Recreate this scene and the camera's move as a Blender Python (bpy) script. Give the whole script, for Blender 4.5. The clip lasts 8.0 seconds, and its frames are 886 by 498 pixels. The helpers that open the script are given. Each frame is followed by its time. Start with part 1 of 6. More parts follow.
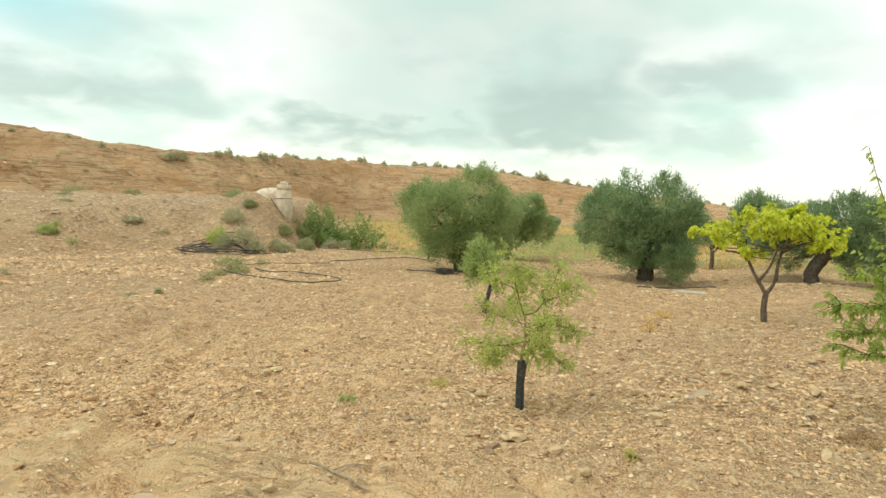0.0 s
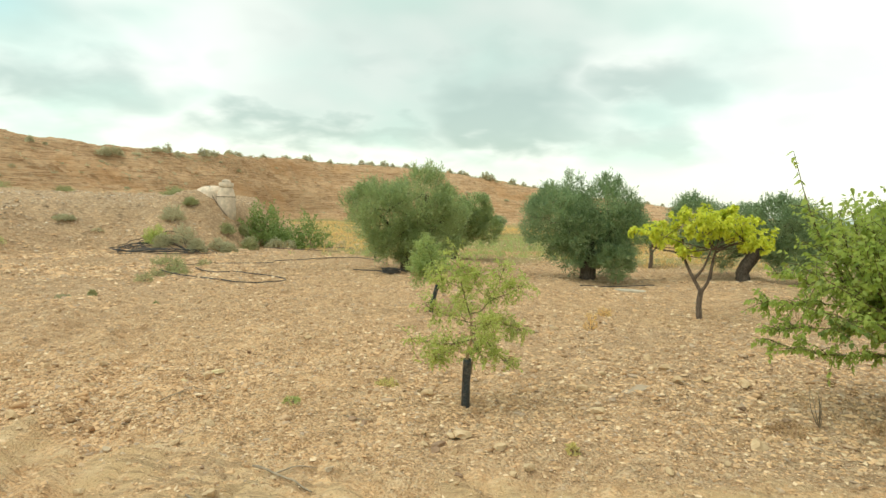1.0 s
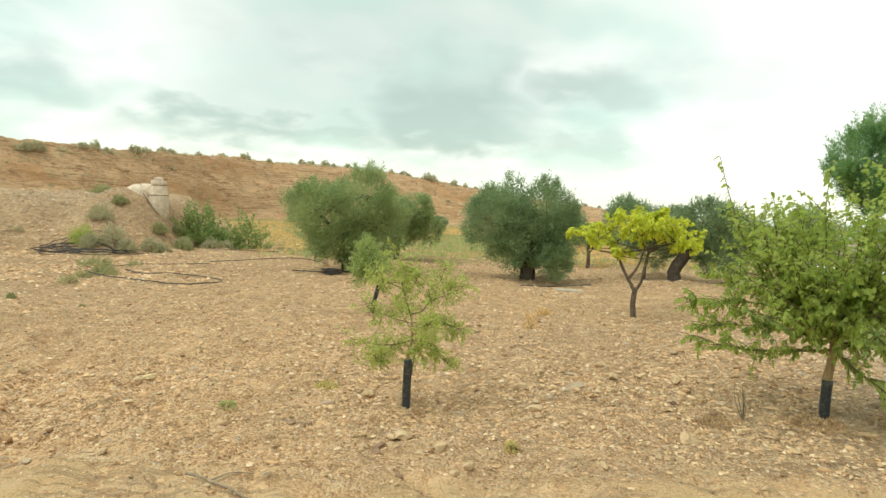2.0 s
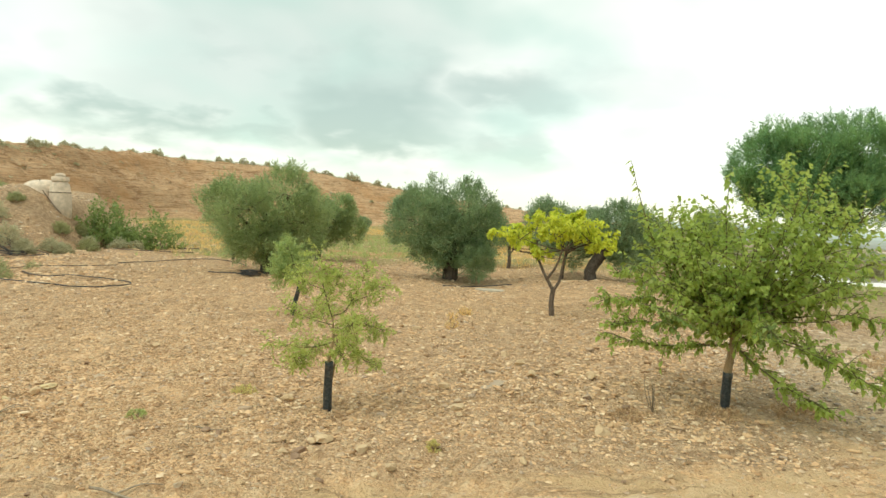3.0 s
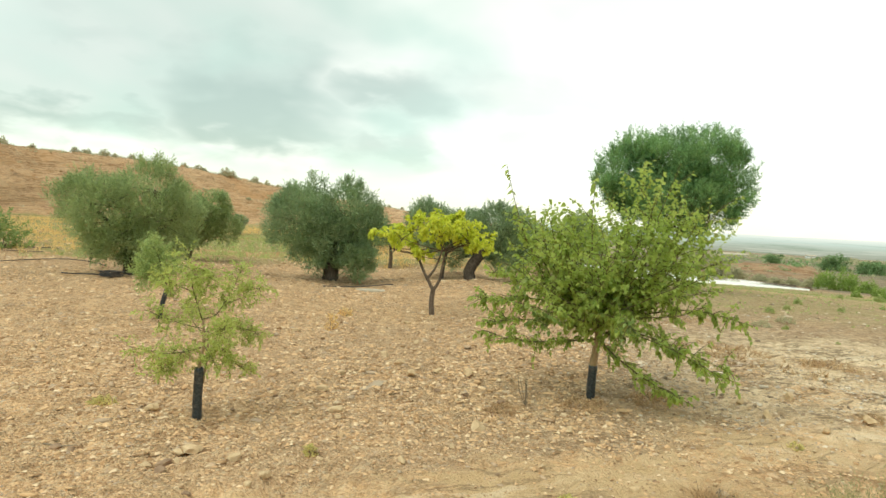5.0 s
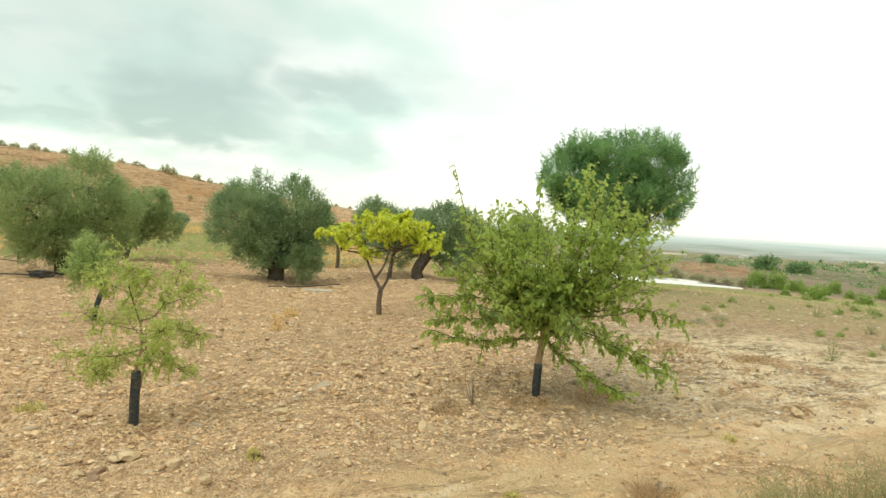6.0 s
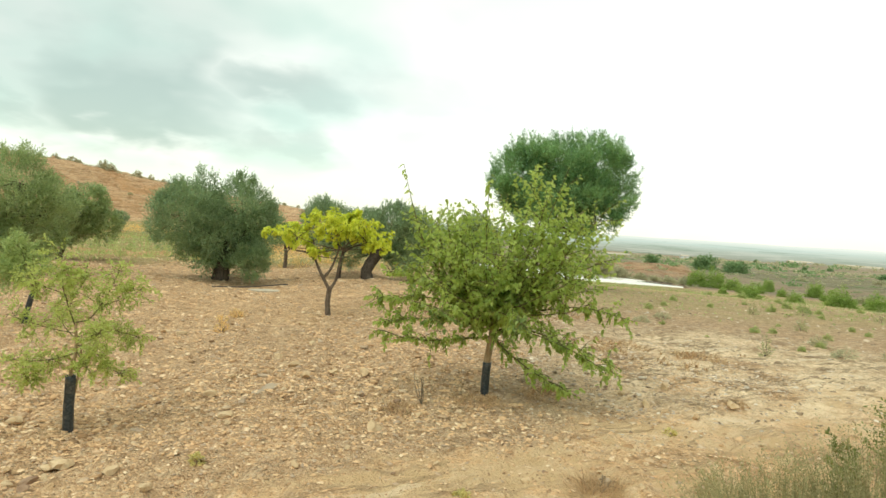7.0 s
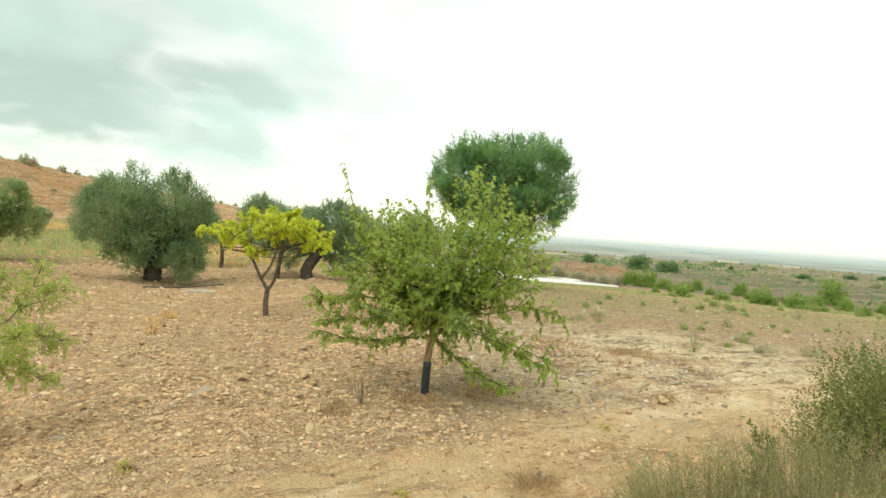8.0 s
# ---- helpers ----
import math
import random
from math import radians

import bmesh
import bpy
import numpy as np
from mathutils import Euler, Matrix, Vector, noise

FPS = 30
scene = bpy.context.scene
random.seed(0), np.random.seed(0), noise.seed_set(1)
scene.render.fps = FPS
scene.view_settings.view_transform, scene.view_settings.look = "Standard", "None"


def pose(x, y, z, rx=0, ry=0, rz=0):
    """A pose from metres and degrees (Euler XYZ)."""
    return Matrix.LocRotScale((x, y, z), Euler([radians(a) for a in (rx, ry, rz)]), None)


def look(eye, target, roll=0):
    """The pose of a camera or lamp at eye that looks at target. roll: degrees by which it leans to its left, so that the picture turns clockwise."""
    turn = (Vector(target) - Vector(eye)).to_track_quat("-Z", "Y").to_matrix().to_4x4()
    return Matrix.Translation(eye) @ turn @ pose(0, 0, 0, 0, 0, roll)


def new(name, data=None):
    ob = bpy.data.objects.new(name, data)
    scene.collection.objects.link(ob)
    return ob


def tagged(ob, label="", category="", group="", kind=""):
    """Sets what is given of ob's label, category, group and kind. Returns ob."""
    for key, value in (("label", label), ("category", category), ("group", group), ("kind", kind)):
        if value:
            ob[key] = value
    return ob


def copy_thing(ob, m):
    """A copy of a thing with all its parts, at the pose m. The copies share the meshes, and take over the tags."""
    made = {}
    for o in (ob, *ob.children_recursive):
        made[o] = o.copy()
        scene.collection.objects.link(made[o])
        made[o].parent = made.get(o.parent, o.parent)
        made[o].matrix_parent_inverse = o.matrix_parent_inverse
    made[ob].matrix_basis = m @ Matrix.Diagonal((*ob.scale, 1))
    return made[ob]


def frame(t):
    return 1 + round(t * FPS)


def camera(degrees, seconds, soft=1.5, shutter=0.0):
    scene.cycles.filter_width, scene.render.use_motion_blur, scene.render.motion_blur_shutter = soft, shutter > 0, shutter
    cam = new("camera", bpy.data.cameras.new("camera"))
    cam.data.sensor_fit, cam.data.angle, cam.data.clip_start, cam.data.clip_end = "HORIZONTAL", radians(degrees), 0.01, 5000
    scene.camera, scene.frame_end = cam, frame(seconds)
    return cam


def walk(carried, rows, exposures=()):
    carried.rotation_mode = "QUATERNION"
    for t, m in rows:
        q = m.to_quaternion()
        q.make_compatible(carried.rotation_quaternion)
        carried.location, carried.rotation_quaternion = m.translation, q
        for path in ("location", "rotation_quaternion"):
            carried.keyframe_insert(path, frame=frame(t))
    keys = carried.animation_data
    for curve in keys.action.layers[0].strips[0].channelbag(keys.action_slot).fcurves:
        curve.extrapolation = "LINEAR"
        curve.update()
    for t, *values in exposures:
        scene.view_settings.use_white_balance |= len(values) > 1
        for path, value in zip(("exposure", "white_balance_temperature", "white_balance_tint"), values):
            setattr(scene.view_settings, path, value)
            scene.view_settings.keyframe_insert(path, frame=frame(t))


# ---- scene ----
cam = camera(70.71, 8.0)

PATH = [
    (0.0, pose(0.000, 0.000, 1.700, 86.27, -1.45, 11.53)),
    (0.5, pose(0.005, -0.010, 1.702, 86.34, -1.60, 9.08)),
    (1.0, pose(0.009, -0.014, 1.701, 86.36, -1.76, 6.69)),
    (1.5, pose(0.013, -0.014, 1.701, 86.45, -1.93, 4.47)),
    (3.0, pose(0.033, -0.018, 1.701, 86.93, -2.50, -5.61)),
    (3.5, pose(0.033, -0.017, 1.701, 87.04, -2.71, -8.24)),
    (4.0, pose(0.037, -0.019, 1.703, 87.17, -2.86, -10.66)),
    (4.5, pose(0.043, -0.025, 1.706, 87.32, -3.04, -13.44)),
    (5.0, pose(0.053, -0.026, 1.708, 87.44, -3.21, -16.38)),
    (6.5, pose(0.061, -0.028, 1.707, 87.83, -3.66, -23.36)),
    (7.0, pose(0.065, -0.030, 1.707, 87.96, -3.79, -25.71)),
    (7.5, pose(0.071, -0.033, 1.708, 88.10, -3.90, -27.96)),
    (8.0, pose(0.073, -0.043, 1.705, 88.31, -4.09, -31.04)),
]
walk(cam, PATH)

# ---------------------------------------------------------------- light
SUN_AZ, SUN_EL = radians(-112), radians(56)      # measured from +y to the right
sun = new("sun", bpy.data.lights.new("sun", "SUN"))
sun.data.energy, sun.data.angle, sun.data.color = 2.25, radians(60), (1.0, 0.92, 0.79)
sun.matrix_world = look((20 * math.sin(SUN_AZ) * math.cos(SUN_EL), 20 * math.cos(SUN_AZ) * math.cos(SUN_EL), 20 * math.sin(SUN_EL)), (0, 0, 0))


class Tree:
    """A small builder for shader nodes."""

    def __init__(self, tree):
        self.t = tree

    def put(self, kind, **settings):
        n = self.t.nodes.new(kind)
        for key, value in settings.items():
            if key == "op":
                n.operation = value
            elif key == "mode":
                n.blend_type = value
            elif key == "dtype":
                n.data_type = value
            elif key == "attr":
                n.attribute_name = value
        return n

    def link(self, a, b):
        self.t.links.new(a, b)

    def val(self, socket, v):
        if isinstance(v, bpy.types.NodeSocket):
            self.link(v, socket)
        elif v is not None:
            socket.default_value = v

    def math(self, op, a, b=None, c=None, clamp=False):
        n = self.put("ShaderNodeMath", op=op)
        n.use_clamp = clamp
        for s, v in zip(n.inputs, (a, b, c)):
            self.val(s, v)
        return n.outputs[0]

    def mix(self, f, a, b, mode="MIX"):
        n = self.put("ShaderNodeMix", dtype="RGBA", mode=mode)
        self.val(n.inputs[0], f)
        for s, v in ((n.inputs[6], a), (n.inputs[7], b)):
            self.val(s, (*v, 1) if isinstance(v, tuple) and len(v) == 3 else v)
        return n.outputs[2]

    def noise(self, vec, scale, detail=3.0, rough=0.55, dist=0.0):
        n = self.put("ShaderNodeTexNoise")
        self.val(n.inputs["Vector"], vec)
        n.inputs["Scale"].default_value, n.inputs["Detail"].default_value = scale, detail
        n.inputs["Roughness"].default_value, n.inputs["Distortion"].default_value = rough, dist
        return n.outputs["Fac"]

    def voronoi(self, vec, scale, out="Color"):
        n = self.put("ShaderNodeTexVoronoi")
        self.val(n.inputs["Vector"], vec)
        n.inputs["Scale"].default_value = scale
        return n.outputs[out]

    def span(self, v, a, b, c=0.0, d=1.0, smooth=True):
        n = self.put("ShaderNodeMapRange")
        n.interpolation_type = "SMOOTHSTEP" if smooth else "LINEAR"
        for s, x in zip(n.inputs[:5], (v, a, b, c, d)):
            self.val(s, x)
        return n.outputs[0]

    def ramp(self, f, *stops):
        n = self.put("ShaderNodeValToRGB")
        e = n.color_ramp.elements
        while len(e) < len(stops):
            e.new(0.5)
        for s, (p, col) in zip(e, stops):
            s.position, s.color = p, (*col, 1)
        self.val(n.inputs[0], f)
        return n.outputs[0]


def sky():
    w = bpy.data.worlds.new("overcast_sky")
    scene.world, w.use_nodes = w, True
    t = Tree(w.node_tree)
    w.node_tree.nodes.clear()
    vec = t.put("ShaderNodeTexCoord").outputs["Generated"]
    sep = t.put("ShaderNodeSeparateXYZ")
    t.link(vec, sep.inputs[0])
    x, y, z = sep.outputs
    # clouds lie on a flat layer, so that they crowd together towards the horizon
    den = t.math("ADD", t.math("MAXIMUM", z, 0.0), 0.30)
    flat = t.put("ShaderNodeCombineXYZ")
    t.link(t.math("DIVIDE", x, den), flat.inputs[0])
    t.link(t.math("DIVIDE", y, den), flat.inputs[1])
    big = t.noise(flat.outputs[0], 1.5, 3.0, 0.45, 0.2)
    fine = t.noise(flat.outputs[0], 3.0, 3.0, 0.45, 0.15)
    body = t.math("ADD", t.math("MULTIPLY", big, 0.6), t.math("MULTIPLY", fine, 0.4))
    az = t.math("MULTIPLY", t.math("ARCTAN2", x, y), 57.2958)
    el = t.math("MULTIPLY", t.math("ARCSINE", z), 57.2958)
    wob = t.math("MULTIPLY", t.math("SUBTRACT", fine, 0.5), 17.0)
    lift = t.math("MULTIPLY", t.math("SUBTRACT", t.noise(flat.outputs[0], 5.0, 4.0, 0.5, 0.2), 0.5), 7.0)
    azw, elw = t.math("ADD", az, wob), t.math("ADD", el, lift)

    def bank(a0, a1, e0, e1, soft_a, low_soft, top_soft, weight):
        """A cloud between two bearings and two heights, crisper at its base than at its top."""
        m = t.math("MULTIPLY", t.span(azw, a0 - soft_a, a0 + soft_a), t.span(azw, a1 + soft_a, a1 - soft_a))
        m = t.math("MULTIPLY", m, t.span(elw, e0 - low_soft, e0 + low_soft))
        m = t.math("MULTIPLY", m, t.span(elw, e1 + top_soft, e1 - top_soft))
        return t.math("MULTIPLY", m, weight)

    dark = None
    for row in [(-24, 8, 5.2, 22, 6, 1.6, 9, 0.50), (-9, 7, 5.1, 15, 5, 1.5, 5, 0.95), (-22, -6, 10.8, 16, 6, 2.0, 3.5, 0.6), (-28, -7, 5.6, 8.2, 4, 1.6, 1.6, 0.95), (-62, -31, 7.0, 10.3, 5, 1.8, 2.2, 0.85),
                (6.8, 14.5, 5.4, 7.6, 2.5, 0.8, 1.2, 0.6), (6, 16, 9.2, 13, 4, 1.4, 1.8, 0.8), (16, 31, 9.6, 13, 4, 1.4, 1.8, 0.40), (17, 34, 5.4, 8.0, 4, 0.9, 1.4, 0.28), (-46, -36, 12.5, 15.5, 4, 1.5, 1.5, 0.4), (-10, 6, 17, 40, 8, 3, 8, 0.36)]:
        m = bank(*row)
        dark = m if dark is None else t.math("MAXIMUM", dark, m)
    dark = t.math("MAXIMUM", dark, t.math("MULTIPLY", t.span(body, 0.54, 0.68), 0.4))
    dark = t.math("MULTIPLY", dark, t.span(fine, 0.32, 0.56, 0.72, 1.0))
    # thin bright cover near the hidden sun
    glow = t.math("MULTIPLY", t.span(az, 9, 36), t.span(az, 130, 80))
    low = t.math("MULTIPLY", t.span(el, 6.0, 2.0), t.span(az, -30, -8))
    pale = t.mix(t.span(body, 0.36, 0.6), (0.625, 0.785, 0.61), (0.95, 0.965, 0.805))
    pale = t.mix(t.math("MULTIPLY", t.span(az, -36, -46), t.span(el, 11, 15)), pale, (0.42, 0.78, 0.72))
    cover = t.mix(dark, pale, (0.405, 0.50, 0.37))
    cover = t.mix(t.math("MULTIPLY", low, 0.75), cover, (0.92, 0.92, 0.79))
    cover = t.mix(t.math("MULTIPLY", glow, t.math("SUBTRACT", 0.94, t.math("MULTIPLY", dark, 0.55))), cover, t.mix(t.span(body, 0.38, 0.6), (0.97, 0.97, 0.84), (1.06, 1.04, 0.88)))
    haze = t.math("MULTIPLY", t.span(el, 2.2, -0.6), t.span(az, 48, 66))
    cover = t.mix(t.math("MULTIPLY", haze, 0.4), cover, (0.66, 0.82, 0.72))
    nish = t.put("ShaderNodeTexSky")
    nish.sky_type, nish.sun_disc, nish.sun_elevation, nish.sun_rotation = "NISHITA", False, SUN_EL, SUN_AZ
    a, b, add = t.put("ShaderNodeBackground"), t.put("ShaderNodeBackground"), t.put("ShaderNodeAddShader")
    t.link(nish.outputs[0], a.inputs[0])
    a.inputs[1].default_value = 0.05
    t.link(cover, b.inputs[0])
    b.inputs[1].default_value = 0.97
    out = t.put("ShaderNodeOutputWorld")
    t.link(a.outputs[0], add.inputs[0])
    t.link(b.outputs[0], add.inputs[1])
    t.link(add.outputs[0], out.inputs[0])


sky()


# ---------------------------------------------------------------- materials
def material(name, build, rough=0.8, spec=0.3):
    m = bpy.data.materials.new(name)
    m.use_nodes = True
    t = Tree(m.node_tree)
    p = m.node_tree.nodes["Principled BSDF"]
    p.inputs["Roughness"].default_value = rough
    p.inputs["Specular IOR Level"].default_value = spec
    build(t, p)
    return m


def coord(t):
    return t.put("ShaderNodeNewGeometry").outputs["Position"]


def local(t):
    return t.put("ShaderNodeTexCoord").outputs["Object"]


def relief(t, p, height, strength, dist):
    b = t.put("ShaderNodeBump")
    b.inputs["Strength"].default_value, b.inputs["Distance"].default_value = strength, dist
    t.link(height, b.inputs["Height"])
    t.link(b.outputs[0], p.inputs["Normal"])


def leaf_material(name, dark, mid, light, through_light=0.35, rough=0.55, odd=None, scale=2.5):
    dark, mid, light = [tuple(1.65 * x for x in q) for q in (dark, mid, light)]

    def build(t, p):
        r = t.put("ShaderNodeNewGeometry").outputs["Random Per Island"]
        c = t.ramp(r, (0.0, dark), (0.5, mid), (1.0, light))
        n = t.noise(local(t), scale, 2.0)
        c = t.mix(t.span(n, 0.38, 0.66, 0.0, 0.75), c, light)
        if odd:
            c = t.mix(t.span(r, 0.93, 0.97), c, odd)
        t.link(c, p.inputs["Base Color"])
        tr, mx = t.put("ShaderNodeBsdfTranslucent"), t.put("ShaderNodeMixShader")
        t.link(t.mix(0.5, c, light), tr.inputs[0])
        mx.inputs[0].default_value = through_light
        out = t.t.nodes["Material Output"]
        t.link(p.outputs[0], mx.inputs[1])
        t.link(tr.outputs[0], mx.inputs[2])
        t.link(mx.outputs[0], out.inputs[0])
    return material(name, build, rough, 0.35)


def bark_material(name, dark, light):
    def build(t, p):
        v = local(t)
        m = t.put("ShaderNodeMapping")
        m.inputs["Scale"].default_value = (1, 1, 0.22)
        t.link(v, m.inputs[0])
        n = t.noise(m.outputs[0], 45, 5.0, 0.65)
        big = t.noise(v, 6, 2.0)
        c = t.mix(t.span(n, 0.3, 0.7), dark, light)
        c = t.mix(t.span(big, 0.5, 0.75, 0, 0.5), c, tuple(min(1, a * 1.4) for a in light))
        t.link(c, p.inputs["Base Color"])
        relief(t, p, n, 0.7, 0.02)
    return material(name, build, 0.9, 0.2)


def ground_build(t, p):
    v = coord(t)
    a = {k: t.put("ShaderNodeAttribute", attr=k).outputs["Fac"] for k in ("hill", "grass", "chalk", "track", "far", "mound", "red", "damp", "shale", "meadow")}
    patch = t.noise(v, 0.35, 4.0, 0.6, 0.4)
    mid = t.noise(v, 2.3, 5.0, 0.65)
    grain = t.noise(v, 22, 6.0, 0.7)
    cells = t.put("ShaderNodeTexVoronoi")
    t.link(v, cells.inputs["Vector"])
    cells.inputs["Scale"].default_value = 26
    fine = t.put("ShaderNodeTexVoronoi")
    t.link(v, fine.inputs["Vector"])
    fine.inputs["Scale"].default_value = 60
    soil = t.mix(t.span(patch, 0.35, 0.65), (0.74, 0.425, 0.20), (0.79, 0.485, 0.25))
    soil = t.mix(t.span(mid, 0.4, 0.7, 0, 0.65), soil, (0.42, 0.25, 0.12))
    soil = t.mix(t.span(grain, 0.42, 0.75, 0, 0.6), soil, (0.62, 0.46, 0.28))
    speck = t.noise(v, 9.0, 8.0, 0.8)
    soil = t.mix(t.span(speck, 0.52, 0.64, 0, 0.6), soil, (0.68, 0.53, 0.35))
    soil = t.mix(t.span(speck, 0.47, 0.36, 0, 0.7), soil, (0.27, 0.165, 0.085))
    # fine gravel packed in the soil
    bw2 = t.put("ShaderNodeRGBToBW")
    t.link(fine.outputs["Color"], bw2.inputs[0])
    grit = t.ramp(bw2.outputs[0], (0.15, (0.27, 0.145, 0.068)), (0.4, (0.61, 0.36, 0.172)), (0.6, (0.76, 0.475, 0.25)), (0.8, (0.84, 0.585, 0.35)), (1.0, (0.54, 0.40, 0.29)))
    packed = t.math("MULTIPLY", t.span(t.noise(v, 1.4, 4.0, 0.6), 0.30, 0.52, 0.25, 0.75), t.math("SUBTRACT", 1.0, t.math("MULTIPLY", a["track"], 0.4)))
    soil = t.mix(packed, soil, grit)
    # shade between the packed pebbles, painted as a darker soil tone
    gap_shade = t.math("MULTIPLY", packed, t.span(fine.outputs["Distance"], 0.45, 0.75))
    soil = t.mix(t.math("MULTIPLY", gap_shade, 0.45), soil, (0.30, 0.18, 0.088))
    clod = t.noise(v, 5.5, 5.0, 0.75)
    soil = t.mix(t.span(clod, 0.48, 0.37, 0, 0.7), soil, (0.30, 0.175, 0.085))
    soil = t.mix(t.span(clod, 0.53, 0.64, 0, 0.6), soil, (0.77, 0.545, 0.325))
    # small stones lying in the soil
    bw = t.put("ShaderNodeRGBToBW")
    t.link(cells.outputs["Color"], bw.inputs[0])
    stone = t.ramp(bw.outputs[0], (0.0, (0.20, 0.13, 0.07)), (0.45, (0.44, 0.295, 0.16)), (0.75, (0.58, 0.43, 0.27)), (1.0, (0.72, 0.58, 0.40)))
    is_stone = t.math("MULTIPLY", t.span(cells.outputs["Distance"], 0.42, 0.3), t.span(t.noise(v, 3.0, 2.0), 0.36, 0.54))
    is_stone = t.math("MULTIPLY", is_stone, t.math("SUBTRACT", 1.0, t.math("MULTIPLY", a["track"], 0.75)))
    c = t.mix(t.math("MULTIPLY", is_stone, 0.75), soil, stone)
    c = t.mix(t.math("MULTIPLY", a["mound"], t.span(mid, 0.3, 0.65, 0.6, 1.0)), c, t.mix(t.span(speck, 0.44, 0.58), (0.50, 0.345, 0.205), (0.71, 0.525, 0.335)))
    c = t.mix(t.math("MULTIPLY", a["shale"], t.span(mid, 0.28, 0.6, 0.55, 1.0)), c, t.mix(t.span(speck, 0.44, 0.58), (0.31, 0.20, 0.115), (0.55, 0.39, 0.24)))
    sand = t.mix(t.span(mid, 0.35, 0.7), (0.57, 0.378, 0.195), (0.65, 0.455, 0.262))
    c = t.mix(t.math("MULTIPLY", a["track"], t.span(t.noise(v, 1.3, 5.0, 0.65, 0.6), 0.41, 0.55)), c, sand)
    c = t.mix(t.math("MULTIPLY", a["chalk"], t.span(t.noise(v, 1.1, 5.0, 0.65), 0.38, 0.55, 0, 0.95)), c, t.mix(t.span(speck, 0.38, 0.58), (0.59, 0.405, 0.23), (0.85, 0.655, 0.42)))
    lm = t.put("ShaderNodeMapping")
    lm.inputs["Rotation"].default_value = (0, 0, 0.85)
    lm.inputs["Scale"].default_value = (0.55, 2.6, 1.0)
    t.link(v, lm.inputs[0])
    ledge = t.noise(lm.outputs[0], 1.0, 6.0, 0.7, 0.8)
    worn = t.math("MULTIPLY", t.math("MAXIMUM", a["chalk"], t.math("MULTIPLY", a["track"], 0.5)), t.span(t.noise(v, 0.9, 3.0), 0.36, 0.56))
    rim = t.math("MULTIPLY", t.span(ledge, 0.44, 0.485), t.span(ledge, 0.53, 0.495))
    c = t.mix(t.math("MULTIPLY", t.math("MULTIPLY", rim, worn), 0.75), c, (0.25, 0.165, 0.095))
    c = t.mix(t.math("MULTIPLY", t.math("MULTIPLY", t.span(ledge, 0.56, 0.62), worn), 0.7), c, (0.76, 0.62, 0.43))
    dry = t.mix(t.span(t.noise(v, 0.22, 3.0, 0.6), 0.38, 0.50), (0.46, 0.27, 0.10), (0.20, 0.24, 0.06))
    dry = t.mix(t.span(t.noise(v, 1.5, 4.0), 0.45, 0.7, 0, 0.6), dry, (0.42, 0.30, 0.13))
    c = t.mix(t.math("MULTIPLY", a["grass"], t.span(t.noise(v, 0.7, 5.0, 0.65), 0.22, 0.42)), c, dry)
    c = t.mix(t.math("MULTIPLY", a["meadow"], t.span(t.noise(v, 0.5, 5.0, 0.7), 0.32, 0.5)), c, t.mix(t.span(t.noise(v, 2.0, 4.0, 0.7), 0.4, 0.62), (0.30, 0.275, 0.10), (0.46, 0.36, 0.17)))
    # layered red earth of the cut slope
    lay = t.put("ShaderNodeMapping")
    lay.inputs["Scale"].default_value = (0.17, 0.17, 3.0)
    t.link(v, lay.inputs[0])
    strata = t.noise(lay.outputs[0], 1.0, 6.0, 0.72, 2.4)
    rock = t.ramp(strata, (0.25, (0.36, 0.185, 0.085)), (0.40, (0.52, 0.305, 0.15)), (0.50, (0.65, 0.435, 0.25)), (0.58, (0.30, 0.155, 0.07)), (0.66, (0.58, 0.36, 0.18)), (0.76, (0.44, 0.235, 0.105)), (0.88, (0.74, 0.56, 0.37)))
    rock = t.mix(t.span(t.noise(v, 0.12, 4.0, 0.6), 0.48, 0.66, 0, 0.6), rock, (0.53, 0.285, 0.125))
    rock = t.mix(t.span(t.noise(v, 1.7, 4.0, 0.7), 0.56, 0.72, 0, 0.4), rock, (0.26, 0.20, 0.10))
    rock = t.mix(t.span(t.voronoi(v, 1.3, "Distance"), 0.2, 0.1, 0, 0.35), rock, (0.22, 0.20, 0.11))
    rough_rock = t.noise(v, 0.9, 8.0, 0.75)
    rock = t.mix(t.span(rough_rock, 0.47, 0.36, 0, 0.4), rock, (0.25, 0.15, 0.075))
    rock = t.mix(t.span(rough_rock, 0.54, 0.68, 0, 0.6), rock, (0.56, 0.42, 0.26))
    c = t.mix(t.math("MULTIPLY", a["hill"], 1.0, clamp=True), c, rock)
    # fields of the plain, in brown and olive plots and bands
    fm = t.put("ShaderNodeMapping")
    fm.inputs["Scale"].default_value = (0.022, 0.022, 0.0)
    fm.inputs["Rotation"].default_value = (0, 0, 0.5)
    t.link(v, fm.inputs[0])
    plot = t.put("ShaderNodeRGBToBW")
    t.link(t.voronoi(fm.outputs[0], 1.0), plot.inputs[0])
    fields = t.ramp(plot.outputs[0], (0.15, (0.20, 0.175, 0.10)), (0.4, (0.31, 0.22, 0.145)), (0.6, (0.24, 0.205, 0.12)), (0.8, (0.37, 0.28, 0.185)), (1.0, (0.215, 0.20, 0.15)))
    fields = t.mix(t.span(t.noise(v, 0.05, 5.0, 0.7), 0.47, 0.65, 0, 0.5), fields, (0.235, 0.215, 0.11))
    fields = t.mix(t.span(t.noise(v, 0.35, 6.0, 0.8), 0.5, 0.66, 0, 0.7), fields, (0.31, 0.24, 0.17))
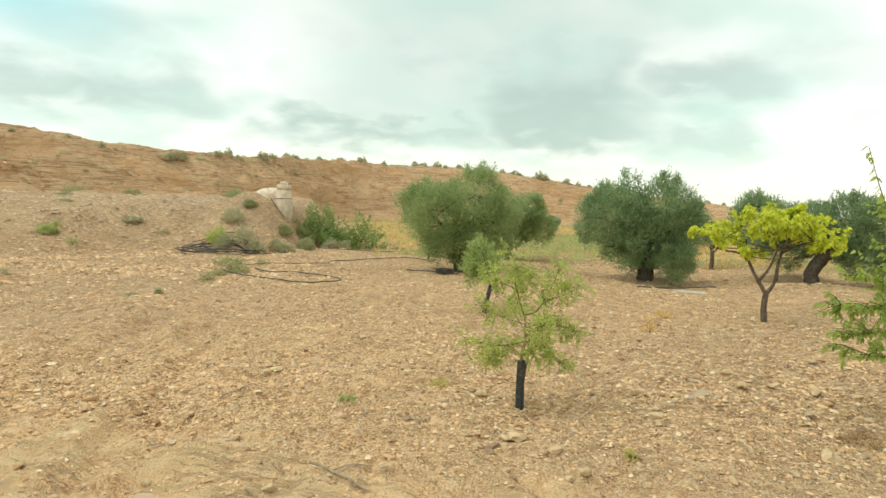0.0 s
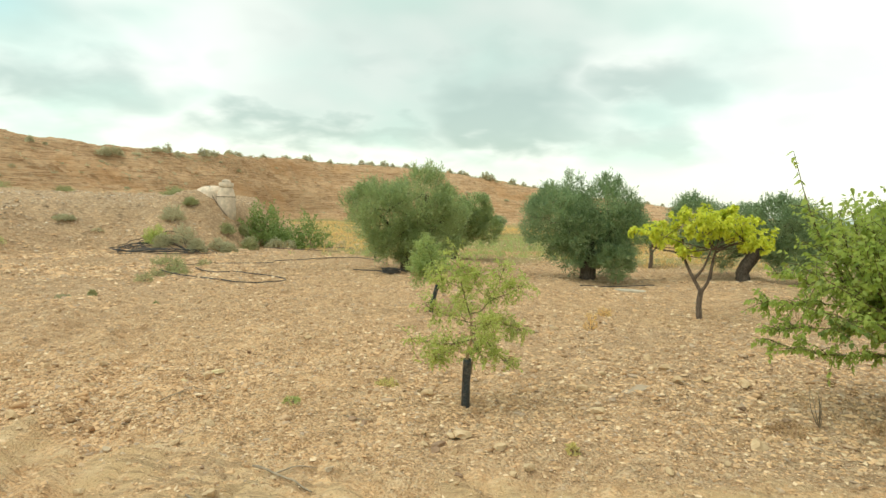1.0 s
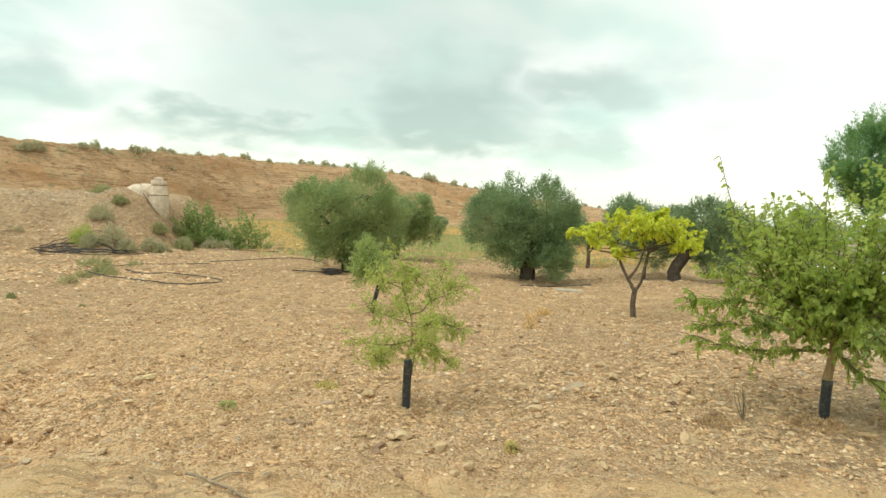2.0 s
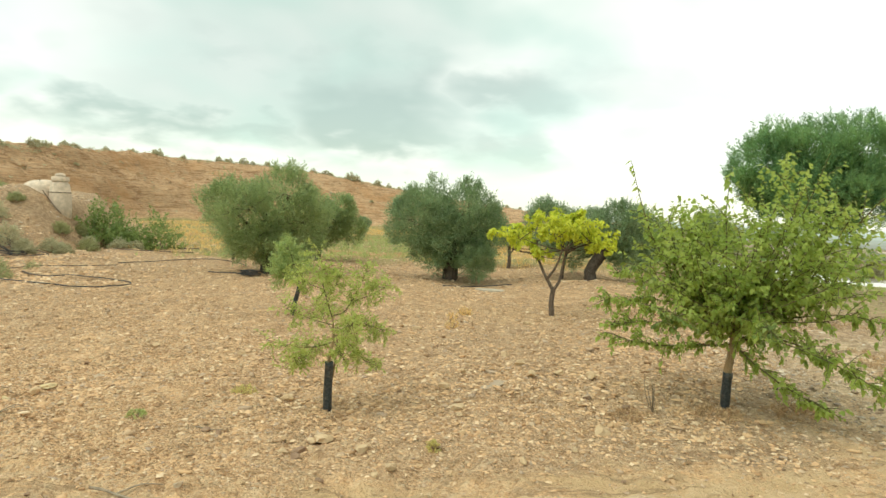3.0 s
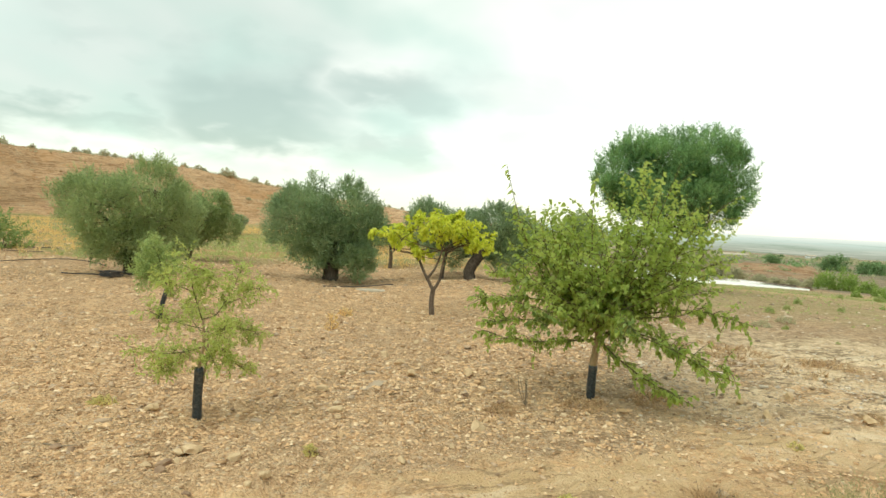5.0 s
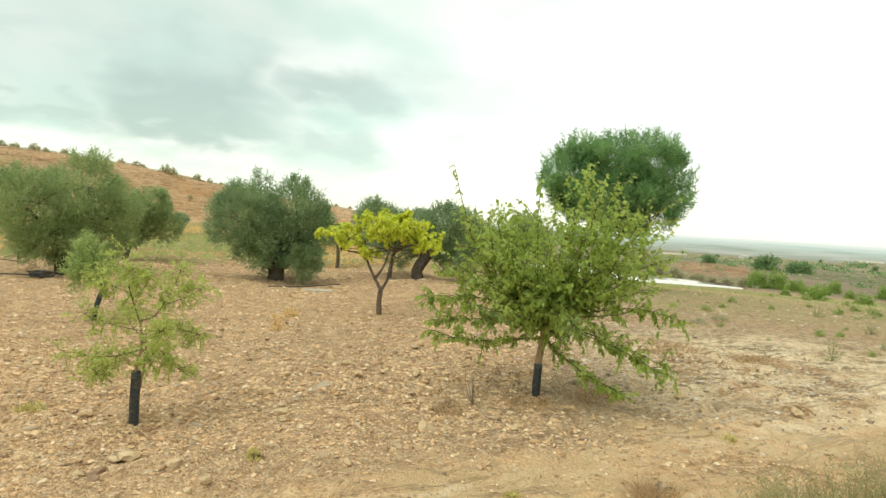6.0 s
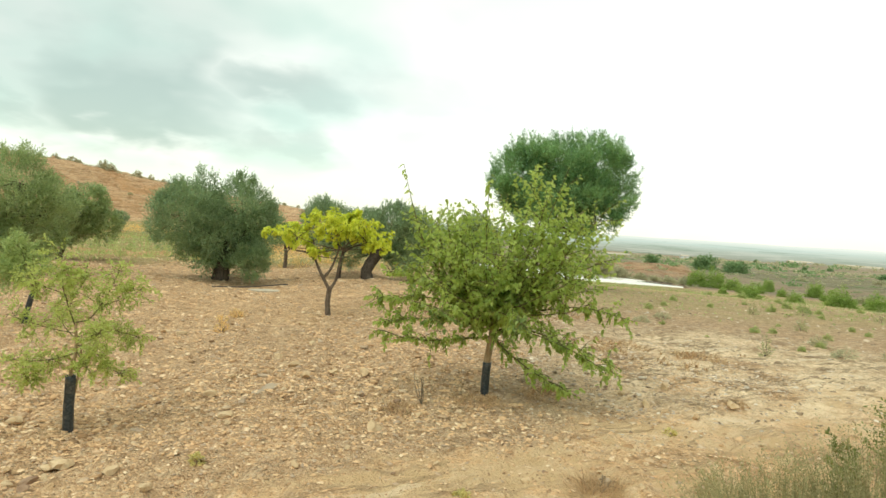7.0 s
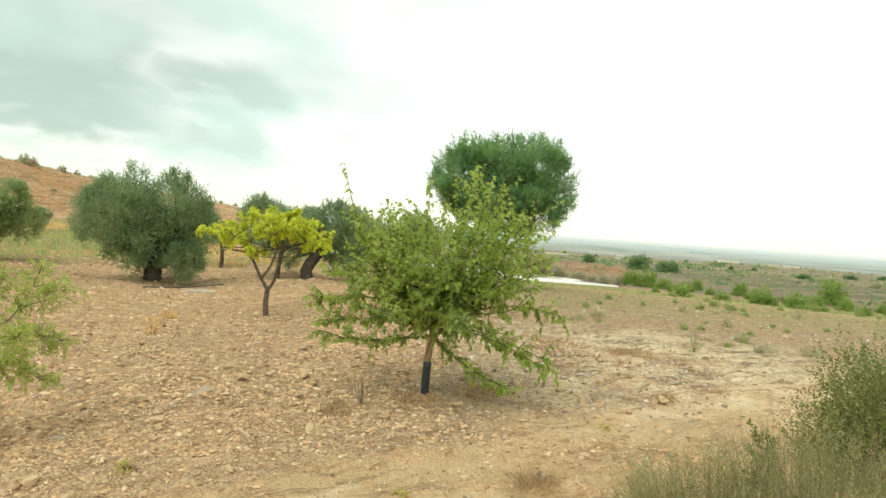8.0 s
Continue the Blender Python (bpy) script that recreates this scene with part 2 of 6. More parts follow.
    fields = t.mix(t.span(t.noise(v, 0.8, 5.0, 0.8), 0.48, 0.36, 0, 0.6), fields, (0.13, 0.12, 0.065))
    bands = t.put("ShaderNodeMapping")
    bands.inputs["Scale"].default_value = (0.02, 0.22, 0.0)
    bands.inputs["Rotation"].default_value = (0, 0, 0.95)
    t.link(v, bands.inputs[0])
    band = t.noise(bands.outputs[0], 1.0, 5.0, 0.65, 0.5)
    fields = t.mix(t.span(band, 0.52, 0.66, 0, 0.55), fields, (0.38, 0.305, 0.225))
    fields = t.mix(t.span(band, 0.46, 0.34, 0, 0.6), fields, (0.145, 0.145, 0.085))
    c = t.mix(a["far"], c, fields)
    c = t.mix(t.math("MULTIPLY", a["red"], t.span(t.noise(v, 0.25, 4.0, 0.6), 0.3, 0.5)), c, t.mix(t.span(t.noise(v, 0.8, 5.0, 0.7), 0.4, 0.6), (0.30, 0.165, 0.085), (0.43, 0.275, 0.155)))
    # far bank face darkened, its shade painted in along with damp soil
    c = t.mix(t.math("MULTIPLY", a["damp"], 0.85), c, (0.075, 0.06, 0.045))
    t.link(c, p.inputs["Base Color"])
    h = t.math("ADD", t.math("MULTIPLY", t.math("SUBTRACT", 1.0, cells.outputs["Distance"]), is_stone), t.math("MULTIPLY", grain, 0.9))
    h = t.math("ADD", h, t.math("MULTIPLY", t.math("MULTIPLY", t.math("SUBTRACT", 1.0, fine.outputs["Distance"]), packed), 1.3))
    h = t.math("ADD", h, t.math("MULTIPLY", mid, 1.2))
    h = t.math("ADD", h, t.math("MULTIPLY", clod, 2.2))
    h = t.math("ADD", h, t.math("MULTIPLY", t.math("MULTIPLY", t.span(ledge, 0.44, 0.53), worn), 2.5))
    h = t.math("ADD", h, t.math("MULTIPLY", t.math("MULTIPLY", t.math("ADD", strata, t.math("MULTIPLY", rough_rock, 0.9)), a["hill"]), 13.0))
    relief(t, p, h, 0.8, 0.03)


M_GROUND = material("stony_ochre_soil", ground_build, 0.95, 0.12)


def pale_pebble_build(t, p):
    r = t.put("ShaderNodeNewGeometry").outputs["Random Per Island"]
    c = t.ramp(r, (0.0, (0.17, 0.115, 0.07)), (0.25, (0.40, 0.28, 0.17)), (0.5, (0.55, 0.40, 0.255)), (0.72, (0.63, 0.475, 0.325)), (0.82, (0.36, 0.29, 0.225)), (1.0, (0.80, 0.66, 0.49)))
    n = t.noise(coord(t), 40, 4.0)
    t.link(t.mix(t.span(n, 0.45, 0.75, 0, 0.4), c, (0.50, 0.37, 0.24)), p.inputs["Base Color"])
    relief(t, p, n, 0.5, 0.01)


M_PEBBLE_PALE = material("pale_pebble_stone", pale_pebble_build, 0.9, 0.2)


def pebble_build(t, p):
    r = t.put("ShaderNodeNewGeometry").outputs["Random Per Island"]
    c = t.ramp(r, (0.0, (0.24, 0.138, 0.068)), (0.22, (0.46, 0.27, 0.132)), (0.42, (0.63, 0.39, 0.20)), (0.66, (0.72, 0.465, 0.255)), (0.78, (0.50, 0.345, 0.215)), (0.86, (0.40, 0.295, 0.205)), (0.92, (0.74, 0.52, 0.31)), (1.0, (0.81, 0.615, 0.395)))
    n = t.noise(coord(t), 40, 4.0)
    t.link(t.mix(t.span(n, 0.45, 0.75, 0, 0.4), c, (0.50, 0.35, 0.20)), p.inputs["Base Color"])
    relief(t, p, n, 0.5, 0.01)


M_PEBBLE = material("pebble_stone", pebble_build, 0.9, 0.2)


def stone_material(name, c0, c1):
    def build(t, p):
        v = local(t)
        n, b = t.noise(v, 30, 5.0, 0.65), t.noise(v, 7, 3.0)
        c = t.mix(t.span(b, 0.35, 0.65), c0, c1)
        c = t.mix(t.span(n, 0.5, 0.75, 0, 0.5), c, (0.42, 0.29, 0.16))
        t.link(c, p.inputs["Base Color"])
        relief(t, p, n, 0.5, 0.012)
    return material(name, build, 0.9, 0.2)


M_STONE_TAN = stone_material("tan_stone", (0.54, 0.375, 0.21), (0.64, 0.465, 0.28))
M_STONE_WARM = stone_material("ochre_stone", (0.50, 0.32, 0.165), (0.64, 0.43, 0.24))
M_STONE_GREY = stone_material("grey_stone", (0.45, 0.335, 0.22), (0.55, 0.42, 0.285))
M_STONE_BROWN = stone_material("brown_stone", (0.27, 0.17, 0.105), (0.36, 0.235, 0.145))
M_STONE_DARK = stone_material("dark_grey_stone", (0.34, 0.255, 0.17), (0.43, 0.33, 0.225))
M_STONE_YELLOW = stone_material("yellow_stone", (0.62, 0.47, 0.24), (0.70, 0.56, 0.32))


def plain(name, c, rough=0.6, spread=0.25, scale=20, spec=0.3):
    def build(t, p):
        n = t.noise(local(t), scale, 4.0, 0.6)
        dust = t.noise(local(t), scale * 0.25, 3.0)
        k = t.mix(t.span(n, 0.35, 0.7), tuple(x * (1 - spread) for x in c), tuple(min(1, x * (1 + spread)) for x in c))
        k = t.mix(t.span(dust, 0.5, 0.8, 0, 0.25), k, (0.40, 0.30, 0.19))
        t.link(k, p.inputs["Base Color"])
        relief(t, p, n, 0.25, 0.005)
    return material(name, build, rough, spec)


M_TUBE = plain("black_plastic_mesh", (0.040, 0.047, 0.048), 0.42, 0.4, 60, 0.4)
M_HOSE = plain("black_rubber_hose", (0.05, 0.044, 0.039), 0.6, 0.4, 30, 0.4)
M_CONCRETE = plain("weathered_pale_concrete", (0.66, 0.525, 0.385), 0.85, 0.18, 5, 0.25)
M_SLAB = plain("pale_dusty_slab", (0.50, 0.42, 0.31), 0.9, 0.15, 9, 0.2)
M_WHITE = plain("white_render", (0.72, 0.70, 0.66), 0.8, 0.1, 3, 0.2)
M_DARK_BANK = plain("dark_damp_bank", (0.075, 0.06, 0.045), 0.9, 0.35, 3, 0.2)
M_REDBANK = plain("bare_red_earth", (0.36, 0.20, 0.11), 0.95, 0.3, 0.8, 0.1)


def water_build(t, p):
    # pale base colour stands in for the bright sky mirrored in the pond
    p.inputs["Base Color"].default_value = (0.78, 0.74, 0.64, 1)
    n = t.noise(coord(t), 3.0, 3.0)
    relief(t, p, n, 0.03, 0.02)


M_WATER = material("pale_water", water_build, 0.06, 0.6)

M_BARK_OLIVE = bark_material("olive_bark", (0.055, 0.042, 0.032), (0.15, 0.115, 0.085))
M_BARK_DARK = bark_material("dark_bark", (0.085, 0.06, 0.043), (0.19, 0.138, 0.098))
M_BARK_TAN = bark_material("pale_tan_bark", (0.30, 0.20, 0.10), (0.46, 0.32, 0.18))
M_BARK_PINE = bark_material("pine_bark", (0.07, 0.05, 0.038), (0.17, 0.12, 0.09))
M_TWIG = bark_material("green_twig", (0.12, 0.10, 0.045), (0.20, 0.17, 0.08))
M_STICK = bark_material("weathered_stick", (0.24, 0.185, 0.125), (0.38, 0.30, 0.205))
M_TWIG_DRY = bark_material("dry_twig", (0.17, 0.13, 0.09), (0.30, 0.23, 0.15))

L_OLIVE_LIGHT = leaf_material("olive_leaf_sunlit", (0.092, 0.126, 0.042), (0.175, 0.220, 0.083), (0.265, 0.312, 0.132), 0.44, 0.5, (0.32, 0.36, 0.22), 1.9)
L_OLIVE_DARK = leaf_material("olive_leaf_deep", (0.075, 0.112, 0.050), (0.135, 0.188, 0.085), (0.215, 0.275, 0.130), 0.42, 0.5, (0.24, 0.30, 0.2), 1.7)
L_OLIVE_MID = leaf_material("olive_leaf_middling", (0.075, 0.112, 0.05), (0.135, 0.187, 0.087), (0.205, 0.26, 0.13), 0.4, 0.5, (0.26, 0.31, 0.2), 1.8)
L_YELLOW = leaf_material("yellow_green_leaf", (0.185, 0.235, 0.018), (0.355, 0.385, 0.032), (0.49, 0.495, 0.065), 0.45, 0.5, (0.12, 0.20, 0.03), 4.0)
L_YOUNG = leaf_material("fresh_feathery_leaf", (0.142, 0.182, 0.04), (0.24, 0.28, 0.066), (0.35, 0.378, 0.105), 0.5, 0.5, None, 5.0)
L_SAPLING = leaf_material("grey_green_leaf", (0.10, 0.14, 0.04), (0.175, 0.225, 0.065), (0.28, 0.33, 0.115), 0.4, 0.5, None, 4.0)
L_MULBERRY = leaf_material("mulberry_leaf", (0.118, 0.178, 0.034), (0.20, 0.266, 0.053), (0.30, 0.352, 0.084), 0.60, 0.45, (0.27, 0.28, 0.07), 2.5)
L_PINE = leaf_material("pine_needle", (0.046, 0.104, 0.050), (0.098, 0.183, 0.078), (0.19, 0.29, 0.105), 0.44, 0.5, None, 1.3)
L_FIG = leaf_material("fig_leaf", (0.075, 0.115, 0.032), (0.135, 0.18, 0.05), (0.20, 0.245, 0.078), 0.45, 0.5, None, 1.5)
L_SCRUB = leaf_material("grey_scrub_leaf", (0.17, 0.155, 0.088), (0.26, 0.24, 0.14), (0.35, 0.325, 0.20), 0.4, 0.8, None, 2.0)
L_GRASS = leaf_material("green_grass_blade", (0.13, 0.165, 0.045), (0.22, 0.25, 0.08), (0.32, 0.345, 0.13), 0.4, 0.7, None, 2.0)
L_SCRUB_GREEN = leaf_material("green_scrub_leaf", (0.135, 0.138, 0.052), (0.205, 0.208, 0.088), (0.29, 0.285, 0.14), 0.45, 0.7, None, 2.0)
L_PLAIN = leaf_material("plain_tree_leaf", (0.06, 0.105, 0.04), (0.105, 0.165, 0.062), (0.16, 0.23, 0.095), 0.4, 0.6, None, 1.0)
L_REED = leaf_material("bright_reed_leaf", (0.085, 0.135, 0.026), (0.15, 0.215, 0.04), (0.225, 0.285, 0.07), 0.4, 0.6, None, 0.7)
L_SHRUB = leaf_material("dry_grey_green_stem", (0.115, 0.104, 0.044), (0.20, 0.18, 0.078), (0.29, 0.258, 0.125), 0.4, 0.7, (0.42, 0.32, 0.12), 3.0)
L_NEARBUSH = leaf_material("olive_green_bush_leaf", (0.06, 0.075, 0.02), (0.11, 0.13, 0.036), (0.19, 0.195, 0.06), 0.45, 0.5, (0.26, 0.20, 0.06), 3.0)
L_RIDGE = leaf_material("pale_ridge_leaf", (0.19, 0.175, 0.10), (0.28, 0.26, 0.155), (0.37, 0.345, 0.22), 0.4, 0.8, None, 2.0)
L_DRYGRASS = leaf_material("straw_blade", (0.36, 0.22, 0.08), (0.46, 0.30, 0.11), (0.56, 0.40, 0.17), 0.35, 0.8, None, 1.5)
L_SOIL_WEED = leaf_material("yellow_soil_weed_leaf", (0.25, 0.215, 0.07), (0.37, 0.32, 0.115), (0.47, 0.41, 0.17), 0.45, 0.75, None, 2.0)
L_WEED = leaf_material("brown_weed", (0.19, 0.12, 0.06), (0.29, 0.19, 0.10), (0.38, 0.26, 0.14), 0.2, 0.85, None, 2.0)


# ---------------------------------------------------------------- mesh tools
def fast_mesh(name, verts, faces, mat, smooth=False):
    verts, faces = np.asarray(verts, np.float32), np.asarray(faces, np.int32)
    me = bpy.data.meshes.new(name)
    n, k = faces.shape
    me.vertices.add(len(verts))
    me.vertices.foreach_set("co", verts.ravel())
    me.loops.add(n * k)
    me.loops.foreach_set("vertex_index", faces.ravel())
    me.polygons.add(n)
    me.polygons.foreach_set("loop_start", np.arange(0, n * k, k, dtype=np.int32))
    if smooth:
        me.polygons.foreach_set("use_smooth", np.ones(n, bool))
    me.update(calc_edges=True)
    me.materials.append(mat)
    return me


def piece(name, me, parent=None, label="", kind=""):
    ob = new(name, me)
    ob.parent = parent
    return tagged(ob, label, "", "", kind)


def empty(name, x, y, z, label, category, group="", kind=""):
    ob = new(name)
    ob.empty_display_size = 0.2
    ob.location = (x, y, z)
    return tagged(ob, label, category, group, kind)


def bm_mesh(name, bm, mat, smooth=False):
    me = bpy.data.meshes.new(name)
    bm.normal_update()
    if smooth:
        for f in bm.faces:
            f.smooth = True
    bm.to_mesh(me)
    bm.free()
    me.materials.append(mat)
    return me


class Geo:
    """Gathers vertices and faces of one kind (all of k corners)."""

    def __init__(self):
        self.v, self.f, self.n = [], [], 0

    def add(self, v, f):
        self.v.append(np.asarray(v, float))
        self.f.append(np.asarray(f, int) + self.n)
        self.n += len(v)
        return self

    def mesh(self, name, mat, smooth=False):
        return fast_mesh(name, np.concatenate(self.v), np.concatenate(self.f), mat, smooth)


def smooth_line(pts, per=6):
    p = np.asarray(pts, float)
    if len(p) < 3:
        s = np.linspace(0, 1, per + 1)[:, None]
        return p[0] * (1 - s) + p[-1] * s
    q = np.vstack([2 * p[0] - p[1], p, 2 * p[-1] - p[-2]])
    out = []
    for i in range(1, len(q) - 2):
        for s in np.linspace(0, 1, per, endpoint=False):
            a, b, c, d = q[i - 1], q[i], q[i + 1], q[i + 2]
            out.append(0.5 * (2 * b + (c - a) * s + (2 * a - 5 * b + 4 * c - d) * s * s + (3 * b - a - 3 * c + d) * s ** 3))
    return np.array(out + [p[-1]])


def tube(pts, r0, r1, sides=7, per=6, rough=0.0, seed=0, power=1.0, cap=True):
    """A tapered tube of quads along a smoothed line."""
    rng = np.random.default_rng(seed)
    line = smooth_line(pts, per)
    n = len(line)
    tang = np.gradient(line, axis=0)
    tang /= np.linalg.norm(tang, axis=1, keepdims=True) + 1e-9
    ref = np.array([0.0, 0, 1]) if abs(tang[0][2]) < 0.8 else np.array([1.0, 0, 0])
    a = np.cross(tang, ref)
    a /= np.linalg.norm(a, axis=1, keepdims=True) + 1e-9
    b = np.cross(tang, a)
    s = np.linspace(0, 1, n) ** power
    r = (r0 * (1 - s) + r1 * s)[:, None] * (1 + rough * rng.normal(size=(n, sides)))
    w = np.linspace(0, 2 * np.pi, sides, endpoint=False)
    v = line[:, None] + r[..., None] * (np.cos(w)[None, :, None] * a[:, None] + np.sin(w)[None, :, None] * b[:, None])
    f = []
    for i in range(n - 1):
        for j in range(sides):
            k = (j + 1) % sides
            f.append((i * sides + j, i * sides + k, (i + 1) * sides + k, (i + 1) * sides + j))
    v = v.reshape(-1, 3)
    if cap:
        for ring, c in ((0, line[0]), (n - 1, line[-1])):
            m = len(v)
            v = np.vstack([v, c])
            for j in range(0, sides):
                k = (j + 1) % sides
                q = (ring * sides + j, ring * sides + k, m, m)
                f.append(q)
        f = [x for x in f if x[2] != x[3]] + [(x[0], x[1], x[2], x[0]) for x in f if x[2] == x[3]]
    return v, [x for x in f if len(set(x)) == 4]


def unit(v):
    return v / (np.linalg.norm(v, axis=-1, keepdims=True) + 1e-9)


def leaves(base, way, length, width, rng, broad=False, droop=0.0, flat=0.0):
    """Folded leaf blades, as triangles. base, way: n x 3."""
    n = len(base)
    length = np.broadcast_to(length, n)[:, None]
    width = np.broadcast_to(width, n)[:, None]
    up = unit(rng.normal(size=(n, 3)) * (1 - flat) + np.array([0, 0, 1.0]) * flat * 2)
    side = unit(np.cross(way, up))
    nor = np.cross(side, way)
    down = np.array([0, 0, -1.0]) * droop * length
    if not broad:
        v = np.stack([base, base + way * length * 0.5 + side * width * 0.5 + nor * width * 0.12,
                      base + way * length + down, base + way * length * 0.5 - side * width * 0.5 + nor * width * 0.12], 1)
        f = np.array([[0, 1, 2], [0, 2, 3]])
    else:
        v = np.stack([base, base + way * length * 0.18 + side * width * 0.50 + nor * width * 0.12, base + way * length * 0.58 + side * width * 0.36 + nor * width * 0.12 + down * 0.4,
                      base + way * length + down, base + way * length * 0.58 - side * width * 0.36 + nor * width * 0.12 + down * 0.4,
                      base + way * length * 0.18 - side * width * 0.50 + nor * width * 0.12], 1)
        f = np.array([[0, 1, 2], [0, 2, 3], [0, 3, 4], [0, 4, 5]])
    m = v.shape[1]
    return v.reshape(-1, 3), (f[None] + (np.arange(n) * m)[:, None, None]).reshape(-1, 3)


def sprigs(base, way, span, count, length, width, rng, broad=False, droop=0.0, spread=0.9, flat=0.0):
    """Leaves in pairs along short shoots."""
    n = len(base)
    s = np.tile(np.linspace(0.1, 1, count), n)
    b, w = np.repeat(base, count, 0), np.repeat(way, count, 0)
    sp = np.repeat(np.broadcast_to(span, n), count)[:, None]
    radial = unit(np.cross(w, rng.normal(size=w.shape)))
    d = unit(w * 0.7 + radial * spread + np.array([0, 0, -droop]))
    p = b + w * sp * s[:, None]
    k = 0.75 + 0.5 * rng.random(n * count)
    return leaves(p, d, length * k, width * k, rng, broad, droop * 0.5, flat)


def crown_points(lobes, n, rng, clumps=45, fill=0.35, tight=0.2):
    """Points and outward ways in a crown of several ellipsoids (cx, cy, cz, rx, ry, rz), gathered in clumps."""
    lobes = np.asarray(lobes, float)
    area = (lobes[:, 3] * lobes[:, 4] + lobes[:, 4] * lobes[:, 5] + lobes[:, 3] * lobes[:, 5])
    pick = rng.choice(len(lobes), clumps, p=area / area.sum())
    d = unit(rng.normal(size=(clumps, 3)))
    cc = lobes[pick, :3] + d * lobes[pick, 3:] * (0.78 + 0.22 * rng.random((clumps, 1)))
    cr = lobes[pick, 3:].mean(1) * (0.7 + 0.6 * rng.random(clumps)) * tight * 1.6
    k = rng.choice(clumps, n)
    off = unit(rng.normal(size=(n, 3))) * rng.random((n, 1)) ** 0.5
    p = cc[k] + off * cr[k][:, None]
    w = unit(off * 0.8 + d[k] + rng.normal(size=(n, 3)) * 0.35 + np.array([0, 0, 0.35]))
    m = rng.random(n) < fill
    q = rng.choice(len(lobes), n, p=area / area.sum())
    e = unit(rng.normal(size=(n, 3)))
    r = 0.45 + 0.5 * rng.random((n, 1)) ** 0.6
    p[m] = (lobes[q, :3] + e * lobes[q, 3:] * r)[m]
    w[m] = unit(e + rng.normal(size=(n, 3)) * 0.5 + np.array([0, 0, 0.25]))[m]
    return p, w, cc


# ---------------------------------------------------------------- terrain
def hash2(ix, iy, seed):
    h = (ix.astype(np.int64) * 374761393 + iy.astype(np.int64) * 668265263 + seed * 1442695041) & 0xFFFFFFFF
    h = ((h ^ (h >> 13)) * 1274126177) & 0xFFFFFFFF
    return ((h ^ (h >> 16)) & 0xFFFF) / 65535.0


def vnoise(x, y, seed=0):
    x, y = np.asarray(x, float), np.asarray(y, float)
    ix, iy = np.floor(x), np.floor(y)
    fx, fy = x - ix, y - iy
    fx, fy = fx * fx * (3 - 2 * fx), fy * fy * (3 - 2 * fy)
    a, b = hash2(ix, iy, seed), hash2(ix + 1, iy, seed)
    c, d = hash2(ix, iy + 1, seed), hash2(ix + 1, iy + 1, seed)
    return (a + (b - a) * fx) * (1 - fy) + (c + (d - c) * fx) * fy - 0.5


def fbm(x, y, octaves=4, seed=0):
    return sum(vnoise(x * 2 ** k, y * 2 ** k, seed + k) / 2 ** k for k in range(octaves))


def sstep(a, b, x):
    s = np.clip((np.asarray(x, float) - a) / (b - a), 0, 1)
    return s * s * (3 - 2 * s)


def curve(x, xs, ys):
    """A smooth curve through a few design values."""
    x = np.asarray(x, float)
    i = np.clip(np.searchsorted(xs, x) - 1, 0, len(xs) - 2)
    xs, ys = np.asarray(xs, float), np.asarray(ys, float)
    m = np.gradient(ys, xs)
    h = xs[i + 1] - xs[i]
    s = np.clip((x - xs[i]) / h, 0, 1)
    return ((1 + 2 * s) * (1 - s) ** 2 * ys[i] + s * (1 - s) ** 2 * h * m[i] + s * s * (3 - 2 * s) * ys[i + 1] + s * s * (s - 1) * h * m[i + 1])


# the escarpment behind the grove: bearing, foot, crest and height of the crest
HILL_AZ = [-180, -75, -47, -40, -37, -35, -33, -26, -19, -11, -2.6, 1.4, 12.6, 24, 40]
HILL_FOOT = [36, 36, 39, 42, 44, 45.3, 46.8, 60, 74, 78, 80, 82, 96, 110, 120]
HILL_CREST = [50, 50, 51, 54, 56, 57.3, 59, 72, 92, 99, 104, 108, 136, 150, 160]
HILL_TOP = [7.2, 7.4, 6.85, 6.25, 6.2, 5.96, 6.1, 6.8, 8.0, 7.9, 6.9, 6.0, 3.6, 1.0, -3.0]
PLAIN_D = [0, 14, 22, 29, 33, 37, 45, 60, 100, 200, 500, 1500, 4600]
POND_AZ = [17, 26, 38, 43, 47.4, 60]
POND_FAR = [50, 48, 45, 43, 40.4, 39]
POND_NEAR = [38.4, 38.4, 38.4, 38.8, 40.2, 41]
PLAIN_Z = [0, 0, -0.14, -0.46, -0.74, -0.88, -1.25, -1.75, -2.4, -4.2, -9.4, -27, -80]


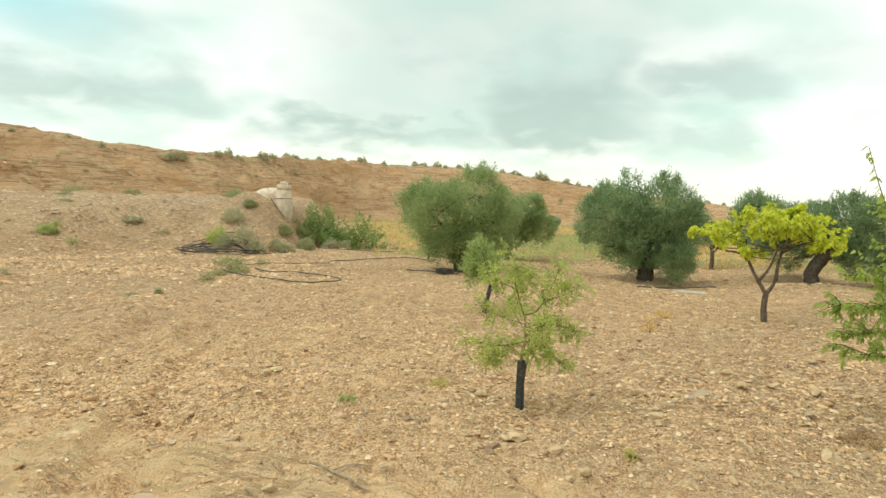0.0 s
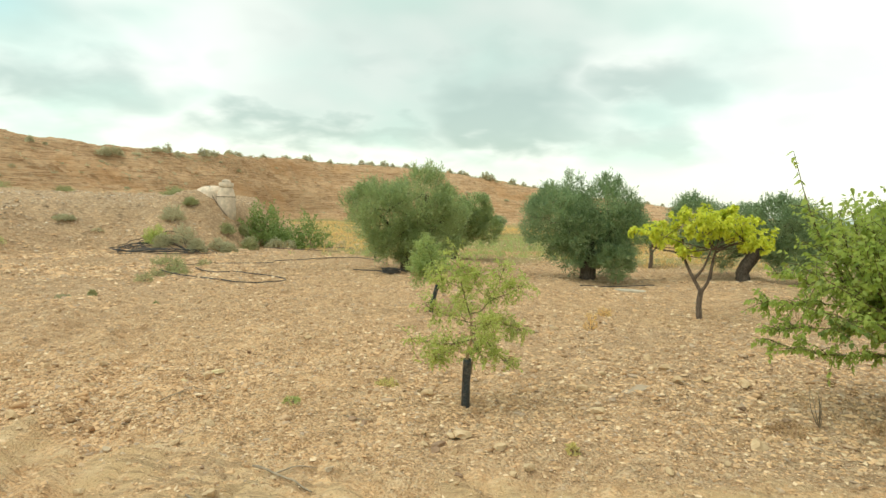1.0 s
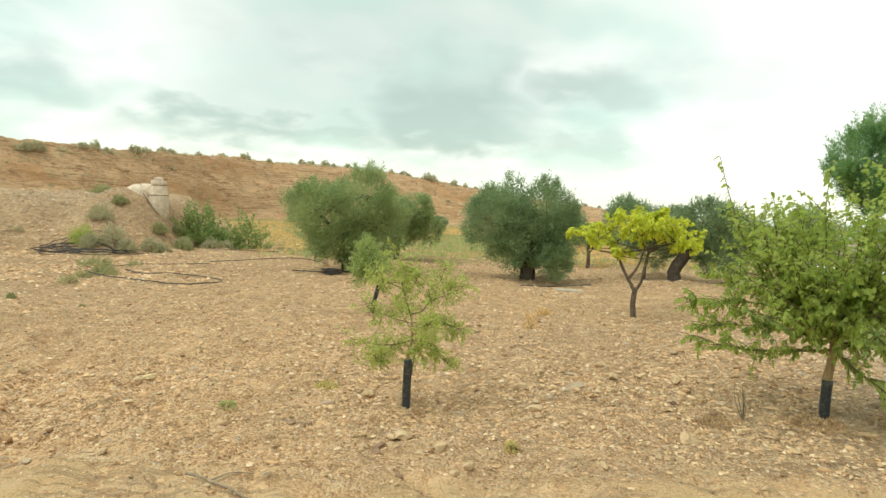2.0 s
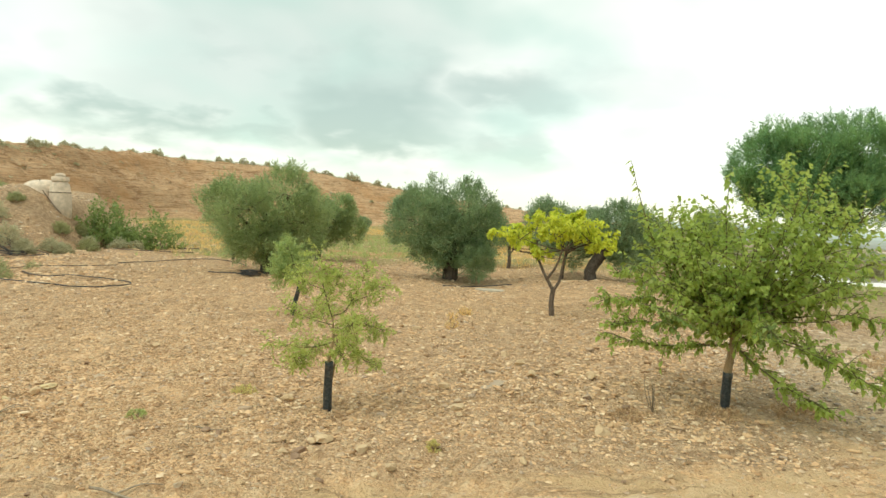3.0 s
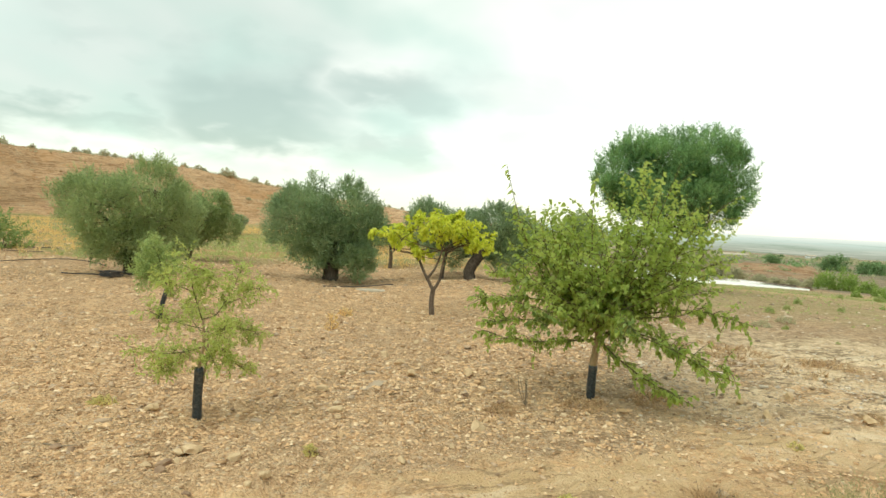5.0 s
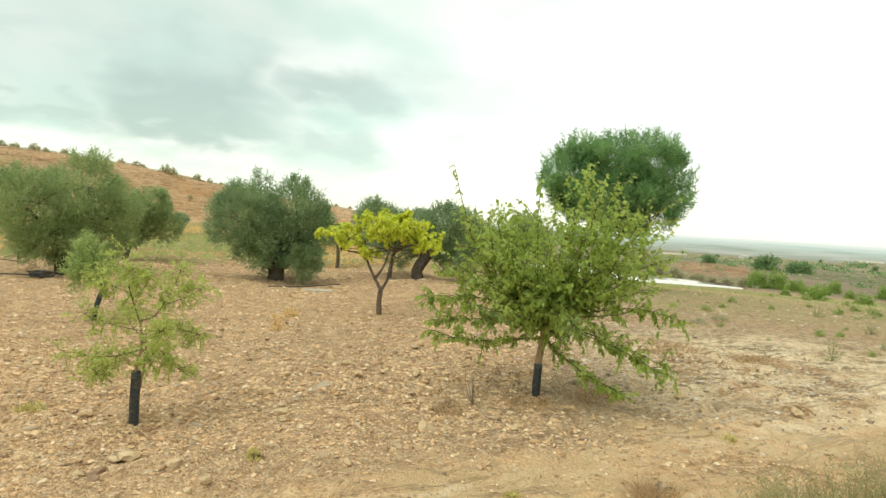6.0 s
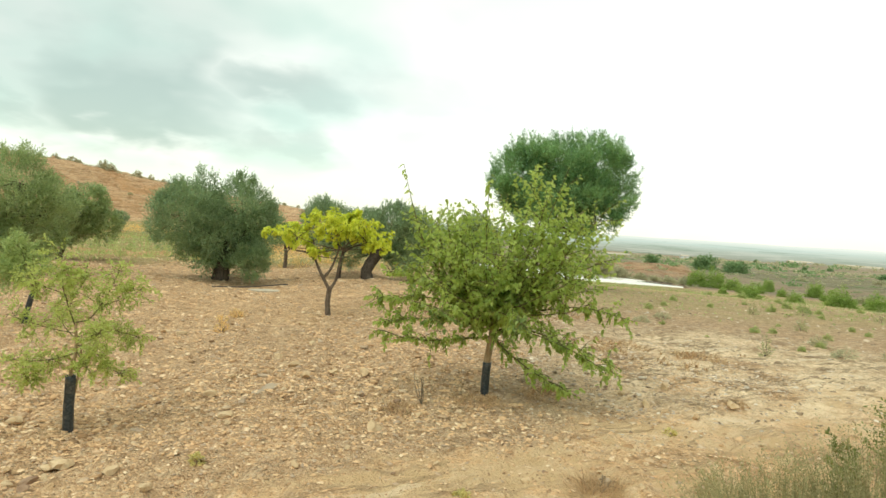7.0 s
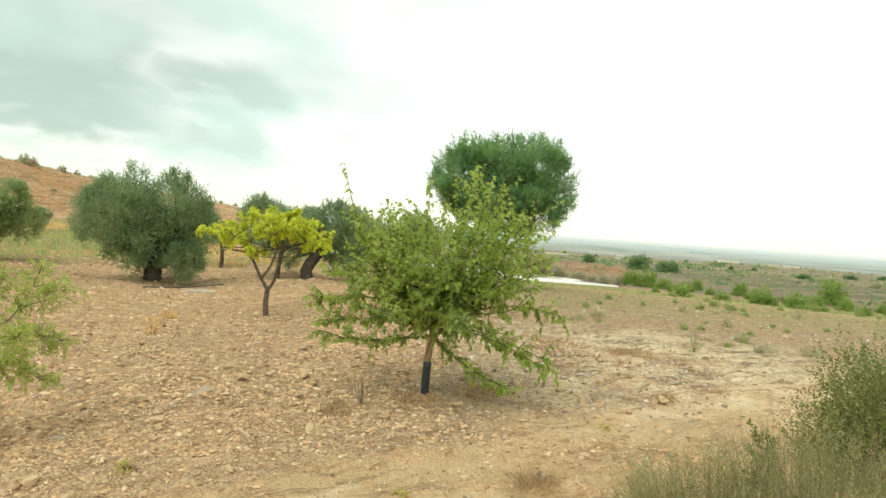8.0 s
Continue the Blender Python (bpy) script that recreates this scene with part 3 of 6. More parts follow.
def terrain(x, y, rough=True):
    """Height and soil zones at places of the plan."""
    x, y = np.asarray(x, float), np.asarray(y, float)
    d, az = np.hypot(x, y), np.degrees(np.arctan2(x, y))
    # gravel terrace that carries the tank
    edge = -x - (9.3 + 0.42 * np.clip(y - 25, 0, None)) + 0.6 * fbm(x * 0.25, y * 0.25, 3, 5)
    start = 17.6 - 8.6 * sstep(13.0, 18.5, -x) + 1.2 * fbm(x * 0.3, y * 0.3, 3, 6)
    mound = sstep(0, 2.2, edge) * sstep(0, 1, (y - start) / (5.6 + 8.0 * sstep(13.0, 18.5, -x)))
    z = mound * (1.75 + 0.014 * np.clip(d - 25, 0, 30))
    z = z + 0.42 * np.exp(-((x + 12.3) ** 2 + (y - 22.3) ** 2) / 1.3)
    right = sstep(16, 34, az) * sstep(150, 120, az)
    z = z + right * curve(d, PLAIN_D, PLAIN_Z)
    shore = curve(az, POND_AZ, POND_NEAR)
    pond = (d - shore) / np.maximum(curve(az, POND_AZ, POND_FAR) - shore, 0.15)      # 0 at the near shore, 1 at the far one
    inside = sstep(-0.12, 0.1, pond) * sstep(1.08, 0.98, pond) * sstep(18, 21, az) * sstep(47.6, 46.9, az)
    lip = sstep(0.98, 1.12, pond) * sstep(1.9, 1.2, pond) * sstep(17, 21, az) * sstep(50, 46.5, az)
    z = z - 0.45 * inside + 0.22 * lip
    red = sstep(36, 41, az + 3 * fbm(x * 0.1, y * 0.1, 2, 7)) * sstep(49.5, 46.5, az) * sstep(56, 63, d) * sstep(86, 70, d)
    z = z + 1.9 * red * (0.8 + 0.8 * fbm(x * 0.12, y * 0.12, 3, 8)) + right * 2.2 * np.exp(-((d - 420) / 90) ** 2) * sstep(50, 56, az)
    foot, crest, top = curve(az, HILL_AZ, HILL_FOOT), curve(az, HILL_AZ, HILL_CREST), curve(az, HILL_AZ, HILL_TOP)
    behind = sstep(165, 120, np.abs(az + 20))
    w = fbm(x * 0.09, y * 0.09, 4, 11)
    s = np.clip((d + w * 3.5 - foot) / (crest - foot), 0, 1.6)
    prof = np.clip(0.55 * s + 0.45 * (0.5 * sstep(0.05, 0.45, s) + 0.5 * sstep(0.55, 0.98, s)), 0, None)
    prof = np.where(s > 1, 1 + 0.02 * (s - 1), prof)
    hill = sstep(-0.04, 0.06, s) * behind * sstep(36, 22, az)
    # the washed-out face stands in ledges, each with a steep riser
    shift = 2.4 * fbm(x * 0.10, y * 0.10, 4, 13)
    bench = prof * 9 + shift
    ledged = (np.floor(bench) + sstep(0.30, 0.72, bench - np.floor(bench)) - shift) / 9
    prof = prof + (ledged - prof) * (0.55 * sstep(0.04, 0.2, s) * sstep(1.0, 0.86, s))
    z = z + hill * prof * (top - z)
    z = z - hill * sstep(0, 30, d - crest - 25) * 3 * sstep(-60, 10, az)
    if rough:
        near = np.exp(-d / 60)
        for ax, ay, bx, by in ((-5.9, 8.2, -4.0, 3.0), (-4.6, 7.6, -2.7, 3.1)):        # old wheel ruts
            u = np.clip(((x - ax) * (bx - ax) + (y - ay) * (by - ay)) / ((bx - ax) ** 2 + (by - ay) ** 2), 0, 1)
            off = np.hypot(x - ax - u * (bx - ax), y - ay - u * (by - ay)) + 0.45 * fbm(x * 1.3, y * 1.3, 3, 45)
            z = z - 0.06 * np.exp(-(off / 0.16) ** 2) + 0.035 * np.exp(-((np.abs(off) - 0.36) / 0.14) ** 2)
        z = z + 0.045 * fbm(x * 0.5, y * 0.5, 3, 21) * sstep(2, 6, d)
        z = z + near * (0.040 * fbm(x * 2.6, y * 2.6, 4, 31) + 0.050 * np.abs(fbm(x * 6.5, y * 6.5, 2, 36)) + 0.032 * fbm(x * 12, y * 12, 2, 41))
        z = z + hill * (1.25 * fbm(x * 0.28, y * 0.28, 5, 51) * sstep(0.05, 0.3, s) * sstep(0.95, 0.62, s) + 0.42 * fbm(x * 0.9, y * 0.9, 3, 61))
        z = z + right * sstep(30, 80, d) * 0.35 * fbm(x * 0.06, y * 0.06, 4, 71)
        z = z + mound * 0.22 * fbm(x * 0.9, y * 0.9, 3, 81)
    track = sstep(4.15, 3.65, y - 0.10 * np.abs(x) + 0.7 * fbm(x * 0.4, y * 0.4, 3, 91) + 0.5 * fbm(x * 1.7, y * 1.7, 2, 92)) * sstep(-9, -5, x)
    track = np.maximum(track, sstep(1.1, 0.4, np.abs(y - 0.62 * x + 0.2)) * sstep(3.5, 6, x) * sstep(18, 9, x) * 0.35)
    chalk = sstep(3.4, 1.2, np.hypot((x - 8.2) / 1.25, (y - 6.6) / 1.0)) + 0.7 * sstep(2.5, 1, np.hypot((x - 6) / 1.2, (y - 4.9) / 0.8))
    grass = sstep(21.5, 24.5, y + 5 * fbm(x * 0.1, y * 0.1, 3, 95)) * sstep(-0.5, -3, edge) * (1 - right)
    far = right * sstep(33, 46, d)
    shale = sstep(5.5, 1.5, np.hypot((x - 3.0) / 1.1, y - 6.0)) * (1 - track) * (1 - np.clip(chalk, 0, 1)) + 0.9 * right * sstep(8.5, 11.5, d) * sstep(30, 22, d) + 0.4 * sstep(6.5, 10, d) * (1 - right)
    shale = shale + 0.6 * sstep(-3.5, -8.5, x) * sstep(6, 10, d)
    chalk = np.maximum(chalk, 0.9 * right * sstep(1.3, 0.5, np.abs(d - 27.4 + 1.2 * fbm(x * 0.15, y * 0.15, 2, 98))) * sstep(46, 51, az))
    meadow = right * (0.5 * sstep(14, 18, d + 5 * fbm(x * 0.12, y * 0.12, 3, 97)) + 0.5 * sstep(24, 28, d + 6 * fbm(x * 0.1, y * 0.1, 3, 96))) * sstep(39.5, 37.5, d)
    return z, dict(hill=hill * sstep(0.0, 0.12, s), grass=grass * (1 - hill), chalk=np.clip(chalk, 0, 1), track=np.clip(track, 0, 1), far=far, mound=mound * (1 - hill), red=red, damp=lip * sstep(1.6, 1.2, pond), meadow=meadow, shale=np.clip(shale, 0, 1) * (1 - hill))


def gz(x, y):
    return float(terrain(np.array([x]), np.array([y]))[0][0])


# ---- end of terrain ----
def build_ground():
    radii = np.concatenate([np.array([0.0005, 0.3, 0.6, 0.9, 1.2, 1.5, 1.8, 2.1, 2.3]), np.arange(2.5, 12, 0.065), 12 * 1.0155 ** np.arange(0, 74), np.arange(37.2, 108, 0.36), 108 * 1.035 ** np.arange(1, 112)])
    radii = radii[radii < 4600]
    az = np.concatenate([np.arange(-62, 82, 0.34), np.arange(82, 298, 3.0)])
    A, R = np.meshgrid(np.radians(az), radii)
    x, y = R * np.sin(A) - 0.15, R * np.cos(A) - 0.2
    z, zones = terrain(x, y)
    nr, na = x.shape
    v = np.stack([x, y, z], -1).reshape(-1, 3)
    i, j = np.meshgrid(np.arange(nr - 1), np.arange(na), indexing="ij")
    k = (j + 1) % na
    f = np.stack([i * na + j, i * na + k, (i + 1) * na + k, (i + 1) * na + j], -1).reshape(-1, 4)
    me = fast_mesh("ground", v, f, M_GROUND, True)
    for name, values in zones.items():
        a = me.attributes.new(name, "FLOAT", "POINT")
        a.data.foreach_set("value", values.ravel().astype(np.float32))
    ob = new("ground", me)
    return tagged(ob, "dry stony ochre ground rising to a red earth escarpment", "ground", "", "structure")


build_ground()


# ---------------------------------------------------------------- trees of the grove
class Site:
    """A place in the grove: local right, depth and height, turned by the bearing from the road."""

    def __init__(self, bearing, dist, sink=0.02):
        a = radians(bearing)
        self.r, self.d = np.array([math.cos(a), -math.sin(a), 0]), np.array([math.sin(a), math.cos(a), 0])
        self.x, self.y = dist * math.sin(a), dist * math.cos(a)
        self.z = gz(self.x, self.y) - sink

    def p(self, pts):
        pts = np.asarray(pts, float)
        return pts[..., :1] * self.r + pts[..., 1:2] * self.d + pts[..., 2:3] * np.array([0, 0, 1.0])

    def lobes(self, rows):
        rows = np.asarray(rows, float)
        c = self.p(rows[:, :3])
        return np.hstack([c, rows[:, 3:]])


def put_tree(site, name, label, category, trunks, bark, group="", trunk_name="trunk"):
    """An Empty with its trunk and limbs: rows of (name, points, r0, r1)."""
    ob = empty(name, site.x, site.y, site.z, label, category, group)
    for k, (part_name, pts, r0, r1) in enumerate(trunks):
        v, f = tube(site.p(pts), r0, r1, 9 if r0 > 0.04 else 6, 6, 0.06 if r0 > 0.03 else 0.03, k + 3)
        piece(part_name, fast_mesh(part_name, v, f, bark, True), ob)
    return ob


def twig_net(site, lobes, centres, root, n, rng, r0=0.012, sides=5):
    """Thin branches from the limbs out to the clumps of a crown."""
    g = Geo()
    for c in centres[:n]:
        root_p = root[rng.integers(len(root))]
        midp = root_p * 0.45 + c * 0.55 + rng.normal(size=3) * 0.08 * np.linalg.norm(c - root_p)
        v, f = tube([root_p, midp, c], r0, r0 * 0.25, sides, 4, 0.04, rng.integers(1000))
        g.add(v, f)
    return g


def olive(bearing, dist, label, trunks, lobes, leaf, seed, n=2600, clumps=60, size=0.075, wide=0.017, spires=(), tight=0.2, per=7, name="olive_tree", shrink=1.0, lift=0.0):
    """shrink and lift: the crown and limbs made smaller, then raised over the foot of the trunk."""
    s = Site(bearing, dist)
    rng = np.random.default_rng(seed)
    trunks = [(part_name, [(x * shrink, y * shrink, z * shrink + lift * min(1.0, z * 4)) for x, y, z in pts], r0 * shrink, r1 * shrink) for part_name, pts, r0, r1 in trunks]
    lobes = [(x * shrink, y * shrink, z * shrink + lift, a * shrink, b * shrink, c * shrink) for x, y, z, a, b, c in lobes]
    spires = [(r * shrink, d * shrink, z0 * shrink + lift, z1 * shrink + lift, k) for r, d, z0, z1, k in spires]
    ob = put_tree(s, name, label, "tree", trunks, M_BARK_OLIVE, "olive trees")
    L = s.lobes(lobes)
    p, w, cc = crown_points(L, int(n * 2.8), rng, int(clumps * 1.7), 0.36, tight * 0.95)
    w = unit(w + np.array([0, 0, 0.45]))
    for (r, d, z0, z1, k) in spires:
        h = rng.random(k) ** 0.8
        q = s.p(np.stack([r + rng.normal(size=k) * 0.10 * (1.15 - h), d + rng.normal(size=k) * 0.10 * (1.15 - h), z0 + (z1 - z0) * h], 1))
        p, w = np.vstack([p, q]), np.vstack([w, unit(rng.normal(size=(k, 3)) * 0.4 + np.array([0, 0, 1.0]))])
    keep = p[:, 2] > 0.12
    p, w = p[keep], w[keep]
    g = Geo()
    g.add(*sprigs(p, w, 0.19, per, size * 0.98, wide * 1.18, rng, spread=0.6))
    piece("crown", g.mesh("crown", leaf), ob, "dense small-leaved crown")
    roots = s.p([t[1][-1] for t in trunks])
    piece("twig_tangle", twig_net(s, L, cc, roots, 34, rng, 0.016).mesh("twig_tangle", M_BARK_OLIVE, True), ob, kind="stuff")
    return ob


olive(-10.0, 17.0, "large light green olive tree, crown almost down to the soil",
      [("trunk", [(0.05, 0, 0), (0.0, 0, 0.4), (0.08, 0, 0.8)], 0.17, 0.12), ("limb", [(0.05, 0, 0.7), (-0.4, 0.1, 1.2), (-0.9, 0, 1.7)], 0.08, 0.03),
       ("limb", [(0.06, 0, 0.7), (0.3, 0.1, 1.3), (0.5, 0, 2.1)], 0.08, 0.03), ("limb", [(0.06, 0, 0.7), (0.6, -0.2, 1.1), (1.0, -0.3, 1.4)], 0.07, 0.03),
       ("stem", [(-0.98, 3.2, 0), (-0.94, 2.8, 0.5), (-0.8, 1.2, 1.2)], 0.04, 0.03)],
      [(-0.75, 0, 1.55, 0.85, 0.95, 0.78), (0.35, 0, 1.75, 0.85, 1.0, 0.95), (0.85, 0, 1.30, 0.72, 0.85, 0.78), (-0.2, -0.2, 1.1, 0.85, 0.9, 0.75), (0.4, 0.1, 0.75, 0.75, 0.8, 0.5), (1.08, 0, 1.72, 0.46, 0.6, 0.55), (-0.25, 0, 0.72, 0.5, 0.6, 0.42), (0.22, -0.1, 0.46, 0.36, 0.4, 0.36), (-1.15, 0, 1.75, 0.45, 0.6, 0.45)],
      L_OLIVE_LIGHT, 11, 3800, 80, 0.07, 0.016, [(0.55, 0, 2.3, 2.92, 60), (0.2, 0, 2.2, 2.75, 40), (-0.9, 0, 2.0, 2.4, 40)])
olive(6.75, 16.5, "dark round olive tree with a short thick trunk",
      [("trunk", [(-0.05, 0, 0), (0.0, 0, 0.25), (0.06, 0, 0.6)], 0.25, 0.17), ("limb", [(0.05, 0, 0.45), (-0.4, 0.1, 0.9), (-0.9, 0, 1.5)], 0.11, 0.04),
       ("limb", [(0.1, 0, 0.4), (0.35, -0.25, 0.75), (0.6, -0.2, 1.3)], 0.10, 0.04), ("limb", [(0.05, 0, 0.45), (0.1, 0.3, 1.0), (0.5, 0.2, 1.8)], 0.10, 0.04)],
      [(-1.0, 0, 1.5, 0.92, 0.95, 0.85), (0.5, 0, 1.7, 0.82, 0.95, 0.9), (0.95, 0.1, 1.25, 0.68, 0.85, 0.72), (-0.3, -0.2, 1.1, 0.7, 0.8, 0.72), (0.75, -0.3, 0.5, 0.5, 0.5, 0.36), (-0.75, -0.2, 0.98, 0.6, 0.6, 0.42), (0.70, -0.3, 0.26, 0.5, 0.5, 0.34), (-0.62, -0.2, 0.45, 0.5, 0.5, 0.36)],
      L_OLIVE_DARK, 12, 4200, 90, 0.07, 0.016, [(-0.72, 0, 2.1, 2.85, 70), (-0.4, 0, 2.1, 2.78, 60), (0.35, 0, 2.4, 2.72, 60), (0.7, 0, 2.3, 2.66, 60)], shrink=0.86, lift=0.23)
olive(19.0, 18.6, "wide olive tree with a leaning forked gnarled trunk",
      [("trunk", [(0.12, 0, 0), (0.08, 0, 0.35), (0.3, 0, 0.75), (0.45, 0, 1.0)], 0.18, 0.16), ("limb", [(0.4, 0, 0.8), (0.9, 0.1, 1.2), (1.2, 0, 1.7)], 0.12, 0.04),
       ("limb", [(0.35, 0, 0.8), (-0.2, 0.1, 1.1), (-0.9, 0, 1.6)], 0.12, 0.04), ("stem", [(-0.75, 0.4, 0), (-0.7, 0.4, 0.5), (-0.6, 0.4, 1.0)], 0.05, 0.03)],
      [(-1.15, 0, 1.6, 0.62, 0.8, 0.58), (-0.2, 0.2, 1.5, 0.8, 0.8, 0.55), (0.95, 0, 1.55, 0.75, 0.85, 0.7), (1.15, 0, 0.95, 0.5, 0.7, 0.5), (-0.6, 0.3, 0.95, 0.6, 0.6, 0.5)],
      L_OLIVE_MID, 13, 3300, 70, 0.075, 0.017, [(-1.2, 0, 2.0, 2.28, 50), (0.9, 0, 2.0, 2.3, 60)])
olive(-3.6, 21.0, "smaller olive tree against the larger light green olive",
      [("trunk", [(-0.75, 0, 0), (-0.6, 0, 0.5), (-0.4, 0, 1.0)], 0.09, 0.05), ("limb", [(-0.4, 0, 0.9), (-0.2, 0, 1.3), (-0.1, 0, 1.7)], 0.04, 0.02)],
      [(-0.05, 0, 1.65, 0.52, 0.6, 0.55), (0.30, 0, 1.15, 0.42, 0.6, 0.5), (-0.4, 0, 1.25, 0.6, 0.6, 0.55), (-0.6, 0, 0.85, 0.45, 0.6, 0.35)], L_OLIVE_LIGHT, 14, 1300, 34, 0.085, 0.022)
olive(28.6, 26.0, "small round dark tree behind the mulberry",
      [("trunk", [(0, 0, 0), (0.03, 0, 0.7), (0.1, 0, 1.4)], 0.10, 0.06), ("limb", [(0.1, 0, 1.2), (0.3, 0, 1.6), (0.4, 0, 1.9)], 0.04, 0.02)],
      [(0.15, 0, 1.75, 0.75, 0.8, 0.72), (0.5, 0, 1.35, 0.6, 0.7, 0.6)], L_OLIVE_LIGHT, 15, 1200, 30, 0.09, 0.024, name="round_tree")
olive(23.6, 24.0, "grey-green olive tree behind the mulberry",
      [("trunk", [(0, 0, 0), (0.03, 0, 0.5), (0.1, 0, 1.0)], 0.14, 0.09), ("limb", [(0.1, 0, 0.9), (-0.3, 0, 1.3), (-0.5, 0, 1.6)], 0.05, 0.02)],
      [(-0.2, 0, 1.35, 0.8, 0.8, 0.7), (0.5, 0, 1.2, 0.7, 0.7, 0.6), (0, 0, 0.75, 0.8, 0.7, 0.5)], L_OLIVE_LIGHT, 16, 1500, 34, 0.085, 0.022)

olive(-1.45, 44.0, "small lone olive tree at the foot of the earth slope",
      [("trunk", [(0, 0, 0), (0.02, 0, 0.3), (0.0, 0, 0.6)], 0.04, 0.03), ("limb", [(0, 0, 0.5), (-0.1, 0, 0.8), (-0.2, 0, 1.0)], 0.02, 0.01)],
      [(0.0, 0, 0.95, 0.36, 0.36, 0.36), (-0.12, 0, 0.75, 0.28, 0.3, 0.22)], L_OLIVE_MID, 17, 240, 14, 0.09, 0.026)


def yellow_tree(bearing, dist, label, trunks, lobes, n, seed, clumps, size):
    s = Site(bearing, dist)
    rng = np.random.default_rng(seed)
    ob = put_tree(s, "yellow_leaved_tree", label, "tree", trunks, M_BARK_DARK, "yellow-leaved trees")
    L = s.lobes(lobes)
    p, w, cc = crown_points(L, n, rng, clumps, 0.06, 0.22)
    g = Geo().add(*sprigs(p, w, size * 1.0, 6, size, size * 0.78, rng, True, 0.55, 1.0))
    piece("crown", g.mesh("crown", L_YELLOW), ob, "bright yellow-green broad leaves in clusters")
    piece("twig_tangle", twig_net(s, L, cc, s.p([t[1][-1] for t in trunks[1:]]), 26, rng, 0.010).mesh("twig_tangle", M_BARK_DARK, True), ob, kind="stuff")
    return ob


yellow_tree(16.13, 11.26, "yellow-green deciduous tree with a dark forked trunk",
            [("trunk", [(0, 0, 0), (-0.02, 0, 0.25), (0.0, 0, 0.52)], 0.052, 0.043), ("limb", [(0, 0, 0.48), (-0.13, 0, 0.70), (-0.24, 0, 0.92), (-0.30, 0, 1.08), (-0.33, 0, 1.35)], 0.034, 0.014),
             ("limb", [(0.0, 0, 0.48), (0.10, 0, 0.66), (0.14, 0, 0.92), (0.20, 0.05, 1.22)], 0.031, 0.013), ("limb", [(-0.12, 0, 0.68), (0.02, -0.05, 0.90), (0.12, -0.08, 1.20)], 0.026, 0.014),
             ("limb", [(-0.29, 0, 1.02), (-0.45, 0, 1.13), (-0.62, 0, 1.15), (-0.82, 0, 1.20)], 0.022, 0.010), ("limb", [(0.19, 0, 1.15), (0.40, 0.05, 1.28), (0.62, 0.05, 1.36)], 0.018, 0.008)],
            [(0.05, 0, 1.66, 0.30, 0.45, 0.20), (0.38, 0.1, 1.60, 0.28, 0.45, 0.22), (0.70, 0, 1.47, 0.27, 0.4, 0.22), (0.18, -0.1, 1.40, 0.26, 0.3, 0.15), (-0.15, 0, 1.75, 0.20, 0.3, 0.13), (0.80, 0, 1.28, 0.18, 0.25, 0.10),
             (-0.45, 0, 1.50, 0.24, 0.3, 0.18), (-0.72, 0, 1.42, 0.24, 0.3, 0.15), (-0.98, 0, 1.42, 0.20, 0.25, 0.12), (-0.16, -0.05, 1.23, 0.18, 0.2, 0.12), (0.45, -0.1, 1.78, 0.16, 0.2, 0.09)],
            760, 21, 78, 0.062)
yellow_tree(11.9, 22.0, "small yellow-green tree at the edge of the dry grass",
            [("trunk", [(0, 0, 0), (0.02, 0, 0.4), (-0.02, 0, 0.85)], 0.07, 0.05), ("limb", [(0, 0, 0.5), (0.2, 0, 0.75), (0.45, 0, 0.95)], 0.03, 0.012), ("limb", [(0, 0, 0.8), (-0.25, 0, 1.0), (-0.5, 0, 1.2)], 0.03, 0.012)],
            [(-0.25, 0, 1.28, 0.45, 0.5, 0.2), (0.3, 0, 1.2, 0.4, 0.5, 0.22)], 380, 22, 26, 0.10)


def guard(ob, site, pts, r, label):
    """A black plastic trunk guard: an open sleeve with a wall and a split rim."""
    g = Geo()
    out, f = tube(site.p(pts), r, r * 0.95, 14, 5, 0.03, 5, cap=False)
    inn, _ = tube(site.p(pts), r * 0.86, r * 0.82, 14, 5, 0.02, 6, cap=False)
    g.add(out, f).add(inn, [q[::-1] for q in f])
    n, m = len(out), len(out) - 14
    rim = [(m + j, m + (j + 1) % 14, n + m + (j + 1) % 14, n + m + j) for j in range(14)]
    me = fast_mesh("trunk_guard", np.vstack([out, inn]), np.vstack([np.array(f), np.array([q[::-1] for q in f]) + n, np.array(rim)]), M_TUBE, True)
    return piece("trunk_guard", me, ob, label)


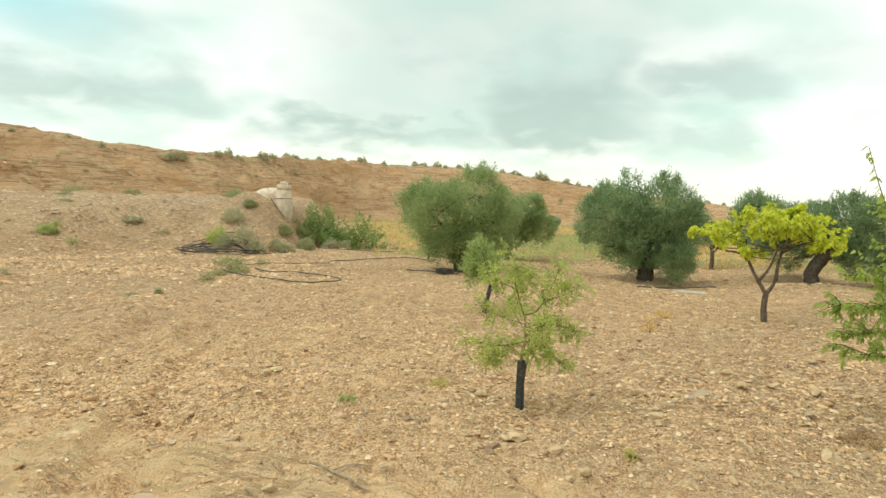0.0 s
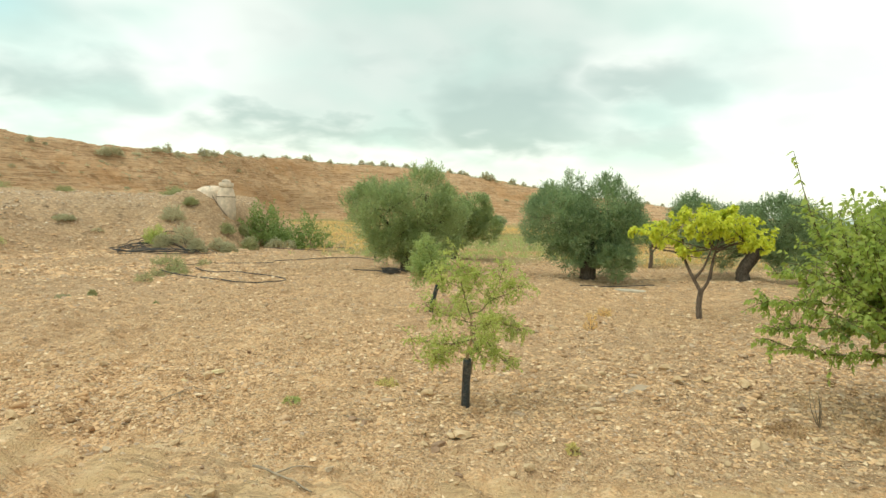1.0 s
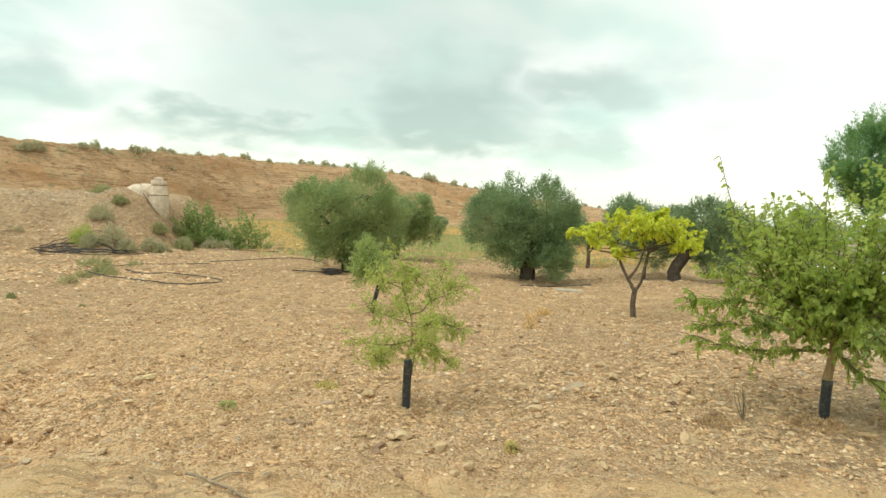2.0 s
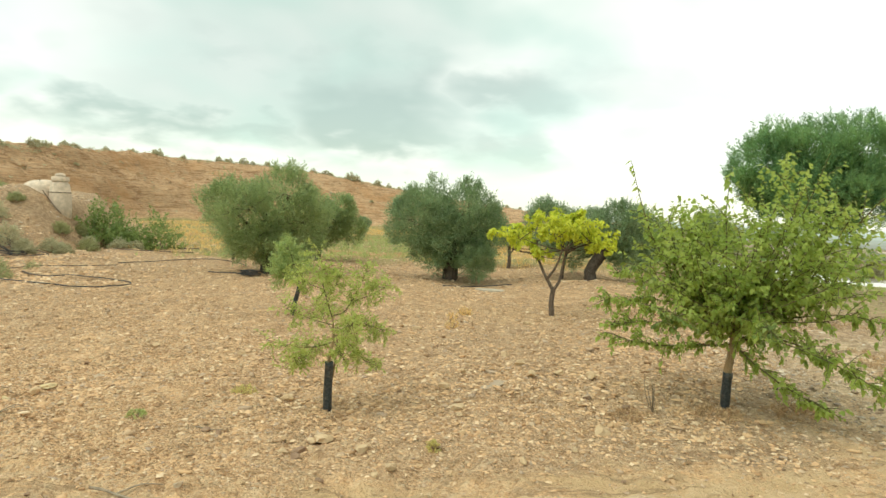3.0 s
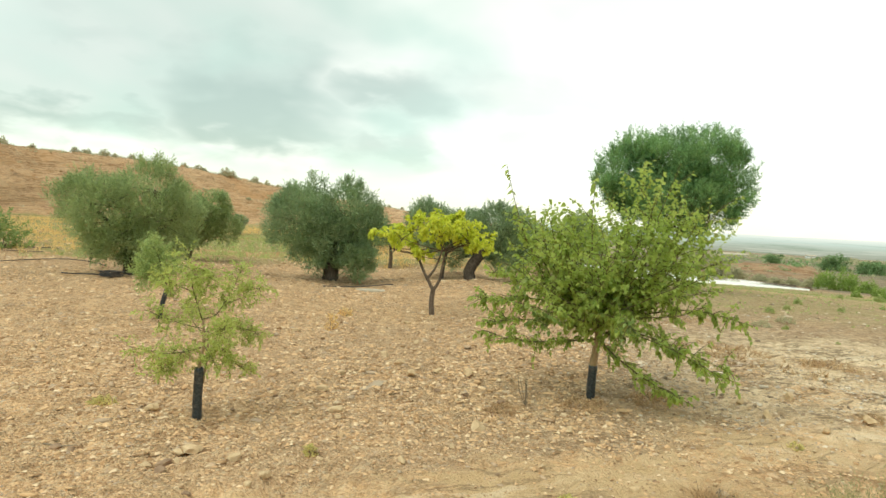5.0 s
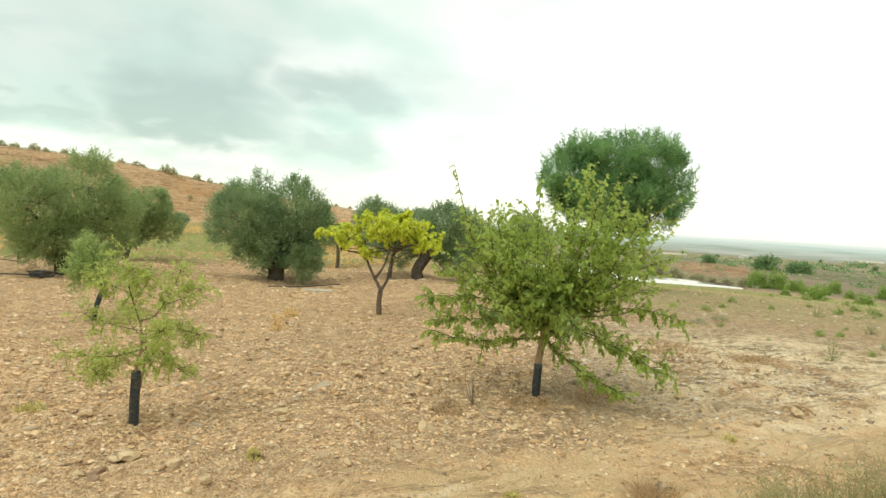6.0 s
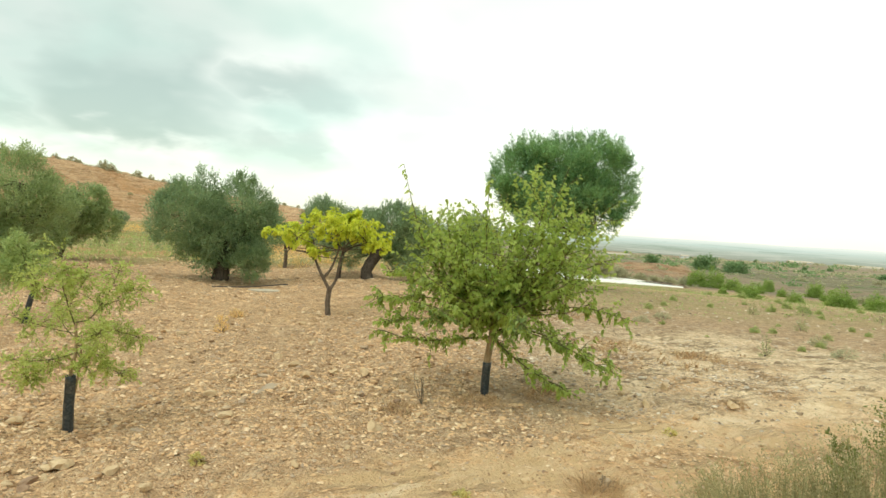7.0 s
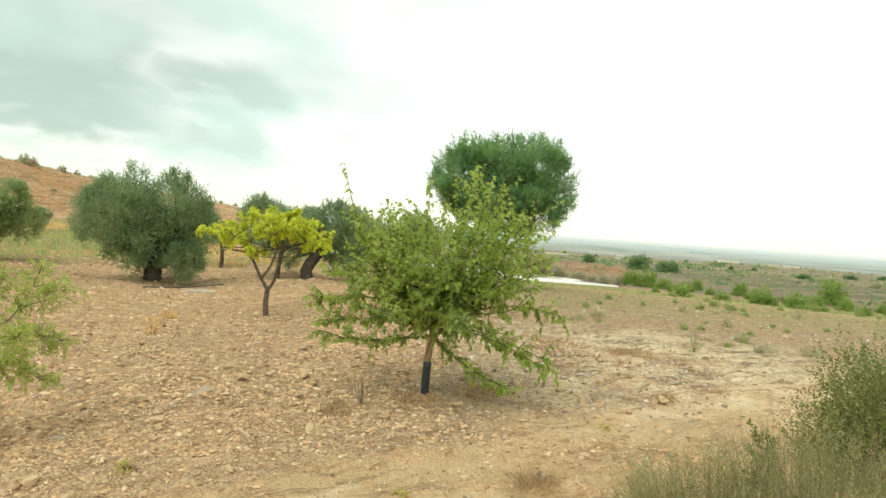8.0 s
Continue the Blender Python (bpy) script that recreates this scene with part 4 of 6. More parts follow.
def feathery_tree():
    s = Site(-3.64, 5.57)
    rng = np.random.default_rng(31)
    ob = put_tree(s, "young_tree", "young feathery light green tree in a black trunk guard", "tree",
                  [("trunk", [(-0.03, 0, 0), (-0.03, 0, 0.42), (0.0, 0, 0.62), (-0.01, 0, 0.82)], 0.017, 0.011), ("stem", [(0.005, 0.01, 0.3), (0.03, 0.01, 0.5), (0.035, 0.02, 0.72)], 0.010, 0.006)], M_BARK_TAN, "young guarded trees")
    guard(ob, s, [(-0.03, 0, 0), (-0.03, 0, 0.2), (-0.025, 0, 0.435)], 0.038, "black plastic trunk guard")
    main = [[(-0.01, 0, 0.8), (-0.05, 0, 0.92), (-0.1, 0, 1.09), (-0.11, 0.02, 1.22), (-0.15, 0, 1.38)],
            [(-0.01, 0, 0.83), (0.08, 0, 0.86), (0.15, 0.02, 0.96), (0.22, 0.03, 1.1), (0.27, 0, 1.26)],
            [(-0.01, 0, 0.6), (-0.14, -0.03, 0.57), (-0.32, -0.05, 0.57), (-0.55, -0.05, 0.63)],
            [(0.0, 0, 0.66), (0.1, -0.05, 0.64), (0.22, -0.05, 0.5), (0.38, -0.05, 0.37)],
            [(-0.01, 0, 0.72), (0.16, 0.08, 0.74), (0.34, 0.1, 0.72), (0.44, 0.1, 0.68)]]
    side = [[(-0.01, 0, 0.75), (-0.2, 0.12, 0.78), (-0.46, 0.15, 0.88)],
            [(0.0, 0, 0.7), (0.1, -0.25, 0.75), (0.16, -0.42, 0.85)],
            [(0.0, 0, 0.7), (-0.1, 0.25, 0.8), (-0.05, 0.45, 0.95)],
            [(-0.08, 0, 1.0), (0.02, 0.1, 1.1), (0.05, 0.12, 1.25)],
            [(-0.1, 0, 1.05), (-0.24, -0.05, 1.12), (-0.3, -0.05, 1.2)],
            [(0.14, 0, 0.95), (0.32, 0, 1.02), (0.45, 0, 1.1)],
            [(-0.15, 0, 0.57), (-0.24, -0.1, 0.48), (-0.34, -0.12, 0.46)],
            [(0.0, 0, 0.62), (0.06, -0.15, 0.55), (0.12, -0.2, 0.47)]]
    shoots = main + side
    g, pts, ways = Geo(), [], []
    for k, sh in enumerate(shoots):
        v, f = tube(s.p(sh), 0.006 if k < 4 else 0.004, 0.0015, 6, 6, 0.04, k)
        piece("branch", fast_mesh("branch", v, f, M_TWIG, True), ob)
        line = smooth_line(s.p(sh), 12)
        m = 40 if k < 5 else 24
        t0 = 0.28 + 0.72 * rng.random(m)
        i = (t0 * (len(line) - 1)).astype(int)
        b = line[i]
        w = unit(rng.normal(size=(m, 3)) + np.array([0, 0, 0.15]))
        length = 0.05 + 0.10 * rng.random(m)
        for a, c, l in zip(b, w, length):
            v, f = tube([a, a + c * l * 0.5, a + c * l + np.array([0, 0, -0.02])], 0.0018, 0.0008, 4, 3, 0, k)
            g.add(v, f)
        pts.append(b + w * length[:, None] * 0.3)
        ways.append(w)
    piece("twig_tangle", g.mesh("twig_tangle", M_TWIG), ob, kind="stuff")
    p, w = np.concatenate(pts), np.concatenate(ways)
    p = np.vstack([p, p + rng.normal(size=p.shape) * 0.045])
    w = unit(np.vstack([w, rng.normal(size=w.shape)]) + np.array([0, 0, -0.1]))
    g = Geo().add(*sprigs(p, w, 0.10, 13, 0.03, 0.0105, rng, spread=0.85, droop=0.2))
    piece("crown", g.mesh("crown", L_YOUNG), ob, "sparse fine light green leaves")
    ob.scale = (1.048, 1.048, 1.048)


feathery_tree()


def leaning_sapling():
    s = Site(-7.48, 10.3)
    rng = np.random.default_rng(41)
    ob = put_tree(s, "sapling", "small grey-green olive sapling in a leaning black guard", "tree",
                  [("trunk", [(0.0, 0, 0), (0.08, 0, 0.44), (0.06, 0, 0.62), (-0.05, 0, 1.0)], 0.018, 0.008)], M_BARK_DARK, "young guarded trees")
    guard(ob, s, [(0.0, 0, 0), (0.02, 0, 0.16), (0.10, 0, 0.48)], 0.038, "leaning black plastic trunk guard")
    L = s.lobes([(-0.08, 0, 0.90, 0.22, 0.24, 0.27), (-0.12, 0, 0.72, 0.20, 0.22, 0.18), (0.04, 0, 0.76, 0.2, 0.22, 0.22)])
    p, w, cc = crown_points(L, 620, rng, 26, 0.4, 0.28)
    w = unit(w + np.array([0, 0, 0.5]))
    piece("crown", Geo().add(*sprigs(p, w, 0.12, 9, 0.046, 0.016, rng)).mesh("crown", L_SAPLING), ob, "grey-green narrow leaves")
    piece("twig_tangle", twig_net(s, L, cc, s.p([(0.06, 0, 0.6), (-0.02, 0, 0.85)]), 16, rng, 0.006).mesh("twig_tangle", M_BARK_DARK), ob, kind="stuff")


leaning_sapling()


def mulberry():
    s = Site(31.18, 6.36)
    rng = np.random.default_rng(51)
    ob = put_tree(s, "mulberry_tree", "leafy green mulberry tree with drooping lower boughs", "tree",
                  [("trunk", [(0.0, 0, 0), (0.0, 0, 0.33), (0.03, 0, 0.56), (0.04, 0, 0.78)], 0.037, 0.034), ("leader", [(0.04, 0, 0.76), (0.05, 0.02, 1.0), (0.08, 0.05, 1.3)], 0.028, 0.014)], M_BARK_TAN, "young guarded trees")
    guard(ob, s, [(0.0, 0, 0), (0.0, 0, 0.17), (0.006, 0, 0.35)], 0.045, "black plastic trunk guard")
    low = [[(-0.38, -0.1, 0.57), (-0.74, -0.15, 0.55), (-1.10, -0.2, 0.63)],
           [(-0.29, 0.1, 0.90), (-0.65, 0.15, 0.95), (-0.95, 0.2, 0.90)],
           [(-0.4, 0.1, 1.02), (-0.8, 0.1, 1.15), (-1.15, 0.1, 1.20)],
           [(0.35, 0, 0.88), (0.9, 0, 0.98), (1.45, 0, 0.88)],
           [(0.3, -0.15, 0.75), (0.8, -0.2, 0.63), (1.30, -0.2, 0.43)],
           [(0.2, -0.25, 0.52), (0.52, -0.35, 0.33), (0.88, -0.4, 0.18)],
           [(0.15, -0.4, 0.85), (0.25, -0.75, 0.95), (0.3, -0.95, 0.90)],
           [(-0.15, -0.4, 0.85), (-0.35, -0.75, 0.95), (-0.5, -0.95, 0.88)]]
    upright = [[(-0.38, 0, 1.05), (-0.70, 0, 1.5), (-0.86, 0, 1.9), (-0.98, 0, 2.31)],
           [(-0.2, 0.1, 1.1), (-0.42, 0.15, 1.6), (-0.54, 0.15, 1.99)],
           [(-0.08, 0, 1.2), (-0.10, 0, 1.8), (-0.08, 0, 2.26)],
           [(0.1, 0.1, 1.2), (0.28, 0.1, 1.8), (0.38, 0.1, 2.18)],
           [(0.2, 0, 1.2), (0.5, 0, 1.8), (0.69, 0, 2.37)],
           [(0.35, 0, 1.1), (0.8, 0, 1.6), (1.10, 0, 2.0)],
           [(0.35, 0.1, 1.0), (0.8, 0.1, 1.3), (1.25, 0.1, 1.5)],
           [(0.3, 0.1, 1.2), (0.65, 0.1, 1.7), (0.88, 0.1, 1.95)],
           [(0.15, -0.1, 1.2), (0.4, -0.1, 1.7), (0.52, -0.1, 2.08)],
           [(-0.25, -0.05, 1.1), (-0.55, -0.05, 1.45), (-0.74, -0.05, 1.80)]]
    front = [[(0, -0.35, 1.0), (0.05, -0.7, 1.25), (0.1, -0.9, 1.45)],
           [(-0.25, -0.35, 1.0), (-0.55, -0.6, 1.2), (-0.7, -0.8, 1.3)],
           [(0.3, -0.35, 1.0), (0.6, -0.6, 1.2), (0.85, -0.7, 1.3)],
           [(0.1, 0.4, 0.9), (0.2, 0.8, 1.1), (0.3, 1.1, 1.1)],
           [(-0.2, 0.4, 1.0), (-0.4, 0.8, 1.2), (-0.5, 1.0, 1.3)],
           [(0.4, 0.4, 1.0), (0.7, 0.7, 1.3), (0.9, 0.9, 1.4)],
           [(0.0, 0.2, 1.2), (0.05, 0.4, 1.7), (0.1, 0.5, 2.1)]]
    inner = [[(-0.1, -0.15, 1.15), (-0.2, -0.3, 1.5), (-0.3, -0.4, 1.85)],
           [(0.2, -0.15, 1.15), (0.35, -0.3, 1.55), (0.45, -0.4, 1.95)],
           [(0.3, 0.2, 1.15), (0.6, 0.3, 1.65), (0.8, 0.3, 2.1)],
           [(-0.25, 0.1, 0.9), (-0.6, 0.15, 1.05), (-0.95, 0.2, 1.15)],
           [(0.2, 0.3, 0.8), (0.5, 0.6, 0.75), (0.75, 0.8, 0.55)],
           [(-0.3, 0.1, 1.0), (-0.6, 0.1, 1.3), (-0.82, 0.1, 1.62)],
           [(-0.25, -0.1, 1.05), (-0.48, -0.12, 1.4), (-0.6, -0.15, 1.76)],
           [(0.35, -0.1, 0.95), (0.8, -0.1, 1.12), (1.2, -0.1, 1.2)]]
    fill = []
    for k in range(40):
        a, h, out = 2 * math.pi * (k * 0.382), rng.random() ** 0.7, 0.55 + 0.45 * rng.random()
        top = 1.0 + 0.85 * h
        q = (0.14 + 1.02 * out * math.cos(a) * (1 - 0.12 * h), 0.85 * out * math.sin(a) * (1 - 0.3 * h), top)
        fill.append([(q[0] * 0.35, q[1] * 0.35, 0.85 + 0.25 * (top - 1.0)), (q[0] * 0.75, q[1] * 0.75, 0.9 + 0.60 * (top - 1.0)), q])
    skirt = [[(-0.35, -0.2, 0.85), (-0.8, -0.3, 0.96), (-1.18, -0.35, 0.98)], [(-0.35, 0, 0.75), (-0.75, 0, 0.74), (-1.08, -0.05, 0.68)],
             [(0.3, -0.3, 0.75), (0.75, -0.45, 0.64), (1.1, -0.5, 0.47)]]
    boughs = low + upright + front + inner + fill + skirt
    shoot, base, way, size, owner, bough_parts = Geo(), [], [], [], [], []
    for k, b in enumerate(boughs):
        pts = s.p([(0.05, 0.01, min(max(b[0][2] - 0.12, 0.62), 1.22) + 0.01 * (k % 5)), *b])
        v, f = tube(pts, 0.011 if k < 14 else 0.007, 0.0022, 7, 6, 0.05, k)
        bough_parts.append(piece("bough", fast_mesh("bough", v, f, M_TWIG, True), ob))
        line = smooth_line(pts, 16)
        owner_at = len(base)
        tip, droopy = k in (8, 9, 10), k < 8 or k >= len(boughs) - len(skirt)
        side = 9 if tip else (30 if droopy else (20 if k < 33 else 14))
        for j in range(side):
            i = int((len(line) - 1) * (0.10 + 0.88 * rng.random()) * (0.70 if tip else 1.0))
            a, ax = line[i], unit(line[min(i + 3, len(line) - 1)] - line[max(i - 3, 0)])
            d = unit(ax * 0.6 + rng.normal(size=3) * 0.7 + np.array([0, 0, 0.4 if b[-1][2] > 1 else 0.05]))
            l = (0.07 + 0.17 * rng.random()) if droopy else (0.12 + 0.20 * rng.random())
            end = a + d * l + np.array([0, 0, -0.02])
            v, f = tube([a, a + d * l * 0.5 + np.array([0, 0, 0.01]), end], 0.004, 0.0015, 4, 2, 0, j)
            shoot.add(v, f)
            m = 10
            t0 = np.linspace(0.12, 1, m)[:, None]
            base.append(a + (end - a) * t0)
            way.append(unit(d * 0.45 + np.cross(d, rng.normal(size=(m, 3))) * 0.75 + np.array([0, 0, -0.6 if droopy else -0.35])))
            size.append(0.65 + 0.5 * rng.random(m))
        m = 60 if droopy else (22 if tip else 34)
        t0 = (0.5 if tip else 0.08) + (0.5 if tip else 0.92) * np.linspace(0, 1, m)
        i = (t0 * (len(line) - 1)).astype(int)
        ax = unit(line[-1] - line[-8])
        base.append(line[i])
        way.append(unit(ax * 0.25 + np.cross(ax, rng.normal(size=(m, 3))) * 0.75 + np.array([0, 0, -0.8 if droopy else (-0.7 if tip else -0.35)])))
        size.append((0.75 + 0.45 * rng.random(m)) * ((1.5 if tip else 1) - 0.3 * t0))
        owner += [k] * sum(len(q) for q in base[owner_at:])
    piece("shoot_tangle", shoot.mesh("shoot_tangle", M_TWIG), ob, kind="stuff")
    # the dense upper body of the crown
    body = s.lobes([(0.15, 0, 1.42, 0.85, 0.75, 0.42), (-0.40, 0, 1.40, 0.44, 0.6, 0.34), (0.68, 0, 1.45, 0.50, 0.6, 0.42), (0.42, 0, 1.82, 0.34, 0.4, 0.36)])
    p, w, _ = crown_points(body, 390, rng, 90, 0.55, 0.2)
    w = unit(w + np.array([0, 0, 0.5]))
    piece("upper_crown", Geo().add(*sprigs(p, w, 0.17, 7, 0.046, 0.034, rng, True, 0.35, 0.9, 0.3)).mesh("upper_crown", L_MULBERRY), ob, kind="stuff")
    base, way, size = np.concatenate(base), np.concatenate(way), np.concatenate(size)
    # the outermost leaves on the road side are single parts, the rest is one mesh
    order = np.argsort(base @ s.d - 0.25 * np.abs(base @ s.r) - 0.8 * np.maximum(base[:, 2] - 1.75, 0))
    single, rest = order[:280], order[280:]
    piece("crown", Geo().add(*leaves(base[rest], way[rest], 0.050 * size[rest], 0.037 * size[rest], rng, True, 0.2, 0.35)).mesh("crown", L_MULBERRY), ob, "many pointed oval green leaves", "stuff")
    shapes = []
    for k in range(6):
        v, f = leaves(np.zeros((1, 3)), np.array([[0, 1.0, 0]]), 0.050, 0.038, np.random.default_rng(k), True, 0.0, 0.95)
        shapes.append(fast_mesh("leaf", v, f, L_MULBERRY_ONE))
    for j, i in enumerate(single):
        ob2 = piece("leaf", shapes[j % 6], bough_parts[owner[i]])
        q = Vector(way[i]).to_track_quat("Y", "Z")
        ob2.matrix_local = Matrix.LocRotScale(Vector(base[i]), q @ Euler((0, rng.uniform(-0.9, 0.9), 0)).to_quaternion(), Vector([float(size[i])] * 3))
    return ob


def leaf_one(t, p):
    r = t.put("ShaderNodeObjectInfo").outputs["Random"]
    c = t.ramp(r, (0.0, (0.132, 0.195, 0.038)), (0.5, (0.22, 0.288, 0.06)), (0.93, (0.325, 0.372, 0.092)), (1.0, (0.38, 0.35, 0.085)))
    t.link(c, p.inputs["Base Color"])
    tr, mx = t.put("ShaderNodeBsdfTranslucent"), t.put("ShaderNodeMixShader")
    t.link(c, tr.inputs[0])
    mx.inputs[0].default_value = 0.42
    t.link(p.outputs[0], mx.inputs[1])
    t.link(tr.outputs[0], mx.inputs[2])
    t.link(mx.outputs[0], t.t.nodes["Material Output"].inputs[0])


L_MULBERRY_ONE = material("mulberry_single_leaf", leaf_one, 0.45, 0.35)
mulberry()


def pine():
    s = Site(37.0, 22.0)
    rng = np.random.default_rng(61)
    tr = [("trunk", [(-0.75, 0, 0), (-0.55, 0, 0.5), (-0.15, 0, 1.3), (0.15, 0, 2.1), (0.2, 0, 2.8)], 0.12, 0.08), ("limb", [(0.1, 0, 1.9), (-0.5, 0.2, 2.6), (-1.5, 0.2, 3.3)], 0.07, 0.03), ("limb", [(0.15, 0, 2.1), (0.7, -0.1, 2.6), (1.5, 0, 3.0)], 0.07, 0.03),
          ("limb", [(0.2, 0, 2.6), (0.3, 0.2, 3.3), (0.4, 0.2, 4.4)], 0.07, 0.03), ("limb", [(0.15, 0, 2.3), (-0.3, -0.4, 3.2), (-0.9, -0.5, 4.2)], 0.06, 0.03), ("limb", [(0.15, 0, 2.0), (0.6, -0.3, 2.2), (1.0, -0.4, 2.2)], 0.04, 0.02)]
    ob = put_tree(s, "pine_tree", "broad flat-topped umbrella pine with a bent trunk", "tree", tr, M_BARK_PINE)
    L = s.lobes([(-1.55, 0, 3.75, 1.05, 1.2, 0.85), (-1.3, 0, 4.38, 0.75, 0.9, 0.52), (-0.2, 0, 4.12, 1.2, 1.4, 0.92), (0.75, 0, 4.1, 1.2, 1.4, 0.95), (1.5, 0, 3.55, 0.85, 1.1, 0.95), (0.3, -0.2, 3.2, 1.4, 1.3, 0.8), (-0.75, 0, 3.1, 1.25, 1.2, 0.75), (1.15, 0, 2.6, 0.8, 0.9, 0.75), (0.6, 0, 2.2, 0.4, 0.5, 0.4), (-1.3, 0, 2.9, 0.7, 0.8, 0.5)])
    L[:, 2] -= 0.05
    L[:, :3] -= 0.12 * s.r
    p, w, cc = crown_points(L, 14500, rng, 150, 0.30, 0.19)
    w = unit(w + np.array([0, 0, 0.75]))
    # upright candles over the outline
    k = rng.choice(len(L), 460, p=L[:, 3] / L[:, 3].sum())
    e = unit(rng.normal(size=(460, 3)) + np.array([0, 0, 0.6]))
    tips = L[k, :3] + e * L[k, 3:] * (0.90 + 0.12 * rng.random((460, 1)))
    p = np.vstack([p, (tips[:, None] + rng.normal(size=(460, 5, 3)) * 0.05 + np.array([0, 0, 0.08]) * np.arange(5)[None, :, None]).reshape(-1, 3)])
    w = np.vstack([w, unit(np.repeat(e, 5, 0) * 0.5 + rng.normal(size=(2300, 3)) * 0.2 + np.array([0, 0, 1.0]))])
    piece("crown", Geo().add(*sprigs(p, w, 0.20, 10, 0.11, 0.019, rng, spread=0.65)).mesh("crown", L_PINE), ob, "dense blue-green needle tufts")
    piece("twig_tangle", twig_net(s, L, cc, s.p([t[1][-1] for t in tr[1:]]), 70, rng, 0.018).mesh("twig_tangle", M_BARK_PINE, True), ob, kind="stuff")


pine()


# ---------------------------------------------------------------- water and tank
def pond():
    az = np.radians(np.linspace(18.5, 47.2, 60))
    far, near = curve(np.degrees(az), POND_AZ, POND_FAR) + 0.3, curve(np.degrees(az), POND_AZ, POND_NEAR) - 0.5
    v, f = [], []
    for k, (a, r, s) in enumerate(zip(az, far, near)):
        for q in (min(s, r - 0.02), r):
            for z in (-0.93, -1.30):
                v.append((q * math.sin(a), q * math.cos(a), z))
        if k:
            o, p = 4 * k, 4 * k - 4
            f += [(p, p + 2, o + 2, o), (p + 1, o + 1, o + 3, p + 3), (p, o, o + 1, p + 1), (p + 2, p + 3, o + 3, o + 2)]
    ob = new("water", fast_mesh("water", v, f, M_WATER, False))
    tagged(ob, "still water of a long irrigation pond, sky brightness painted pale", "water", "", "structure")


pond()


def turned(profile, mat, name, segs=28, wob=0.0, seed=0):
    """A solid of revolution from (radius, height) rows."""
    rng = np.random.default_rng(seed)
    w = np.linspace(0, 2 * np.pi, segs, endpoint=False)
    v = [(r * math.cos(a) * (1 + wob * rng.normal()), r * math.sin(a) * (1 + wob * rng.normal()), z) for r, z in profile for a in w]
    f = [(i * segs + j, i * segs + (j + 1) % segs, (i + 1) * segs + (j + 1) % segs, (i + 1) * segs + j) for i in range(len(profile) - 1) for j in range(segs)]
    return fast_mesh(name, v, f, mat, True)


def tank():
    x, y = -11.0, 22.75
    z = gz(x, y) - 0.66
    ob = empty("water_tank", x, y, z, "pale concrete tank with an upright bottle-shaped vent column", "water tank")
    column = piece("column", turned([(0.0, 0), (0.36, 0), (0.355, 0.6), (0.335, 1.08), (0.33, 1.10), (0.30, 1.30), (0.28, 1.38), (0.22, 1.46)], M_CONCRETE, "column", 28, 0.006), ob)
    piece("collar", turned([(0.20, 1.45), (0.26, 1.45), (0.27, 1.48), (0.27, 1.60), (0.25, 1.63), (0.20, 1.63)], M_CONCRETE, "collar", 28, 0.006), column)
    piece("cap", turned([(0.0, 1.62), (0.15, 1.62), (0.165, 1.66), (0.14, 1.73), (0.0, 1.76)], M_CONCRETE, "cap", 20, 0.02), column)
    piece("band", turned([(0.325, 1.075), (0.346, 1.075), (0.346, 1.10), (0.325, 1.10)], M_BARK_DARK, "band"), column, "dark joint band round the column")
    dome = turned([(1.0, 0.0), (1.0, 0.75), (0.97, 0.95), (0.86, 1.10), (0.62, 1.22), (0.3, 1.28), (0.0, 1.30)], M_CONCRETE, "vault", 30, 0.006)
    d = piece("vault", dome, ob, "low rounded concrete vault")
    d.location, d.scale = (-0.70, 0.45, 0.43), (0.72, 0.75, 0.84)
    v, f = tube([(-0.70, 0.05, 1.50), (-0.50, -0.20, 1.20), (-0.2, -0.34, 0.85), (0.08, -0.38, 0.52), (0.22, -0.40, 0.38)], 0.014, 0.014, 8, 6)
    piece("pipe", fast_mesh("pipe", v, f, M_BARK_DARK, True), column, "thin dark pipe down the side")


tank()


def slab():
    bm = bmesh.new()
    ring = [bm.verts.new((0.42 * (1 + 0.12 * math.sin(3 * a)) * math.cos(a), 0.24 * (1 + 0.15 * math.cos(2 * a)) * math.sin(a), 0)) for a in np.linspace(0, 6.283, 18, endpoint=False)]
    face = bm.faces.new(ring)
    top = bmesh.ops.extrude_face_region(bm, geom=[face])
    bmesh.ops.translate(bm, vec=(0, 0, 0.05), verts=[q for q in top["geom"] if isinstance(q, bmesh.types.BMVert)])
    bmesh.ops.recalc_face_normals(bm, faces=bm.faces)
    ob = new("slab", bm_mesh("slab", bm, M_SLAB))
    ob.location = (2.72, 14.45, gz(2.72, 14.45) - 0.02)
    ob.rotation_euler = (0, 0, -0.2)
    tagged(ob, "flat pale slab lying on the soil beside a dark pipe", "slab")


slab()


def hose(name, label, pts, r=0.016, mat=None, lift=0.0, category="hose", group="irrigation hoses"):
    """A hose laid along plan points, resting on the soil."""
    line = smooth_line([(x, y, 0) for x, y in pts], 10)
    z = terrain(line[:, 0], line[:, 1])[0]
    soft = np.convolve(np.pad(z, 8, "edge"), np.ones(17) / 17, "valid")
    line[:, 2] = np.maximum(soft, z - r * 0.5) + r * 0.9 + 0.022 + lift
    for _ in range(3):
        line[1:-1] = (line[:-2] + line[1:-1] + line[2:]) / 3
    v, f = tube(line, r * 0.78, r * 0.78, 8, 1)
    ob = new(name, fast_mesh(name, v, f, mat or M_HOSE, True))
    return tagged(ob, label, category, group)


